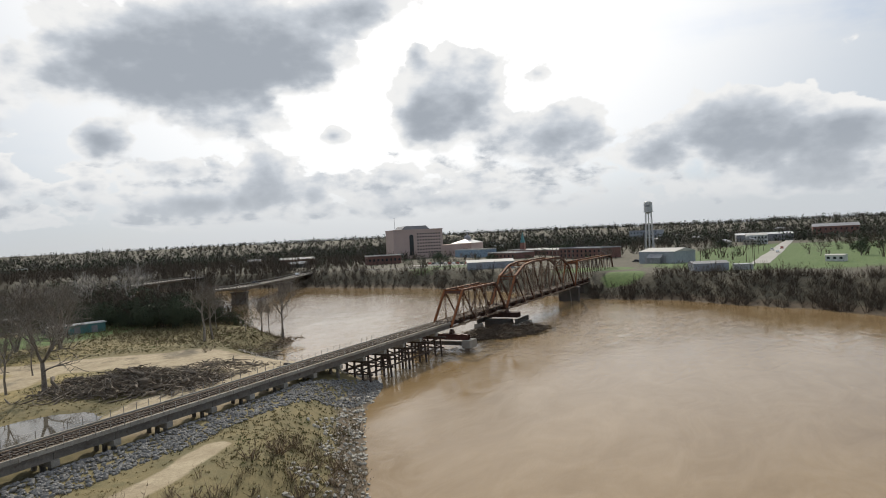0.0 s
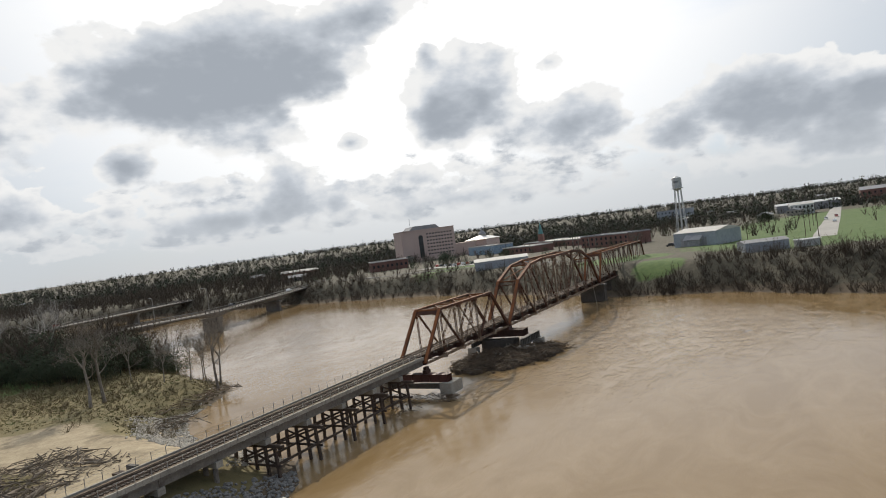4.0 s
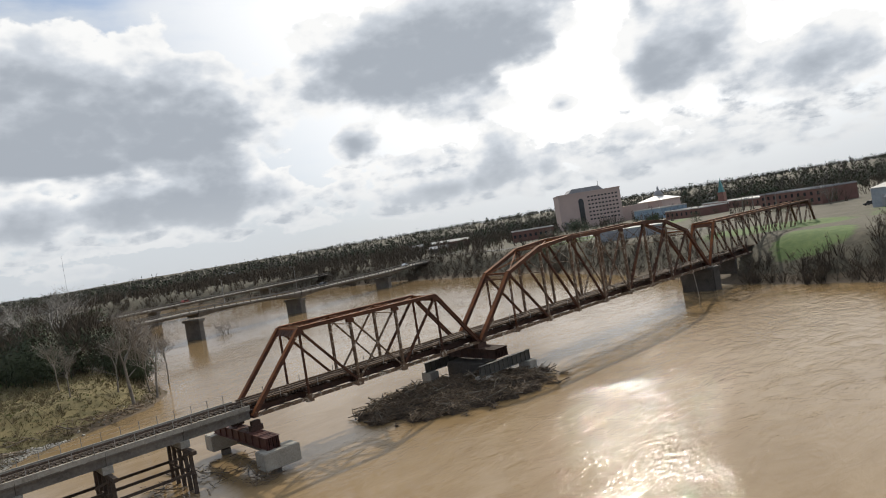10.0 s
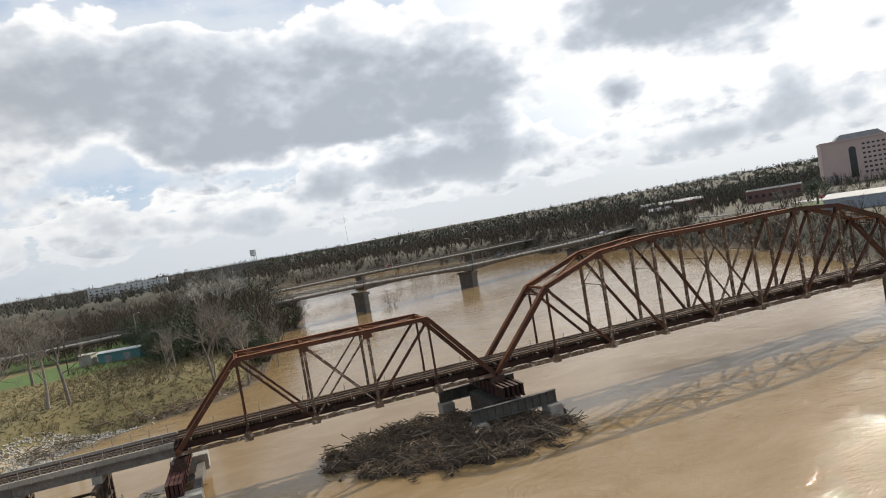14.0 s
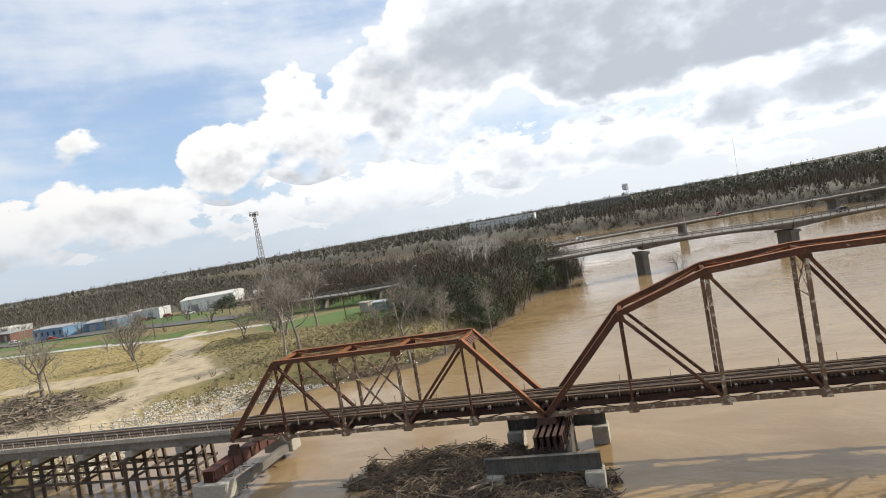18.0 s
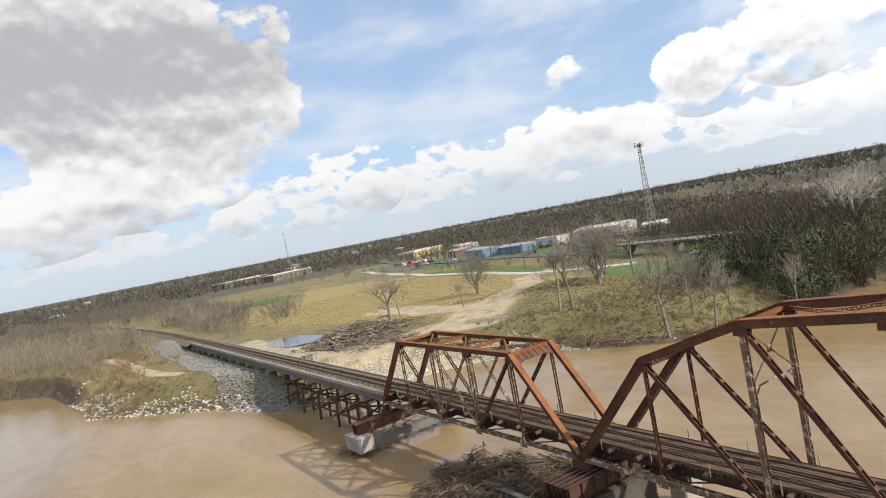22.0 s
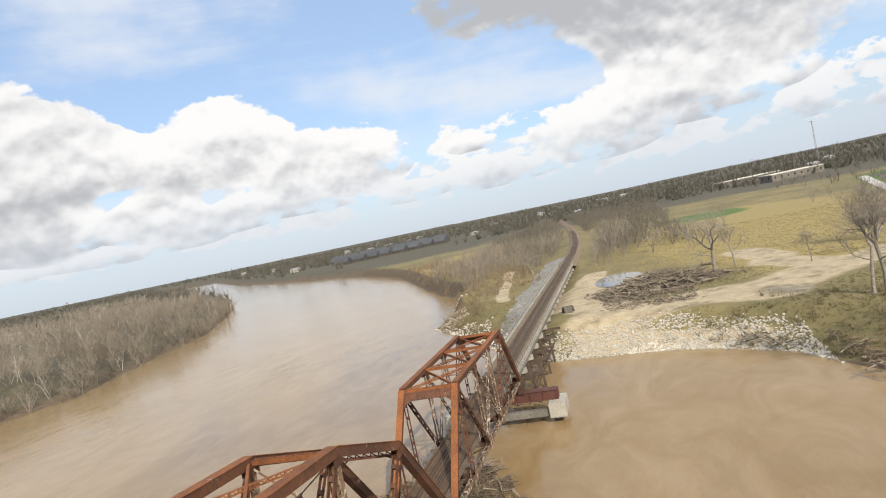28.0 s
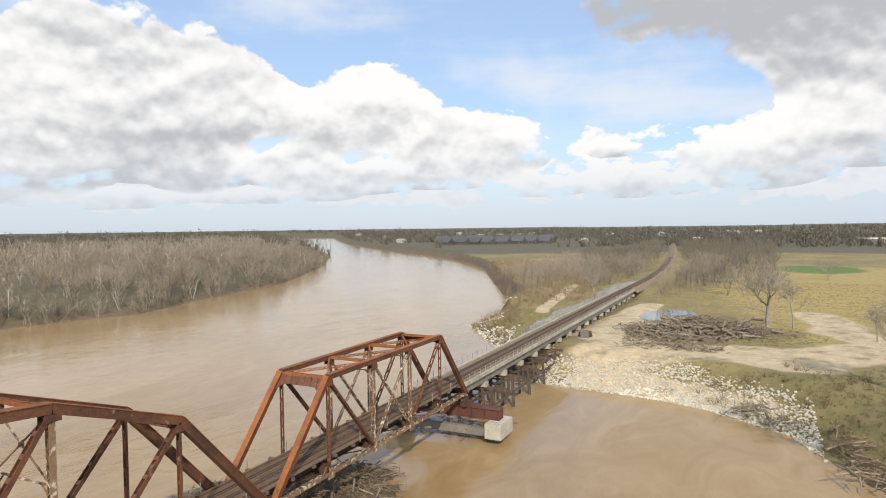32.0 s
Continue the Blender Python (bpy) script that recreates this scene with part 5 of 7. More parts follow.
GREEN_MID = [sliver_tree(s + 60, 400, 8.5, 9.5, 0.2, True, 0.22, True) for s in range(4)]
GREEN_FAR = [sliver_tree(s + 70, 26, 9.5, 12.0, 1.05, True, 0.02, True) for s in range(4)]
SHRUB = [vase_tree(s + 80, 9, 32, 2.4, 1.5, 0.035, 0.1) for s in range(5)]
TUFT = [vase_tree(s + 90, 11, 0, 0.6, 1.1, 0.06) for s in range(6)]


def build_woods():
    rd = right_side
    # river bend woods across the water
    scatter("riverside_woods", "leafless brown flood-plain woods along the water", "woods", TWIGS_BROWN, BARE_WIDE,
            uneven(region(2000, -330, 60, -330, -100, lambda x, y: rd(x, y) & (bank_distance(x, y, RIGHT_BANK) < 60), 0.25, 0.55, 0.2)), RNG)
    scatter("riverside_trees", "grey leafless crowns of the flood-plain woods", "woods", TWIGS, CROWN,
            uneven(region(2800, -330, 60, -330, -100, lambda x, y: rd(x, y) & (bank_distance(x, y, RIGHT_BANK) < 75), 0.45, 1.15, 1.0)), RNG)
    scatter("pale_trunks", "pale bare trunks at the wood's edge", "woods", BARK_PALE, [vase_tree(s + 300, 2 + s % 2, 26, 11, 0.7, 0.07, 0.3) for s in range(5)],
            region(150, -330, 60, -330, -100, lambda x, y: rd(x, y) & (bank_distance(x, y, RIGHT_BANK) < 70), 0.5, 0.95, 0.4), RNG)
    scatter("waterside_scrub", "brown scrub leaning over the water", "brush", SCRUB_SHADED, THICKET,
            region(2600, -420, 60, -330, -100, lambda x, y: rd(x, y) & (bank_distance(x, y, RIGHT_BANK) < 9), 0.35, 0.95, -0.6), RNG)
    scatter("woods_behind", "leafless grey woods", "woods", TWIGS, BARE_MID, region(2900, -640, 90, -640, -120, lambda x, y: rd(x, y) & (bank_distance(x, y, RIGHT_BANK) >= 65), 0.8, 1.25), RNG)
    # backlit town bank: its thickets get their shade from the darker twig colour
    scatter("town_bank_thicket", "dense bare thicket on the town bank", "woods", SCRUB_SHADED, THICKET,
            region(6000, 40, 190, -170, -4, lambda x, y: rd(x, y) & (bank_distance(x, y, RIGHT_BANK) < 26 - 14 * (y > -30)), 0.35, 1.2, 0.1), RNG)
    scatter("town_bank_thicket", "bare thicket below the town", "woods", SCRUB_SHADED, THICKET,
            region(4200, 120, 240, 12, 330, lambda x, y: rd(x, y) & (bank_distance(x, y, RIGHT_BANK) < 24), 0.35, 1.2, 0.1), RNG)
    # both sides of the line, upstream on the near bank
    scatter("lineside_woods", "bare thickets beside the railway embankment", "woods", TWIGS_GREY, CROWN,
            region(1900, -620, -128, -70, 70, lambda x, y: (np.abs(y - np.interp(x, [p[0] for p in RAIL_CURVE], [p[1] for p in RAIL_CURVE])) > 7) & (((y > 12) & (y < 40 + 0.02 * -x) & (x < -150)) | ((y < -6) & (y > -34) & (x < -185)) | ((x < -300) & (y < 40) & (y > -60))), 0.4, 0.8), RNG)
    scatter("riverside_brush", "dry brown brush above the cut bank", "brush", TWIGS_BROWN, SHRUB,
            region(3400, -300, -78, -110, -8, lambda x, y: ~rd(x, y) & (bank_distance(x, y, LEFT_BANK) < 30) & ((x < -112) | (y < -19)) & (wobble(x, y, 7.0) > -0.45), 0.5, 1.5, 0.3), RNG)
    scatter("embankment_woods", "bare scrub and small trees beside the line", "woods", TWIGS, BARE_NEAR,
            region(1500, -260, -104, -64, 46, lambda x, y: ~rd(x, y) & (((y < -9) & (x < -122) & (wobble(x, y, 11.0) > -0.35)) | ((y > 9) & (y < 22) & (x < -118) & (x < -104 - 2 * y))), 0.3, 0.85, 1.5), RNG)
    scatter("store_trees", "bare trees round the roadside stores", "woods", TWIGS_GREY, BARE_MID,
            region(1100, -560, -60, 124, 300, lambda x, y: (y > 205 + 0.12 * x * -1 - 40 + 25 * wobble(x, y, 17.0)) | (RNG.random(len(x)) < 0.10), 0.5, 0.95), RNG)
    scatter("east_bank_woods", "bare woods on the far upstream bank, shade painted into the twigs", "woods", SCRUB_SHADED, BARE_MID,
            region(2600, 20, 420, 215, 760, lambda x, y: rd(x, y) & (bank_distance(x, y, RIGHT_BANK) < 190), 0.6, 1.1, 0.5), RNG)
    scatter("upstream_thicket", "brown thicket along the upstream banks", "woods", SCRUB_SHADED, THICKET,
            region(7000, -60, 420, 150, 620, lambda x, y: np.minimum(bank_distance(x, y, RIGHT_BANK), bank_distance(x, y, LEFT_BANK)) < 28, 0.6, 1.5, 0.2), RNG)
    # woods round the road bridge, bare ones in the darker twigs with painted shade
    scatter("bridge_woods", "bare woods round the road bridge approach", "woods", SCRUB_SHADED, BARE_NEAR,
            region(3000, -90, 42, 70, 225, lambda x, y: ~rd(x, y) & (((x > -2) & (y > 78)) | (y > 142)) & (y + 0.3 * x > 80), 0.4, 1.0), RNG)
    scatter("bridge_trees", "tall bare trees on the bank by the road bridge", "woods", SCRUB_SHADED, CROWN,
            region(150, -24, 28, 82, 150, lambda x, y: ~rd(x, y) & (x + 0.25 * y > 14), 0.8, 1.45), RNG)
    scatter("evergreen_thicket", "dark evergreen thicket on the river bank", "woods", OAK_LEAF, GREEN_MID,
            uneven(region(620, -30, 28, 76, 150, lambda x, y: ~rd(x, y) & (x + 0.25 * y > 10), 0.4, 1.3)), RNG)
    scatter("north_woods", "bare grey woods beyond the road", "woods", TWIGS_GREY, BARE_MID,
            region(7000, -900, 60, 215, 760, lambda x, y: ~rd(x, y) & (y > 222 - 0.2 * x), 0.7, 1.15), RNG)
    scatter("north_evergreens", "dark evergreen trees among bare woods", "woods", OAK_HAZED, GREEN_FAR,
            region(1300, -900, 60, 225, 760, lambda x, y: ~rd(x, y) & (y > 240 - 0.16 * x), 0.6, 1.0), RNG)
    # town trees; the bare ones wear the darker colour for their backlit shade
    scatter("town_trees", "bare trees between the town buildings", "woods", SCRUB_SHADED, BARE_MID,
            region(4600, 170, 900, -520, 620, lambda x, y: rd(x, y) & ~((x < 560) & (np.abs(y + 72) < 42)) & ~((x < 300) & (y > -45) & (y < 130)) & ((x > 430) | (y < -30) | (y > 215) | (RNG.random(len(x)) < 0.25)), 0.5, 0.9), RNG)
    scatter("town_evergreens", "dark live oaks between the town buildings", "woods", OAK_HAZED, GREEN_FAR,
            region(2400, 230, 1000, -560, 720, lambda x, y: rd(x, y) & ~((x < 520) & (np.abs(y + 70) < 60)) & ((x > 440) | (y > 235) | (y < -30)), 0.45, 0.85), RNG)
    scatter("street_oaks", "small dark live oaks along the town streets", "woods", OAK_LEAF, GREEN_MID,
            region(150, 205, 580, -220, 240, lambda x, y: rd(x, y) & (np.abs(y) > 12) & (np.abs(y + 70 + 0.05 * (x - 184)) > 14), 0.35, 0.8), RNG)
    scatter("lawn_trees", "bare trees scattered over the town lawns", "woods", SCRUB_SHADED, BARE_MID,
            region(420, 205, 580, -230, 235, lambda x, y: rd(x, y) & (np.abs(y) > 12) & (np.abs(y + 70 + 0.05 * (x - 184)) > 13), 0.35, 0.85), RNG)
    # far country on all sides
    ang, rad = RNG.uniform(0, 2 * np.pi, 25000), 560 * (2700 / 560) ** RNG.uniform(0, 1, 25000)
    x, y = rad * np.cos(ang), rad * np.sin(ang)
    open_land = (np.hypot(x + 640, y + 235) < 130) | (np.hypot(x + 420, y - 230) < 120)
    ok = ~in_river(x, y) & ~open_land & (bank_distance(x, y, LEFT_BANK) > 8)
    sp = np.stack([x, y, ground_z(x, y), RNG.uniform(0.75, 1.1, len(x))], -1)[ok]
    sp[:, 3] *= (1 + 0.0001 * np.hypot(sp[:, 0], sp[:, 1])) * np.where(RNG.random(len(sp)) < 0.08, 1.5, 1.0)
    half = RNG.random(len(sp)) < np.where(sp[:, 0] > 0, 0.52, 0.90)
    scatter("far_woods", "far grey winter woods to the horizon", "woods", TWIGS_FAR, BARE_FAR, sp[half], RNG)
    scatter("far_evergreens", "far dark green woods to the horizon", "woods", OAK_HAZED, GREEN_FAR, sp[~half] * np.array([1, 1, 1, 0.8]), RNG)
    # grass tufts and brush near the camera's way
    scatter("bank_brush", "dry brush and weeds on the banks", "brush", BRUSH, SHRUB,
            region(6500, -100, 22, -38, 110, lambda x, y: ~rd(x, y) & (((y > 40) & (bank_distance(x, y, LEFT_BANK) < 17)) | ((y < -16) & (x < -62) & (bank_distance(x, y, LEFT_BANK) < 11)) | ((y > 28) & (x > -32))), 0.35, 0.9, 0.4), RNG)
    scatter("bank_grass", "olive grass tufts on the river bank", "grass", OLIVE, TUFT,
            region(30000, -90, 16, -42, 92, lambda x, y: ~rd(x, y) & ((x > -76) | (y < 0)) & (np.min([bank_distance(x, y, l) / w for l, w in SAND_PATHS], 0) > 0.95) & (np.abs(y) > 9), 0.5, 1.3, 1.5), RNG)
    scatter("grass_tufts", "dry grass tufts in the field", "grass", STRAW, TUFT,
            region(24000, -190, -72, -40, 150, lambda x, y: ~rd(x, y) & (np.min([bank_distance(x, y, l) / w for l, w in SAND_PATHS], 0) > 0.9) & (np.abs(y) > 8), 0.5, 1.15, 2.5), RNG)


build_woods()

plant(bare_tree(3, 11.0, 0.36, 0.95, 1, 0.03, 0.030, BARK, 4), [(-74.5, 38, 1.4, 0.4)], "trees in the meadow", "forked pale leafless tree beside the driftwood heap")
plant(bare_tree(5, 13.0, 0.22, 0.85, 3, 0.05, 0.022, BARK, 4), [(-83.5, 73.6, 1.15, 0.0), (-43, 84, 1.35, 1.9), (-50, 90, 1.3, 0.6)], "trees in the meadow", "broad many-stemmed leafless tree in dry grass")
plant(bare_tree(8, 13.5, 0.5, 0.5, 1, 0.10, 0.020, BARK, 4), [(-25.6, 53.4, 1.1, 0.0), (-22.4, 54.2, 1.2, 2.0), (-47, 88, 1.3, 1.0), (-38, 92, 1.3, 4.0), (-78, 43, 0.8, 3.0), (-66, 56, 0.55, 2.6)], "trees in the meadow", "tall dark leafless tree with a leaning trunk")
plant(bare_tree(11, 15.0, 0.34, 0.7, 1, 0.14, 0.020, BARK_PALE, 4), [(4.2, 121, 1.35, 2.5), (-3, 131, 1.2, 4.4)], "pale sycamores", "pale-barked leafless sycamore on the river bank")
plant(bare_tree(12, 16.0, 0.42, 0.42, 1, 0.10, 0.016, BARK, 4), [(2.2, 52.6, 1.2, 0.7), (7.8, 58.2, 0.95, 3.4)], "pale sycamores", "tall slender leafless sycamore at the water's edge")
plant(bare_tree(14, 10.5, 0.45, 0.4, 1, 0.05, 0.014, BARK, 4), [(14.5, 72, 1.1, 0.0), (8, 63, 1.0, 2.2), (-6.4, 58.5, 0.82, 4.0), (-6, 70, 0.95, 1.1), (1.8, 60.5, 1.05, 5.0)], "slim bank trees", "slim leafless tree standing at the water's edge")
plant(bare_tree(17, 12.0, 0.25, 0.8, 2, 0.05, 0.02, BARK, 3), [(-140, 28, 0.85, 0.0), (-137, -12, 0.75, 2.0), (-160, 42, 0.9, 1.0), (-52, 96, 1.0, 3.0), (-56, 84, 0.9, 4.0), (-118, 100, 0.8, 5.0), (-200, 60, 0.9, 2.0), (-210, 96, 0.8, 0.6), (-180, 104, 0.8, 4.6), (-230, 130, 0.9, 3.6), (270, 20, 1.0, 1.0), (330, -20, 1.0, 2.0), (240, -95, 0.9, 2.5), (420, -120, 1.0, 0.2), (60, 150, 0.8, 2.0), (225, 130, 0.9, 1.2)], "roadside trees", "rounded leafless tree with fine grey twigs")
plant(evergreen(21, 9.0, 11.0), [(228, 118, 1.1, 0.0), (262, 96, 0.7, 1.0), (300, -150, 1.0, 2.0), (330, -42, 0.9, 3.0), (-4, 104, 0.9, 1.0), (12, 98, 0.8, 2.0), (-120, 170, 0.9, 3.0), (235, -112, 0.8, 0.5)], "live oaks", "")


# ---- stones ----
def stone(seed):
    rng = random.Random(seed)
    bm = bmesh.new()
    bmesh.ops.create_icosphere(bm, subdivisions=1, radius=0.5)
    for v in bm.verts:
        v.co = Vector((v.co.x * 1.25, v.co.y * 0.95, v.co.z * 0.75)) * rng.uniform(0.72, 1.18)
    me = bpy.data.meshes.new("stone")
    bm.to_mesh(me)
    bm.free()
    return me


def stone_bank(name, label, spots, mat, parts, seed):
    """Riprap: the first stones are parts of their own, the rest one joined mesh."""
    rng = random.Random(seed)
    t = thing(name, label, "riprap")
    shapes = [stone(seed * 10 + k) for k in range(6)]
    for me in shapes:
        me.materials.append(mat)
    tv = []
    for me in shapes:
        me.calc_loop_triangles()
        tv.append(np.array([me.vertices[i].co[:] for tri in me.loop_triangles for i in tri.vertices], np.float32))
    for x, y, z, s in spots[:parts]:
        ob = new("stone", rng.choice(shapes))
        ob.parent = t
        ob.location, ob.scale = (x, y, z + s * 0.12), (s, s * rng.uniform(0.8, 1.2), s)
        ob.rotation_euler = (rng.uniform(-0.6, 0.6), rng.uniform(-0.6, 0.6), rng.uniform(0, 6.3))
    if len(spots) > parts:
        rest = np.asarray(spots[parts:]).copy()
        rest[:, 2] += rest[:, 3] * 0.12
        scatter("small_stones", label, "riprap", mat, tv, rest, RNG)


white = region(19000, -50, -8, 1, 46, lambda x, y: (bank_distance(x, y, LEFT_BANK) < 9.0 - 0.0045 * (y - 20) ** 2 + 1.6 * wobble(x, y, 4.0) + RNG.normal(0, 0.8, len(x))) & (y < 43), 0.16, 0.5, -0.3)
white = white[np.argsort(np.hypot(white[:, 0] + 26, white[:, 1] - 20))]
stone_bank("pale_riprap", "pale broken limestone riprap along the bank", white, RIPRAP, 300, 3)
grey = region(8500, -165, -34, -15, -2.4, lambda x, y: (y > -10.5 - 1.2 * wobble(x, y, 6.0)), 0.25, 0.68, 0.3)
grey = grey[np.argsort(np.abs(grey[:, 0] + 70))]
stone_bank("grey_riprap", "grey crushed stone slope beside the trestle", grey, RIPRAP_GREY, 300, 5)
south = region(4200, -114, -38, -42, -8, lambda x, y: bank_distance(x, y, LEFT_BANK) < 7.0 + 4 * wobble(x, y, 5.0), 0.2, 0.7, -0.2)
stone_bank("scattered_riprap", "pale stones scattered in mud and weeds", south, RIPRAP, 200, 7)
loose = region(170, -26, 8, 30, 62, lambda x, y: bank_distance(x, y, LEFT_BANK) < 5, 0.2, 0.6, -0.2)
stone_bank("loose_stones", "loose pale stones on the muddy bank", loose, RIPRAP, 170, 9)


# ---- driftwood ----
def drift_heap(name, label, spots, mat, logs, seed, sizes=(1.2, 4.0), thick=(0.03, 0.1)):
    """A heap of tangled branches, with the larger logs as parts. spots: function giving x, y, z."""
    rng = random.Random(seed)
    t = thing(name, label, "driftwood")
    g = Geo()
    for i in range(spots[1]):
        x, y, z = spots[0](rng)
        big = i < logs
        length = rng.uniform(*sizes) * (1.8 if big else 1.0)
        a, e = rng.uniform(0, 6.28), rng.gauss(0, 0.22)
        d = Vector((math.cos(a) * math.cos(e), math.sin(a) * math.cos(e), math.sin(e)))
        c = Vector((x, y, z))
        k = Vector((rng.gauss(0, 0.12), rng.gauss(0, 0.12), rng.gauss(0, 0.1))) * length
        r = rng.uniform(*thick) * (2.2 if big else 1)
        path, rad = [c - d * length / 2, c + k, c + d * length / 2], [r, r * 0.85, r * 0.35]
        if big:
            b = Geo().tube(path, rad, 7)
            b.tube([c + k, c + k + Vector((rng.gauss(0, 0.6), rng.gauss(0, 0.6), 0.7))], [r * 0.5, r * 0.2], 5)
            part("log", b, DRIFT, t)
        else:
            g.tube(path, rad, 4, cap=False)
    ob = part("brushwood", g, mat, t)
    tagged(ob, label, kind="stuff")


def heap_height(x, y):
    """Height of the flood debris over the water round the middle pier: a ragged tongue, highest beside the pier."""
    u, v = (x - 28.5) / 13.0, (y + 5.2 + 0.20 * (x - 28)) / 9.2
    k = 1 - u * u - v * v + 0.34 * math.sin(1.1 * x + 0.7 * y) * math.sin(0.9 * y - 0.5 * x) + 0.16 * math.sin(2.9 * x) * math.sin(2.3 * y + 1)
    if k <= 0:
        return -1.0
    return 0.25 + 1.55 * k ** 0.75 * (0.75 + 0.35 * math.sin(0.8 * x + 1.1) * math.cos(0.7 * y))


def pier_heap(rng):
    while True:
        x, y = rng.uniform(13, 44), rng.uniform(-19, 6)
        h = heap_height(x, y)
        if h > 0:
            return x, y, WATER_Z + h * rng.uniform(0.55, 1.12)


def meadow_heap(rng):
    while True:
        u, v = rng.gauss(0, 0.5), rng.gauss(0, 0.45)
        if abs(u) < 1 and abs(v) < 1:
            x, y = -67 - 7 * u - 9 * v, 25.5 + 14 * u - 5 * v
            return x, y, ground_height(x, y) + 0.15 + 3.6 * rng.random() ** 0.6 * (1 - abs(u)) * (1 - abs(v))


def small_heap(cx, cy, rx, ry, z0, h):
    def spot(rng):
        u, v = rng.uniform(-1, 1), rng.uniform(-1, 1)
        return cx + rx * u, cy + ry * v, z0 + h * rng.random() * (1 - 0.6 * max(abs(u), abs(v)))
    return spot


drift_heap("pier_driftwood", "dark tangled flood driftwood caught on the pier", (pier_heap, 4200), DRIFT_DARK, 70, 31, (0.7, 3.0), (0.025, 0.075))
mound = Geo()
nx, ny = 62, 50
rows = [[(13 + 31 * i / nx, -19 + 25 * j / ny) for i in range(nx + 1)] for j in range(ny + 1)]
mound.add([(x, y, WATER_Z + (heap_height(x, y) * 0.85 + 0.22 * math.sin(7.3 * x + 3 * y) * math.sin(5.1 * y) if heap_height(x, y) > 0 else -0.6)) for row in rows for x, y in row],
          [(j * (nx + 1) + i, j * (nx + 1) + i + 1, (j + 1) * (nx + 1) + i + 1, (j + 1) * (nx + 1) + i) for j in range(ny) for i in range(nx)])
tagged(part("debris_bar", mound, MATTED), "dark matted flood debris round the pier", "debris", kind="stuff")
drift_heap("meadow_driftwood", "heap of grey driftwood and broken logs on sand", (meadow_heap, 2100), DRIFT, 120, 33, (0.9, 4.2), (0.04, 0.17))
drift_heap("sand_driftwood", "low spread of grey branches and logs on sand", (small_heap(-53, 22, 9, 9, -1.1, 0.9), 520), DRIFT, 30, 39, (0.8, 3.4), (0.03, 0.11))
drift_heap("pier_drift_tangle", "small tangle of branches against the pier block", (small_heap(-2.2, -7.2, 1.6, 2.0, WATER_Z, 1.6), 90), DRIFT_DARK, 3, 35, (0.8, 2.2), (0.02, 0.05))
drift_heap("trestle_drift", "branches washed under the trestle", (small_heap(-5, 0, 6, 5, WATER_Z, 0.6), 120), DRIFT_DARK, 6, 36, (0.8, 2.6), (0.02, 0.06))
drift_heap("bank_drift", "pale dead branches lying at the waterline", (small_heap(-22, 37, 5, 4, -4.6, 0.7), 50), DRIFT, 8, 37, (1.2, 4.5), (0.03, 0.1))
drift_heap("bank_snags", "dark roots and snags on the eroded bank", (small_heap(-9, 47.5, 11, 3.0, -4.6, 1.3), 170), DRIFT_DARK, 14, 40, (0.8, 2.8), (0.03, 0.09))
drift_heap("meadow_scraps", "low scatter of sticks in the grass", (small_heap(-66, 70, 8, 5, -1.0, 0.4), 80), DRIFT, 4, 38, (0.6, 2.0), (0.02, 0.06))

# pond, and a stack of old timbers by the trestle
pond = Geo()
n = 26
pond.add([(-92 + 12.0 * math.cos(6.2832 * i / n) * (1 + 0.12 * math.sin(3.0 * i)), 17 + 7.5 * math.sin(6.2832 * i / n), -1.36) for i in range(n)], [tuple(range(n))])
tagged(part("pond", pond, POND), "shallow muddy puddle beside the embankment", "water", kind="structure")
stack = thing("timber_stack", "stack of old dark trestle timbers on the sand", "timber", at=(-51.5, 5.6, ground_height(-51.5, 5.6)))
for k in range(9):
    part("timber", Geo().box(0.35 * (k % 3) - 0.35, 0, 0.2 + 0.4 * (k // 3), 0.32, 2.6 - 0.2 * (k // 3), 0.34, 0.06 * (k % 2)), TIMBER, stack)
part("pile_cap", Geo().box(1.4, 0.2, 0.75, 0.5, 1.6, 1.5), CONCRETE_DARK, stack)


# ---- buildings ----
def windows(parent, face, along, up, rows, cols, w, h, mat=None):
    """Window panes set proud of a wall: face is the wall's lower corner, along and up its directions with their lengths."""
    along, up = Vector(along), Vector(up)
    out = along.cross(up).normalized() * 0.03
    for r in range(rows):
        for c in range(cols):
            p = Vector(face) + along * ((c + 0.5) / cols) + up * ((r + 0.5) / rows) + out
            a, u = along.normalized() * w / 2, up.normalized() * h / 2
            g = Geo().add([p - a - u, p + a - u, p + a + u, p - a + u] + [q - out * 2 for q in (p - a - u, p + a - u, p + a + u, p - a + u)], ((0, 1, 2, 3), (0, 4, 5, 1), (1, 5, 6, 2), (2, 6, 7, 3), (3, 7, 4, 0)))
            part("window", g, mat or DARK_GLASS, parent)


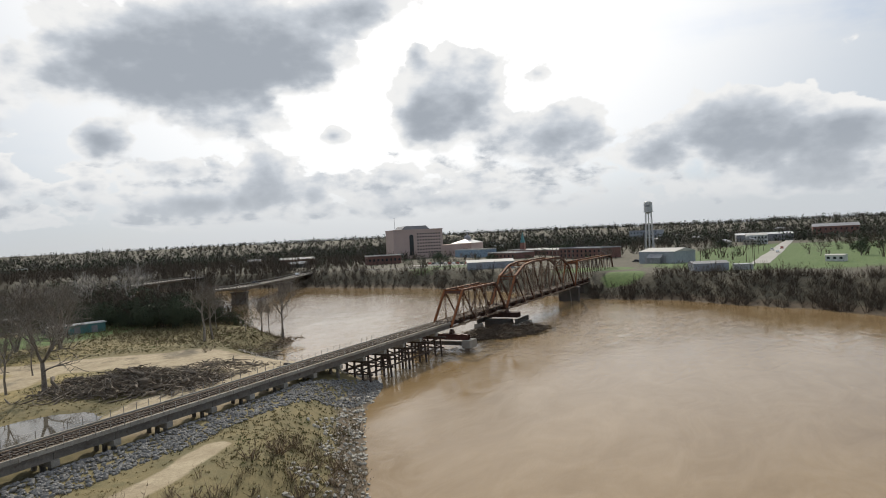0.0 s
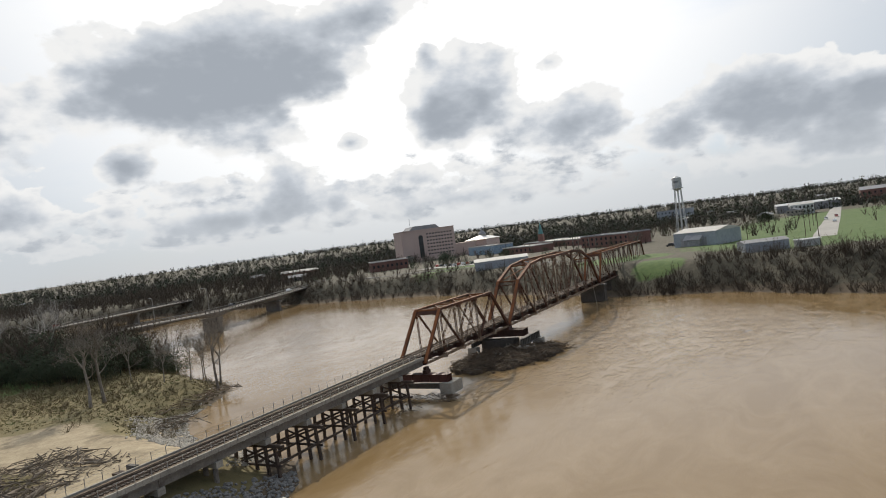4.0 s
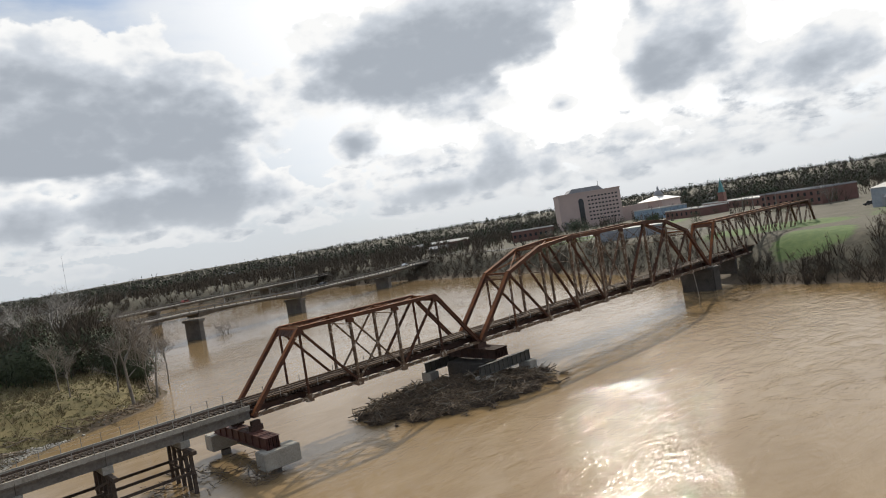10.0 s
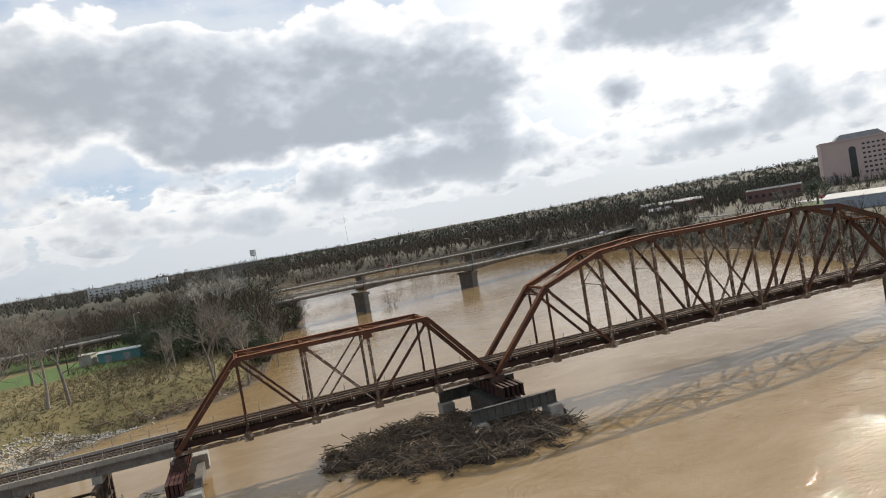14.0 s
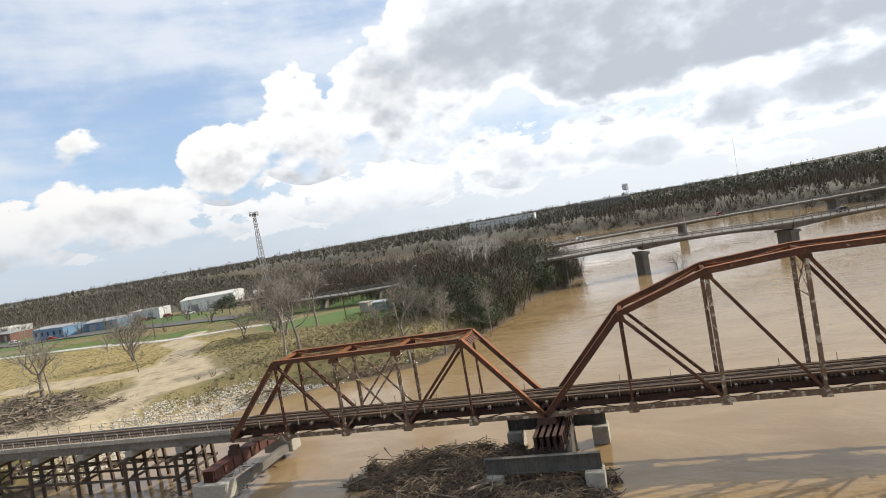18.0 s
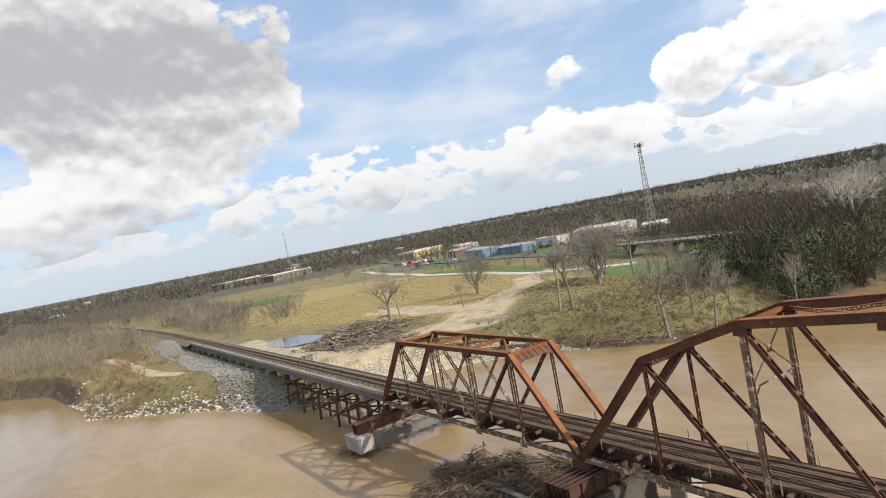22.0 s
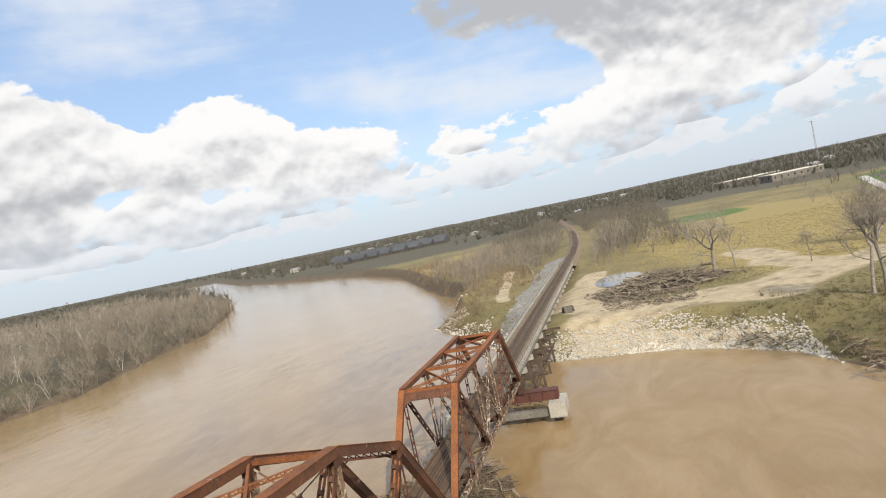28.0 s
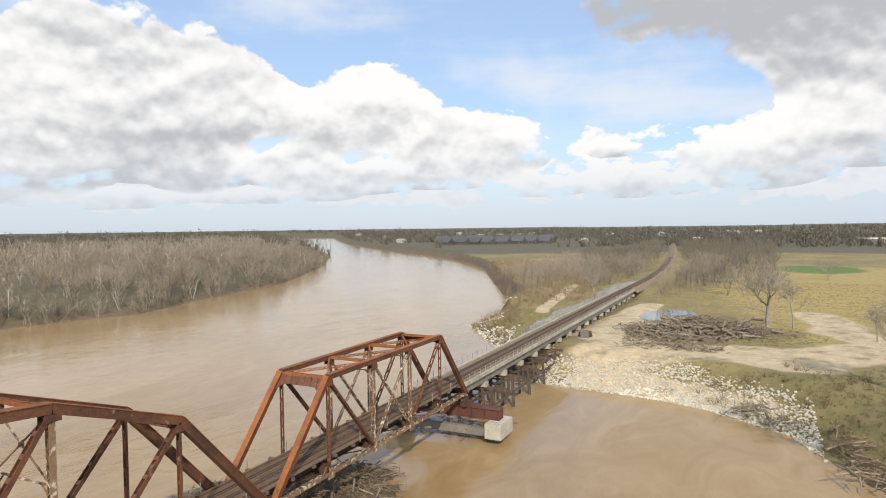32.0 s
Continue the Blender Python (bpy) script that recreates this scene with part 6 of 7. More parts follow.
def hall(name, label, a, b, depth, height, wall, roof, ridge=1.5, rows=0, cols=0, z=3.2, group="", door=True, eave=0.35, category="building"):
    """A building whose front runs from a to b, with its depth behind and a pitched or flat roof."""
    a, b = Vector((*a, 0)), Vector((*b, 0))
    ux = (b - a).normalized()
    uy = Vector((-ux.y, ux.x, 0))
    mid = (a + b) / 2
    if uy.dot(mid - Vector((40, -20, 0))) < 0:
        uy = -uy
    turn = math.atan2(ux.y, ux.x)
    length = (b - a).length
    t = thing(name, label, category, group)
    t.matrix_basis = Matrix.Translation((mid.x, mid.y, z)) @ Matrix.Rotation(turn, 4, "Z")
    s = 1 if Vector((-ux.y, ux.x, 0)).dot(uy) > 0 else -1
    cy = s * depth / 2
    part("wall", Geo().box(0, cy, height / 2 - 0.5, length, depth, height + 1.0), wall, t)
    if ridge > 0:
        e = eave
        hl, d0, d1 = length / 2 + e, -e * s, (depth + e) * s
        v = [(-hl, d0, height - 0.1), (hl, d0, height - 0.1), (hl, d1, height - 0.1), (-hl, d1, height - 0.1), (-hl, cy, height + ridge), (hl, cy, height + ridge)]
        g = Geo().add(v, [(0, 1, 5, 4), (2, 3, 4, 5), (0, 4, 3), (1, 2, 5), (0, 3, 2, 1)])
        part("roof", g, roof, t)
    else:
        g = Geo().box(0, cy, height + 0.1, length + 0.2, depth + 0.2, 0.2)
        for yy in (0, depth * s):
            g.box(0, yy, height + 0.4, length + 0.3, 0.3, 0.5)
        for xx in (-length / 2, length / 2):
            g.box(xx, cy, height + 0.4, 0.3, depth, 0.5)
        part("roof", g, roof, t)
    if rows:
        f = Vector((-s * length / 2, 0, 0.6))
        windows(t, f, (s * length, 0, 0), (0, 0, height - 1.0), rows, cols, min(1.5, length / cols * 0.5), min(1.9, (height - 1) / rows * 0.55))
        f2 = Vector((-s * length / 2, depth * s, 0.6))
        k = max(2, int(depth / (length / cols)))
        windows(t, f2, (0, -depth * s, 0), (0, 0, height - 1.0), rows, k, 1.3, min(1.9, (height - 1) / rows * 0.55))
    elif door:
        for k in (-0.25, 0.2):
            part("door", Geo().box(k * length, -0.03 * s, min(1.9, height * 0.38), min(3.6, length * 0.16), 0.1, min(3.8, height * 0.76)), ROOF_GREY, t)
    return t


def courthouse():
    t = thing("brick_office_block", "large pink-brown brick office block with arched bay", "building")
    a, b = Vector((383, 247, 0)), Vector((417, 212, 0))
    ux = (b - a).normalized()
    t.matrix_basis = Matrix.Translation((400, 229.5, 3.2)) @ Matrix.Rotation(math.atan2(ux.y, ux.x), 4, "Z")
    w = (b - a).length
    part("wall", Geo().box(0, 18, 13.6, w, 36, 28.2), BRICK_PINK, t)
    roof = Geo()
    x0, x1 = -w / 2 + 8, w / 2 - 12
    roof.add([(x0, 2, 27.7), (x0, 34, 27.7), (x0 + 4, 2, 31.4), (x0 + 4, 34, 31.4), (x1 - 4, 2, 31.4), (x1 - 4, 34, 31.4), (x1, 2, 27.7), (x1, 34, 27.7)], [(0, 1, 3, 2), (2, 3, 5, 4), (4, 5, 7, 6), (0, 2, 4, 6), (1, 7, 5, 3)])
    part("roof", roof, ROOF_GREY, t)
    part("parapet", Geo().box(0, -0.1, 27.6, w + 0.4, 0.5, 0.9).box(-w / 2, 18, 27.6, 0.5, 36, 0.9).box(w / 2, 18, 27.6, 0.5, 36, 0.9), BRICK_PINK, t)
    arch = Geo()
    pts = [(-9, 3), (-5, 3), (-5, 21)] + [(-7 + 2 * math.cos(q * math.pi / 8), 21 + 2 * math.sin(q * math.pi / 8)) for q in range(1, 8)] + [(-9, 21)]
    m = len(pts)
    arch.add([(x, -0.12, z) for x, z in pts] + [(x, 0.3, z) for x, z in pts], [tuple(range(m))] + [(i, m + i, m + (i + 1) % m, (i + 1) % m) for i in range(m)])
    part("arched_window", arch, DARK_GLASS, t, "tall dark arched window bay")
    windows(t, (-2, 0, 4), (w / 2, 0, 0), (0, 0, 21), 7, 9, 1.6, 1.2)
    windows(t, (w / 2, 0, 4), (0, 36, 0), (0, 0, 21), 7, 9, 1.8, 1.2)
    part("low_wing", Geo().box(w / 2 + 11, 22, 5.5, 22, 26, 12), BRICK_PINK, t)
    return t


courthouse()
hall("mural_building", "low building with a blue painted mural wall", (392, 187), (376, 156), 20, 6.5, BLUE_WALL, ROOF_TAN, 0)
hall("boat_shed", "long pale metal shed with a light roof", (186, 79), (198, 56), 13, 4.6, METAL_GREY, ROOF_TAN, 1.2, z=2.6)
hall("long_store", "long red brick store with a tan flat roof", (398, 138), (352, 78), 34, 4.5, BRICK_RED, ROOF_TAN, 0, 1, 14)
hall("old_store", "red brick shop with tan roof behind the bridge", (330, 128), (316, 100), 20, 4.5, BRICK_RED, ROOF_TAN, 0, 1, 7)
hall("brick_shop_row", "two-storey red brick shop row with dark windows", (305, 62), (283, 27), 18, 6.8, BRICK_RED, ROOF_GREY, 0, 2, 10)
hall("grey_warehouse", "pale blue-grey metal warehouse with a low gable", (211, -10), (201, -29), 18, 6.2, METAL_GREY, ROOF_TAN, 1.6)
hall("warehouse_porch", "dark gabled porch of the grey warehouse", (205.6, -15), (202.2, -22), 5, 3.2, ROOF_GREY, ROOF_GREY, 2.0, z=3.1)
hall("grey_shed", "low blue-grey metal shed on the bank", (143, -44), (148, -57), 9, 3.6, METAL_GREY, ROOF_GREY, 0.8, z=2.6)
hall("white_trailer", "white box trailer beside the shed", (148, -59), (150, -66), 3, 2.8, METAL_WHITE, METAL_WHITE, 0.2, z=2.6, door=False)
hall("white_house", "two-storey white timber house with porch", (470, -54), (472, -70), 12, 8.0, METAL_WHITE, ROOF_TAN, 1.8, 2, 6)
hall("market_shed", "long open shed with a bright metal roof", (560, -42), (566, -92), 20, 7.0, ROOF_GREY, METAL_WHITE, 1.6, door=False)
hall("red_school", "red brick school with gabled front", (640, -112), (640, -154), 20, 11.5, BRICK_RED, ROOF_GREY, 3.0, 2, 9)
hall("small_white_hut", "small white hut with dark openings", (193, -94), (190, -101), 4, 2.8, METAL_WHITE, ROOF_TAN, 0.4, 1, 3)
hall("grey_office", "distant grey flat-roofed office", (760, 100), (748, 62), 20, 15, METAL_GREY, ROOF_GREY, 0, 3, 8)
hall("brick_bank", "brick building beside the office block", (300, 190), (282, 210), 16, 6.5, BRICK_RED, ROOF_TAN, 0, 1, 8)
hall("riverside_house", "small house with pale roof near the far road", (272, 262), (262, 271), 9, 3.4, CONCRETE_DARK, ROOF_GREY, 1.6, 1, 4)
hall("brick_house", "low brick house under trees", (330, 300), (306, 318), 12, 5.5, BRICK_RED, ROOF_TAN, 1.6, 1, 6)
# across the field
hall("yellow_store", "yellow painted store with a flat roof", (-395, 232), (-420, 278), 16, 4.2, YELLOW_PAINT, ROOF_TAN, 0, 1, 8, z=0.0)
hall("blue_store", "bright blue painted low store", (-236, 176), (-212, 171), 12, 5.0, BLUE_PAINT, ROOF_GREY, 0.8, 1, 5, z=-0.4)
hall("blue_workshop", "blue workshop with grey roof", (-206, 177), (-188, 179), 12, 4.2, BLUE_PAINT, ROOF_GREY, 1.0, z=-0.4)
hall("white_store", "white flat-roofed roadside store", (-196, 196), (-180, 198), 10, 4.5, METAL_WHITE, ROOF_TAN, 0, z=-0.4)
hall("pale_warehouse", "pale warehouse with a large dark doorway", (-166, 197), (-142, 206), 22, 6.5, METAL_WHITE, ROOF_TAN, 1.0, z=-0.4)
hall("white_depot", "white depot with low gable roof", (-136, 214), (-126, 219), 10, 4.0, METAL_WHITE, ROOF_TAN, 1.0, z=-0.4)
hall("brown_store", "brown low roadside store", (-286, 196), (-268, 190), 12, 4.5, BRICK_RED, ROOF_GREY, 0.8, z=-0.4)
hall("white_roadside_store", "long white roadside store", (-340, 236), (-312, 224), 14, 5.0, METAL_WHITE, ROOF_TAN, 0, 1, 6, z=-0.3)
hall("park_shed", "teal and white park shed", (-27, 106), (-17, 103.5), 4, 3.0, TEAL_PAINT, METAL_WHITE, 0.3, z=-1.0)
hall("park_kiosk", "pale concrete kiosk in the park", (-31.5, 107), (-28.5, 106.2), 3.4, 3.3, CONCRETE, CONCRETE, 0.2, z=-1.0, door=False)
hall("far_white_store", "long low white building beyond the field", (-640, 130), (-660, 190), 20, 4, CONCRETE_DARK, ROOF_TAN, 0, 1, 10, z=0.5)
hall("far_grey_store", "low grey building beyond the field", (-520, 150), (-540, 196), 18, 5, CONCRETE_DARK, ROOF_TAN, 0, 1, 8, z=0.4)
hall("far_hospital", "long distant brown hospital block", (-20, 900), (52, 900), 30, 13, CONCRETE_DARK, ROOF_TAN, 0, 4, 16, z=4.0)
hall("white_hospital", "long distant pale hospital wing", (-150, 740), (-66, 745), 26, 12, METAL_WHITE, ROOF_TAN, 0, 3, 14, z=4.0)
rng = random.Random(51)
for k in range(48):
    row, i = k // 8, k % 8
    far = 1 + 0.055 * row
    cx, cy = (-585 - 9 * i) * far + rng.uniform(-4, 4), (-294 + 14.5 * i) * far + rng.uniform(-3, 3)
    hall("tract_house", "dark-roofed suburban house in a dense row", (cx, cy), (cx + 2, cy + 15), 13, 3.4, STONE_DARK, ROOF_DARK, 4.8, 1, 4, z=ground_height(cx, cy), group="suburban houses", eave=0.6)


def water_tower(name, label, x, y, z0, top, r, tank, mat):
    t = thing(name, label, "water tower", at=(x, y, z0))
    h = top - z0
    low = h - tank
    for k in range(4):
        a = math.pi / 4 + k * math.pi / 2
        part("leg", Geo().beam((r * 1.35 * math.cos(a), r * 1.35 * math.sin(a), 0), (r * 0.85 * math.cos(a), r * 0.85 * math.sin(a), low), 0.5, 0.5), mat, t)
        b = a + math.pi / 2
        for j in range(3):
            k0, k1 = j / 3, (j + 1) / 3
            f0, f1 = 1.35 - 0.5 * k0, 1.35 - 0.5 * k1
            g = Geo().beam((r * f0 * math.cos(a), r * f0 * math.sin(a), low * k0), (r * f1 * math.cos(b), r * f1 * math.sin(b), low * k1), 0.12, 0.12)
            g.beam((r * f1 * math.cos(a), r * f1 * math.sin(a), low * k1), (r * f1 * math.cos(b), r * f1 * math.sin(b), low * k1), 0.2, 0.2)
            part("brace", g, mat, t)
    part("riser", Geo().tube([(0, 0, 0), (0, 0, low)], [0.6, 0.6], 10), mat, t)
    part("tank", Geo().tube([(0, 0, low - 1.6), (0, 0, low), (0, 0, h - 1.3), (0, 0, h)], [r * 0.35, r, r, r * 0.12], 24), mat, t, smooth=False)
    part("balcony", Geo().tube([(0, 0, low - 0.1), (0, 0, low + 0.25)], [r * 1.2, r * 1.2], 24), mat, t)
    part("lettering_band", Geo().add([(-r * 1.02 * math.cos(q), -r * 1.02 * math.sin(q), zz) for zz in (low + tank * 0.45, low + tank * 0.6) for q in (-0.5, -0.25, 0, 0.25, 0.5)], [(i, i + 1, i + 6, i + 5) for i in range(4)]), ROOF_GREY, t, "dark unreadable lettering band")
    return t


water_tower("water_tower", "white cylindrical water tower on four legs", 405, 16, 3.2, 44.0, 3.4, 9.0, METAL_WHITE)
water_tower("far_water_tower", "small distant white water tower", 48, 1150, 3, 39, 6.0, 11, METAL_WHITE)


def church():
    t = thing("domed_courthouse", "pale domed courthouse with a lantern", "building", at=(474, 212, 3.2))
    part("wall", Geo().box(0, 0, 6, 30, 22, 12), BRICK_PINK, t)
    part("roof", Geo().add([(-16, -12, 12), (16, -12, 12), (16, 12, 12), (-16, 12, 12), (-6, 0, 16), (6, 0, 16)], [(0, 1, 5, 4), (2, 3, 4, 5), (0, 4, 3), (1, 2, 5)]), METAL_WHITE, t)
    part("drum", Geo().tube([(0, 0, 13), (0, 0, 16.5)], [4.2, 4.0], 16), CONCRETE, t)
    part("dome", Geo().tube([(0, 0, 16.5), (0, 0, 18.4), (0, 0, 19.8), (0, 0, 20.4)], [4.0, 3.3, 1.8, 0.9], 16), ROOF_GREY, t)
    part("lantern", Geo().tube([(0, 0, 20.2), (0, 0, 22.4), (0, 0, 24.2)], [0.9, 0.8, 0.05], 10), ROOF_GREY, t)


church()
steeple = thing("church_spire", "thin pale green church spire", "building", at=(395, 122, 3.2))
part("tower", Geo().box(0, 0, 5.5, 4, 4, 11), BRICK_RED, steeple)
part("spire", Geo().tube([(0, 0, 11), (0, 0, 20.5)], [2.3, 0.05], 8), TEAL_PAINT, steeple)


def lattice_mast(name, label, x, y, z0, height, w):
    t = thing(name, label, "mast", at=(x, y, z0))
    for k in range(3):
        a, b = k * 2.0944, (k + 1) * 2.0944
        wt = w * 0.3
        p, q = Vector((w * math.cos(a), w * math.sin(a), 0)), Vector((wt * math.cos(a), wt * math.sin(a), height))
        p2, q2 = Vector((w * math.cos(b), w * math.sin(b), 0)), Vector((wt * math.cos(b), wt * math.sin(b), height))
        g = Geo().beam(p, q, 0.2, 0.2)
        n = 16
        for j in range(n):
            g.beam(p.lerp(q, j / n), p2.lerp(q2, (j + 1) / n), 0.09, 0.09)
            g.beam(p2.lerp(q2, j / n), p.lerp(q, (j + 1) / n), 0.09, 0.09)
        part("lattice_face", g, STEEL_POST, t)
        for s in (-0.8, 0, 0.8):
            part("antenna", Geo().box(1.9 * math.cos(a) - s * math.sin(a), 1.9 * math.sin(a) + s * math.cos(a), height - 1.0, 0.3, 0.3, 2.2), METAL_WHITE, t)
    part("antenna_ring", Geo().tube([(0, 0, height - 1.2), (0, 0, height - 1.0)], [1.9, 1.9], 12), STEEL_POST, t)


lattice_mast("lattice_mast", "grey lattice mobile phone mast with antennas", -122.5, 205.8, -0.5, 43.0, 2.2)
lattice_mast("far_mast", "thin distant lattice mast", -816, 270, 0.5, 54, 1.6)
for nm, x, y, h in (("tall_radio_mast", 330, 1760, 108), ("far_radio_mast", 900, 560, 60)):
    m = thing(nm, "very thin distant guyed radio mast", "mast", at=(x, y, 3))
    part("mast_tube", Geo().beam((0, 0, 0), (0, 0, h), 0.45, 0.45), STEEL_POST, m)


# ---- roads and the road bridge ----
def road_strip(name, label, pts, width, mat, lift=0.06, kerb=False):
    xs, out = [], []
    for (ax, ay), (bx, by) in zip(pts, pts[1:]):
        n = max(1, int(math.hypot(bx - ax, by - ay) / 8))
        xs += [(ax + (bx - ax) * i / n, ay + (by - ay) * i / n) for i in range(n)]
    xs.append(pts[-1])
    g = Geo()
    v = []
    for i, (x, y) in enumerate(xs):
        p, q = xs[max(i - 1, 0)], xs[min(i + 1, len(xs) - 1)]
        d = Vector((q[0] - p[0], q[1] - p[1], 0)).normalized()
        o = Vector((-d.y, d.x, 0)) * width / 2
        z = max(ground_height(x, y), ground_height(x + o.x, y + o.y), ground_height(x - o.x, y - o.y)) + lift
        v += [(x + o.x, y + o.y, z), (x - o.x, y - o.y, z), (x + o.x, y + o.y, z - 0.4), (x - o.x, y - o.y, z - 0.4)]
    f = []
    for i in range(len(xs) - 1):
        a = 4 * i
        f += [(a, a + 1, a + 5, a + 4), (a, a + 4, a + 6, a + 2), (a + 1, a + 3, a + 7, a + 5)]
    g.add(v, f)
    return tagged(part(name, g, mat), label, "road", kind="structure")


road_strip("road", "straight pale town street running inland", [(184, -68), (370, -78), (850, -102)], 8.0, ROAD_PALE)
road_strip("road", "pale park road along the field", [(-345, 159), (-185, 118), (-144, 116), (-85, 110), (-60, 118)], 4.5, ROAD_PALE)
road_strip("road", "grey roadside car park", [(-330, 172), (-255, 160)], 26, ASPHALT)
road_strip("road", "asphalt highway past the stores", [(-480, 240), (-300, 178), (-150, 160), (-100, 150)], 11, ASPHALT, 0.4)
road_strip("road", "town street along the river bank", [(196, 40), (215, 92), (222, 140), (216, 190)], 7, ASPHALT)
road_strip("road", "pale car park behind the bank", [(250, 96), (258, 150)], 22, ROAD_PALE)


def road_bridge(name, label, line, width, haunch, piers, mat):
    t = thing(name, label, "road bridge")
    for (a, b) in zip(line, line[1:]):
        a, b = Vector(a), Vector(b)
        d = b - a
        n = 8
        o = Vector((-d.y, d.x, 0)).normalized() * width / 2
        v, f = [], []
        for i in range(n + 1):
            p, drop = a + d * (i / n), Vector((0, 0, 0.9 + haunch * abs(2 * i / n - 1) ** 2))
            v += [p + o, p - o, p - o - Vector((0, 0, 0.5)), p - o * 0.8 - drop, p + o * 0.8 - drop, p + o - Vector((0, 0, 0.5))]
        for i in range(n):
            f += [(6 * i + k, 6 * i + (k + 1) % 6, 6 * i + 6 + (k + 1) % 6, 6 * i + 6 + k) for k in range(6)]
        g = Geo().add(v, f + [(5, 4, 3, 2, 1, 0), tuple(6 * n + k for k in range(6))])
        part("span", g, mat, t)
        for s in (-1, 1):
            r = Geo().beam(a + o * s * 0.98 + Vector((0, 0, 0.9)), b + o * s * 0.98 + Vector((0, 0, 0.9)), 0.3, 0.3)
            m = max(2, int(d.length / 3))
            for j in range(m):
                c = a + d * (j / m) + o * s * 0.98
                r.box(c.x, c.y, c.z + 0.4, 0.25, 0.25, 0.9)
            part("parapet", r, mat, t)
    for x, y, z, w, dd in piers:
        d = Vector(line[-1]) - Vector(line[0])
        a = math.atan2(d.y, d.x)
        part("pier", Geo().box(x, y, (z + WATER_Z) / 2 - 1, dd, w, z - WATER_Z + 1, a).box(x, y, z - 0.4, dd + 0.8, w + 1.2, 0.8, a), CONCRETE_DARK, t)
    return t


road_bridge("road_bridge", "haunched concrete road bridge across the river", [(49, 148, 4.0), (94, 160, 2.6), (157, 186, 2.2), (206, 206, 2.8), (240, 220, 3.3)], 8.0, 1.2,
            [(49, 148, 1.2, 7.0, 1.8), (94, 160, 0.2, 7.5, 2.6), (157, 186, -0.4, 7.5, 2.6)], CONCRETE_DARK)
road_bridge("approach_bridge", "low dark concrete approach of the road bridge", [(-84, 141, 3.0), (-46, 135, 3.3), (0, 138, 3.8), (49, 148, 4.0)], 7.6, 0.1,
            [(-80 + 21 * k, 140.5 - 0.13 * 21 * k + 0.0018 * (21 * k) ** 2, 2.2, 6.0, 0.8) for k in range(6)], CONCRETE_DARK)
road_bridge("second_road_bridge", "flat girder road bridge behind the first", [(-160, 205, 1.0), (-60, 222, 1.8), (12, 240, 2.2), (70, 258, 2.2), (140, 280, 2.0), (220, 300, 2.4)], 9.0, 0.4,
            [(12, 240, 1.0, 8, 1.6), (70, 258, 1.0, 8, 1.6), (140, 280, 0.8, 8, 1.6)], CONCRETE_DARK)


far_home = hall("far_house", "small pale house among far trees", (-760, -160), (-748, -160), 9, 3.2, CONCRETE, ROOF_GREY, 1.8, 1, 4, z=ground_height(-754, -156), group="far houses", category="house")
home_rng = random.Random(77)
for k in range(44):
    a, r = (home_rng.uniform(2.6, 3.75), home_rng.uniform(700, 1500)) if k < 30 else (home_rng.uniform(-0.35, 1.2), home_rng.uniform(430, 900))
    hx, hy = r * math.cos(a), r * math.sin(a)
    if not in_river(np.array([hx]), np.array([hy]))[0]:
        copy_thing(far_home, Matrix.Translation((hx, hy, ground_height(hx, hy) + 1.0)) @ Matrix.Rotation(home_rng.uniform(0, 3.1), 4, "Z"))


# ---- cars, poles ----
def car(paint, label, tall=False):
    t = thing("car", label, "car")
    h = 0.55 if tall else 0.4
    g = Geo()
    prof = [(-2.25, 0.35), (2.25, 0.35), (2.3, 0.75), (1.2, 0.92), (0.55, 1.42 + h * 0.4), (-1.5, 1.45 + h * 0.4), (-2.2, 0.95)]
    m = len(prof)
    g.add([(x, y, z) for y in (-0.88, 0.88) for x, z in prof], [tuple(reversed(range(m))), tuple(range(m, 2 * m))] + [(i, (i + 1) % m, m + (i + 1) % m, m + i) for i in range(m)])
    part("body", g, paint, t)
    for s in (-1, 1):
        part("window", Geo().add([(-1.4, s * 0.9, 1.0), (0.95, s * 0.9, 1.0), (0.5, s * 0.9, 1.4 + h * 0.3), (-1.35, s * 0.9, 1.4 + h * 0.3)], [(0, 1, 2, 3)]), DARK_GLASS, t)
        for x in (-1.4, 1.4):
            part("wheel", Geo().tube([(x, s * 0.7, 0.34), (x, s * 0.92, 0.34)], [0.34, 0.34], 12), TYRE, t)
    part("windscreen", Geo().add([(1.22, -0.8, 0.95), (1.22, 0.8, 0.95), (0.6, 0.75, 1.4 + h * 0.3), (0.6, -0.75, 1.4 + h * 0.3)], [(0, 1, 2, 3)]), DARK_GLASS, t)
    return t


CARS = [car(CAR_WHITE, "white car parked on asphalt"), car(CAR_DARK, "dark car parked on asphalt", True), car(CAR_RED, "dark red car parked outside")]
spots = [(251 + 0.6 * k, 104 + 3.4 * k, 0.3) for k in range(12)] + [(225, -6, 1.2), (226, -11, 1.3), (330, -73, 3.1), (352, -79, 3.1), (300, -76, 0.0)]
spots += [(-262 - 6 * k, 158 + 1.6 * k + 7 * (k % 3), 0.5 * k) for k in range(12)] + [(-182, 189, 0.4), (-178, 190, 0.5), (-170, 192, 0.4), (-156, 190, 0.8), (-214, 166, 0.2), (-244, 172, 0.2), (-26, 116, 0.4), (-300, 186, 2.7), (-225, 164, 2.8)]
used = set()
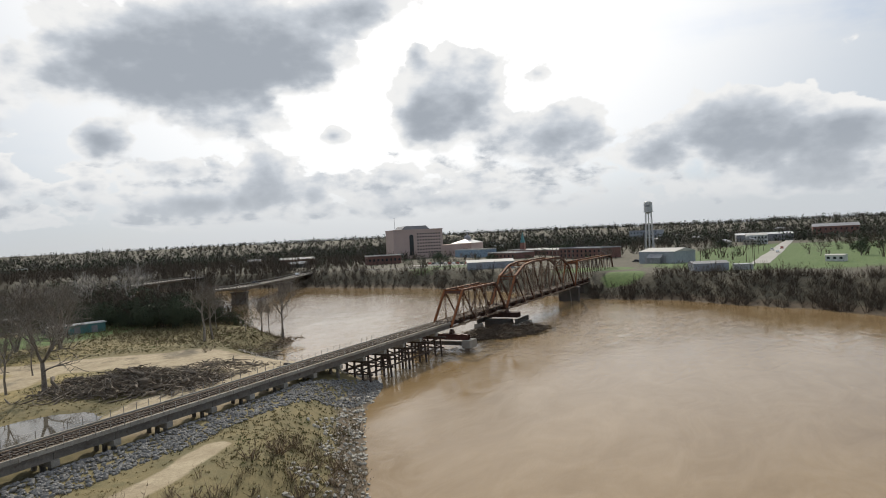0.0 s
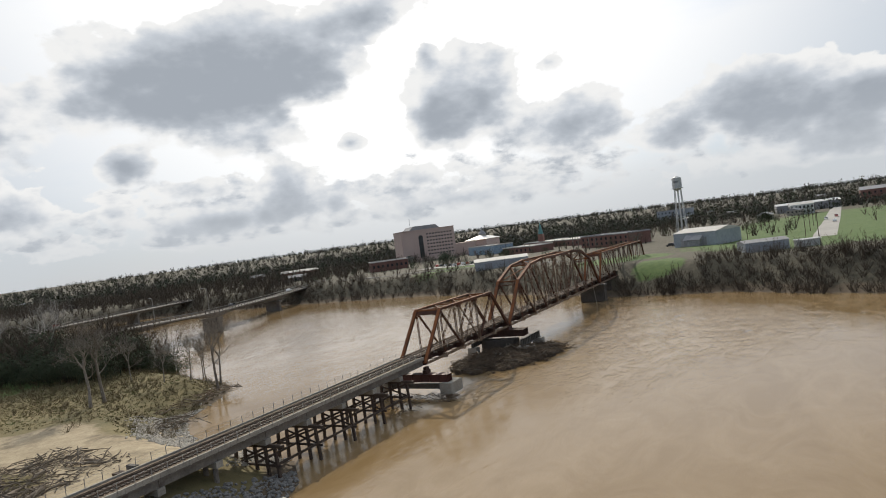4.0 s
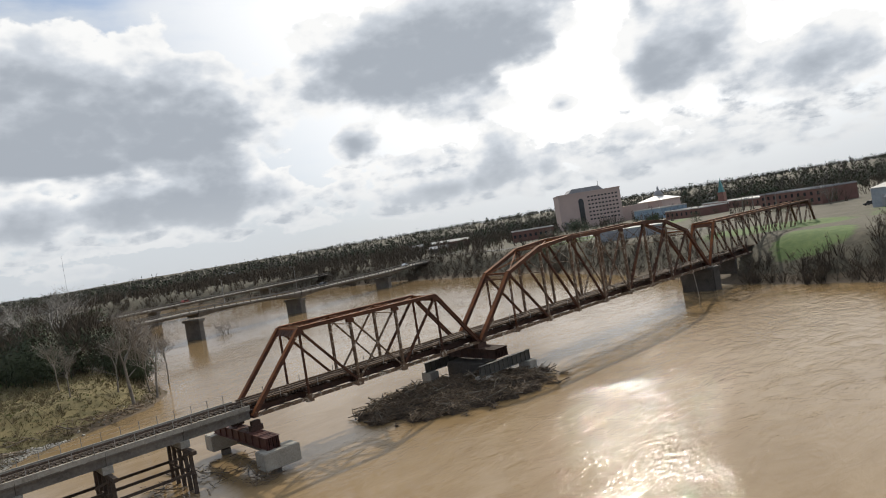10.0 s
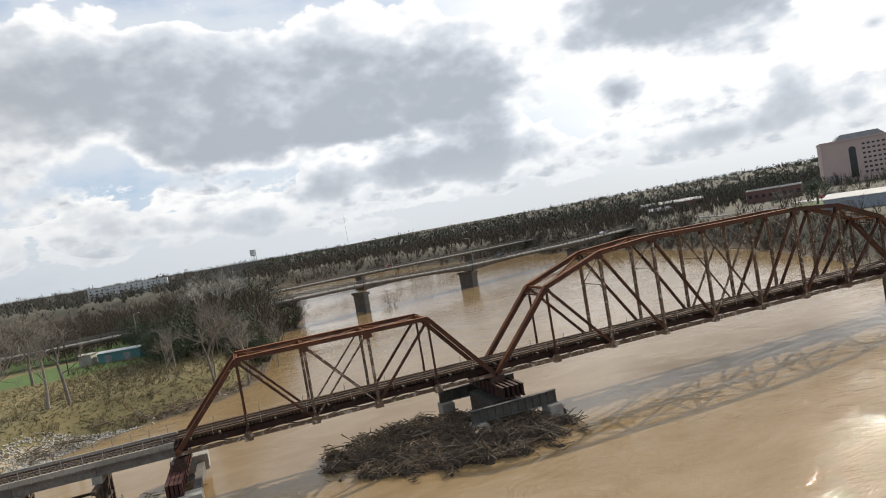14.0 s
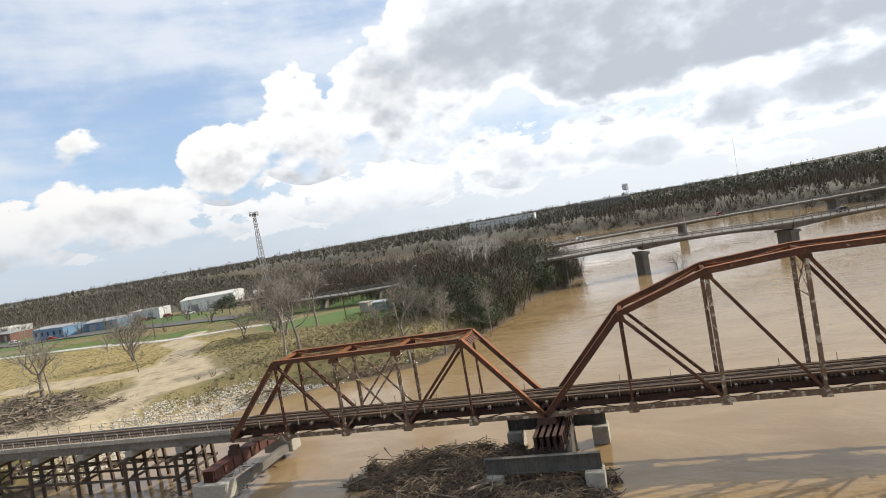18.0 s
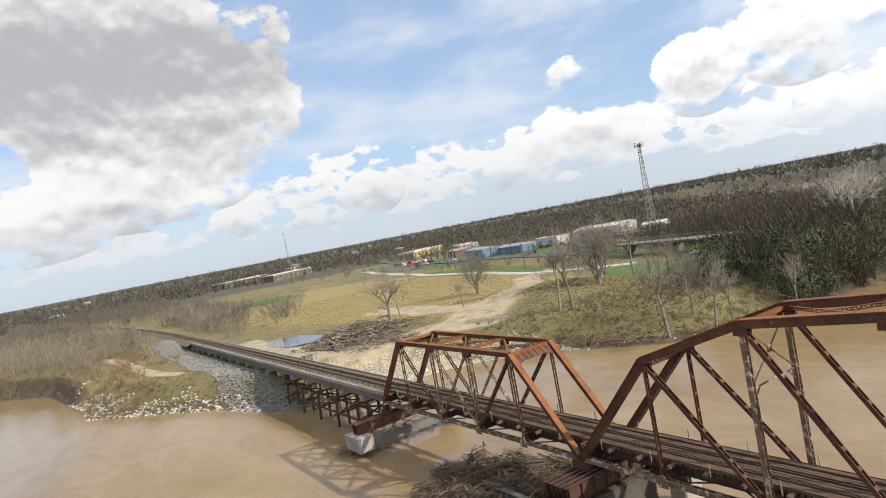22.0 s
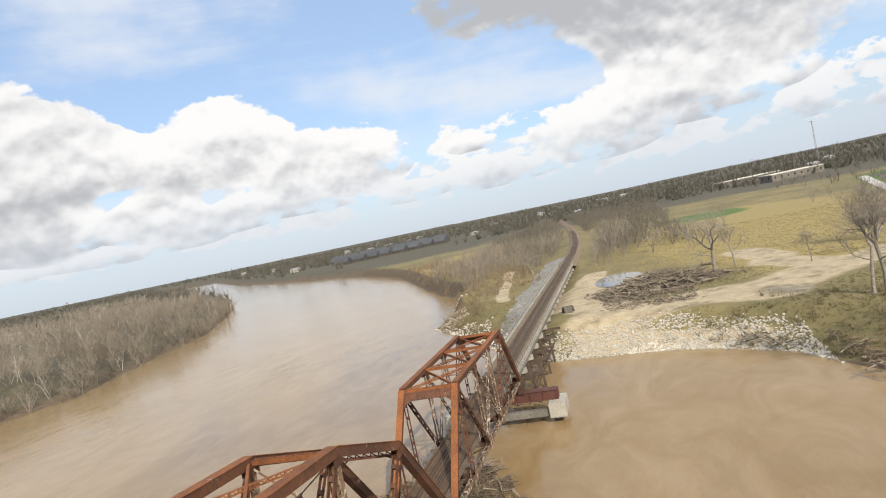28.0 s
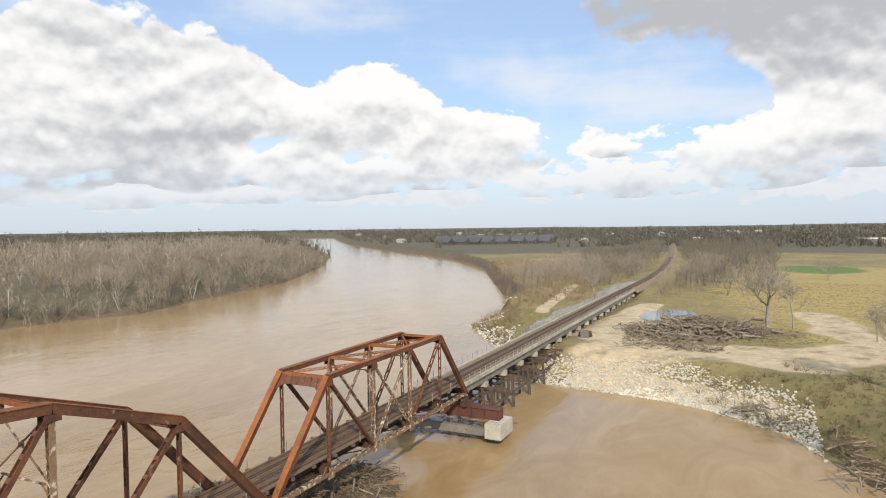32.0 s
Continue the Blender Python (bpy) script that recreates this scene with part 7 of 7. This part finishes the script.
for i, (x, y, a) in enumerate(spots):
    src = CARS[(i * 7 + i // 3) % 3]
    m = Matrix.Translation((x, y, ground_height(x, y) + (0.5 if y > 140 and x < 0 else 0.1))) @ Matrix.Rotation(a, 4, "Z")
    if src.name in used:
        copy_thing(src, m)
    else:
        src.matrix_basis = m
        used.add(src.name)
    tagged(src, group="parked cars")


def pole(h, lamp):
    t = thing("street_lamp" if lamp else "utility_pole", "grey street lamp on a tall pole" if lamp else "brown timber utility pole with crossarm", "lamp post" if lamp else "pole")
    part("post", Geo().tube([(0, 0, -0.3), (0, 0, h)], [0.14, 0.09], 8), STEEL_POST if lamp else TIMBER, t)
    if lamp:
        part("arm", Geo().beam((0, 0, h), (1.6, 0, h + 0.3), 0.1, 0.1), STEEL_POST, t)
        part("lamp_head", Geo().box(1.8, 0, h + 0.3, 0.7, 0.3, 0.16), METAL_WHITE, t)
    else:
        part("crossarm", Geo().box(0, 0, h - 0.7, 0.12, 2.4, 0.14), TIMBER, t)
        for y in (-1, 0.3, 1):
            part("insulator", Geo().tube([(0, y, h - 0.6), (0, y, h - 0.4)], [0.06, 0.04], 6), METAL_WHITE, t)
    return t


for lamp, h, at in ((True, 10.0, ((-94, 208), (-70, 128), (64, 156), (100, 168), (-150, 152), (-210, 150), (-270, 176), (-320, 190), (-20, 126))),
                    (False, 10.5, ((-32, 98), (-12, 112), (196, -62), (232, -64), (280, -66), (222, -30), (214, -40), (330, -68), (172, -66), (-118, 122), (-176, 128), (-250, 140), (250, 90)))):
    src = pole(h, lamp)
    for i, (x, y) in enumerate(at):
        m = Matrix.Translation((x, y, ground_height(x, y) if (x, y) not in ((64, 156), (100, 168)) else 2.6)) @ Matrix.Rotation(0.7 * i, 4, "Z")
        if i == 0:
            src.matrix_basis = m
        else:
            copy_thing(src, m)
        tagged(src, group="street lamps" if lamp else "utility poles")


# ---- palms in the town, cars on the road bridges ----
def palm(height):
    t = thing("palm_tree", "tall slim palm with a drooping green crown", "tree", "town palms")
    part("trunk", Geo().tube([(0, 0, -0.5), (0.15, 0, height * 0.5), (0.1, 0.1, height)], [0.32, 0.24, 0.2], 8), BARK, t, smooth=True)
    for k in range(14):
        a, lift = 6.2832 * k / 14, 0.9 - 0.5 * (k % 3)
        d, side = Vector((math.cos(a), math.sin(a), 0)), Vector((-math.sin(a), math.cos(a), 0))
        base = Vector((0.1, 0.1, height))
        mid, tip = base + d * 1.3 + Vector((0, 0, lift)), base + d * 2.5 + Vector((0, 0, lift - 1.3))
        g = Geo().add([base + side * 0.08, base - side * 0.08, mid - side * 0.42, mid + side * 0.42, tip], [(0, 1, 2, 3), (3, 2, 4)])
        g.add([base, mid + Vector((0, 0, 0.1)), mid + Vector((0, 0, -0.2)), tip], [(0, 1, 3), (0, 3, 2)])
        part("frond", g, OAK_LEAF, t)
    return t


town_palm = palm(9.5)
for i, (x, y) in enumerate(((270, 56), (278, 49), (285, 47), (286, 58))):
    m = Matrix.Translation((x, y, ground_height(x, y))) @ Matrix.Rotation(1.3 * i, 4, "Z")
    if i:
        copy_thing(town_palm, m)
    else:
        town_palm.matrix_basis = m
for i, (x, y, z, a) in enumerate(((24, 243.5, 2.3, 0.3), (88, 263.5, 2.25, 0.3), (112, 166.5, 2.6, 0.4), (178, 193.5, 2.55, 0.4))):
    copy_thing(CARS[(i * 2) % 3], Matrix.Translation((x, y, z)) @ Matrix.Rotation(a, 4, "Z"))
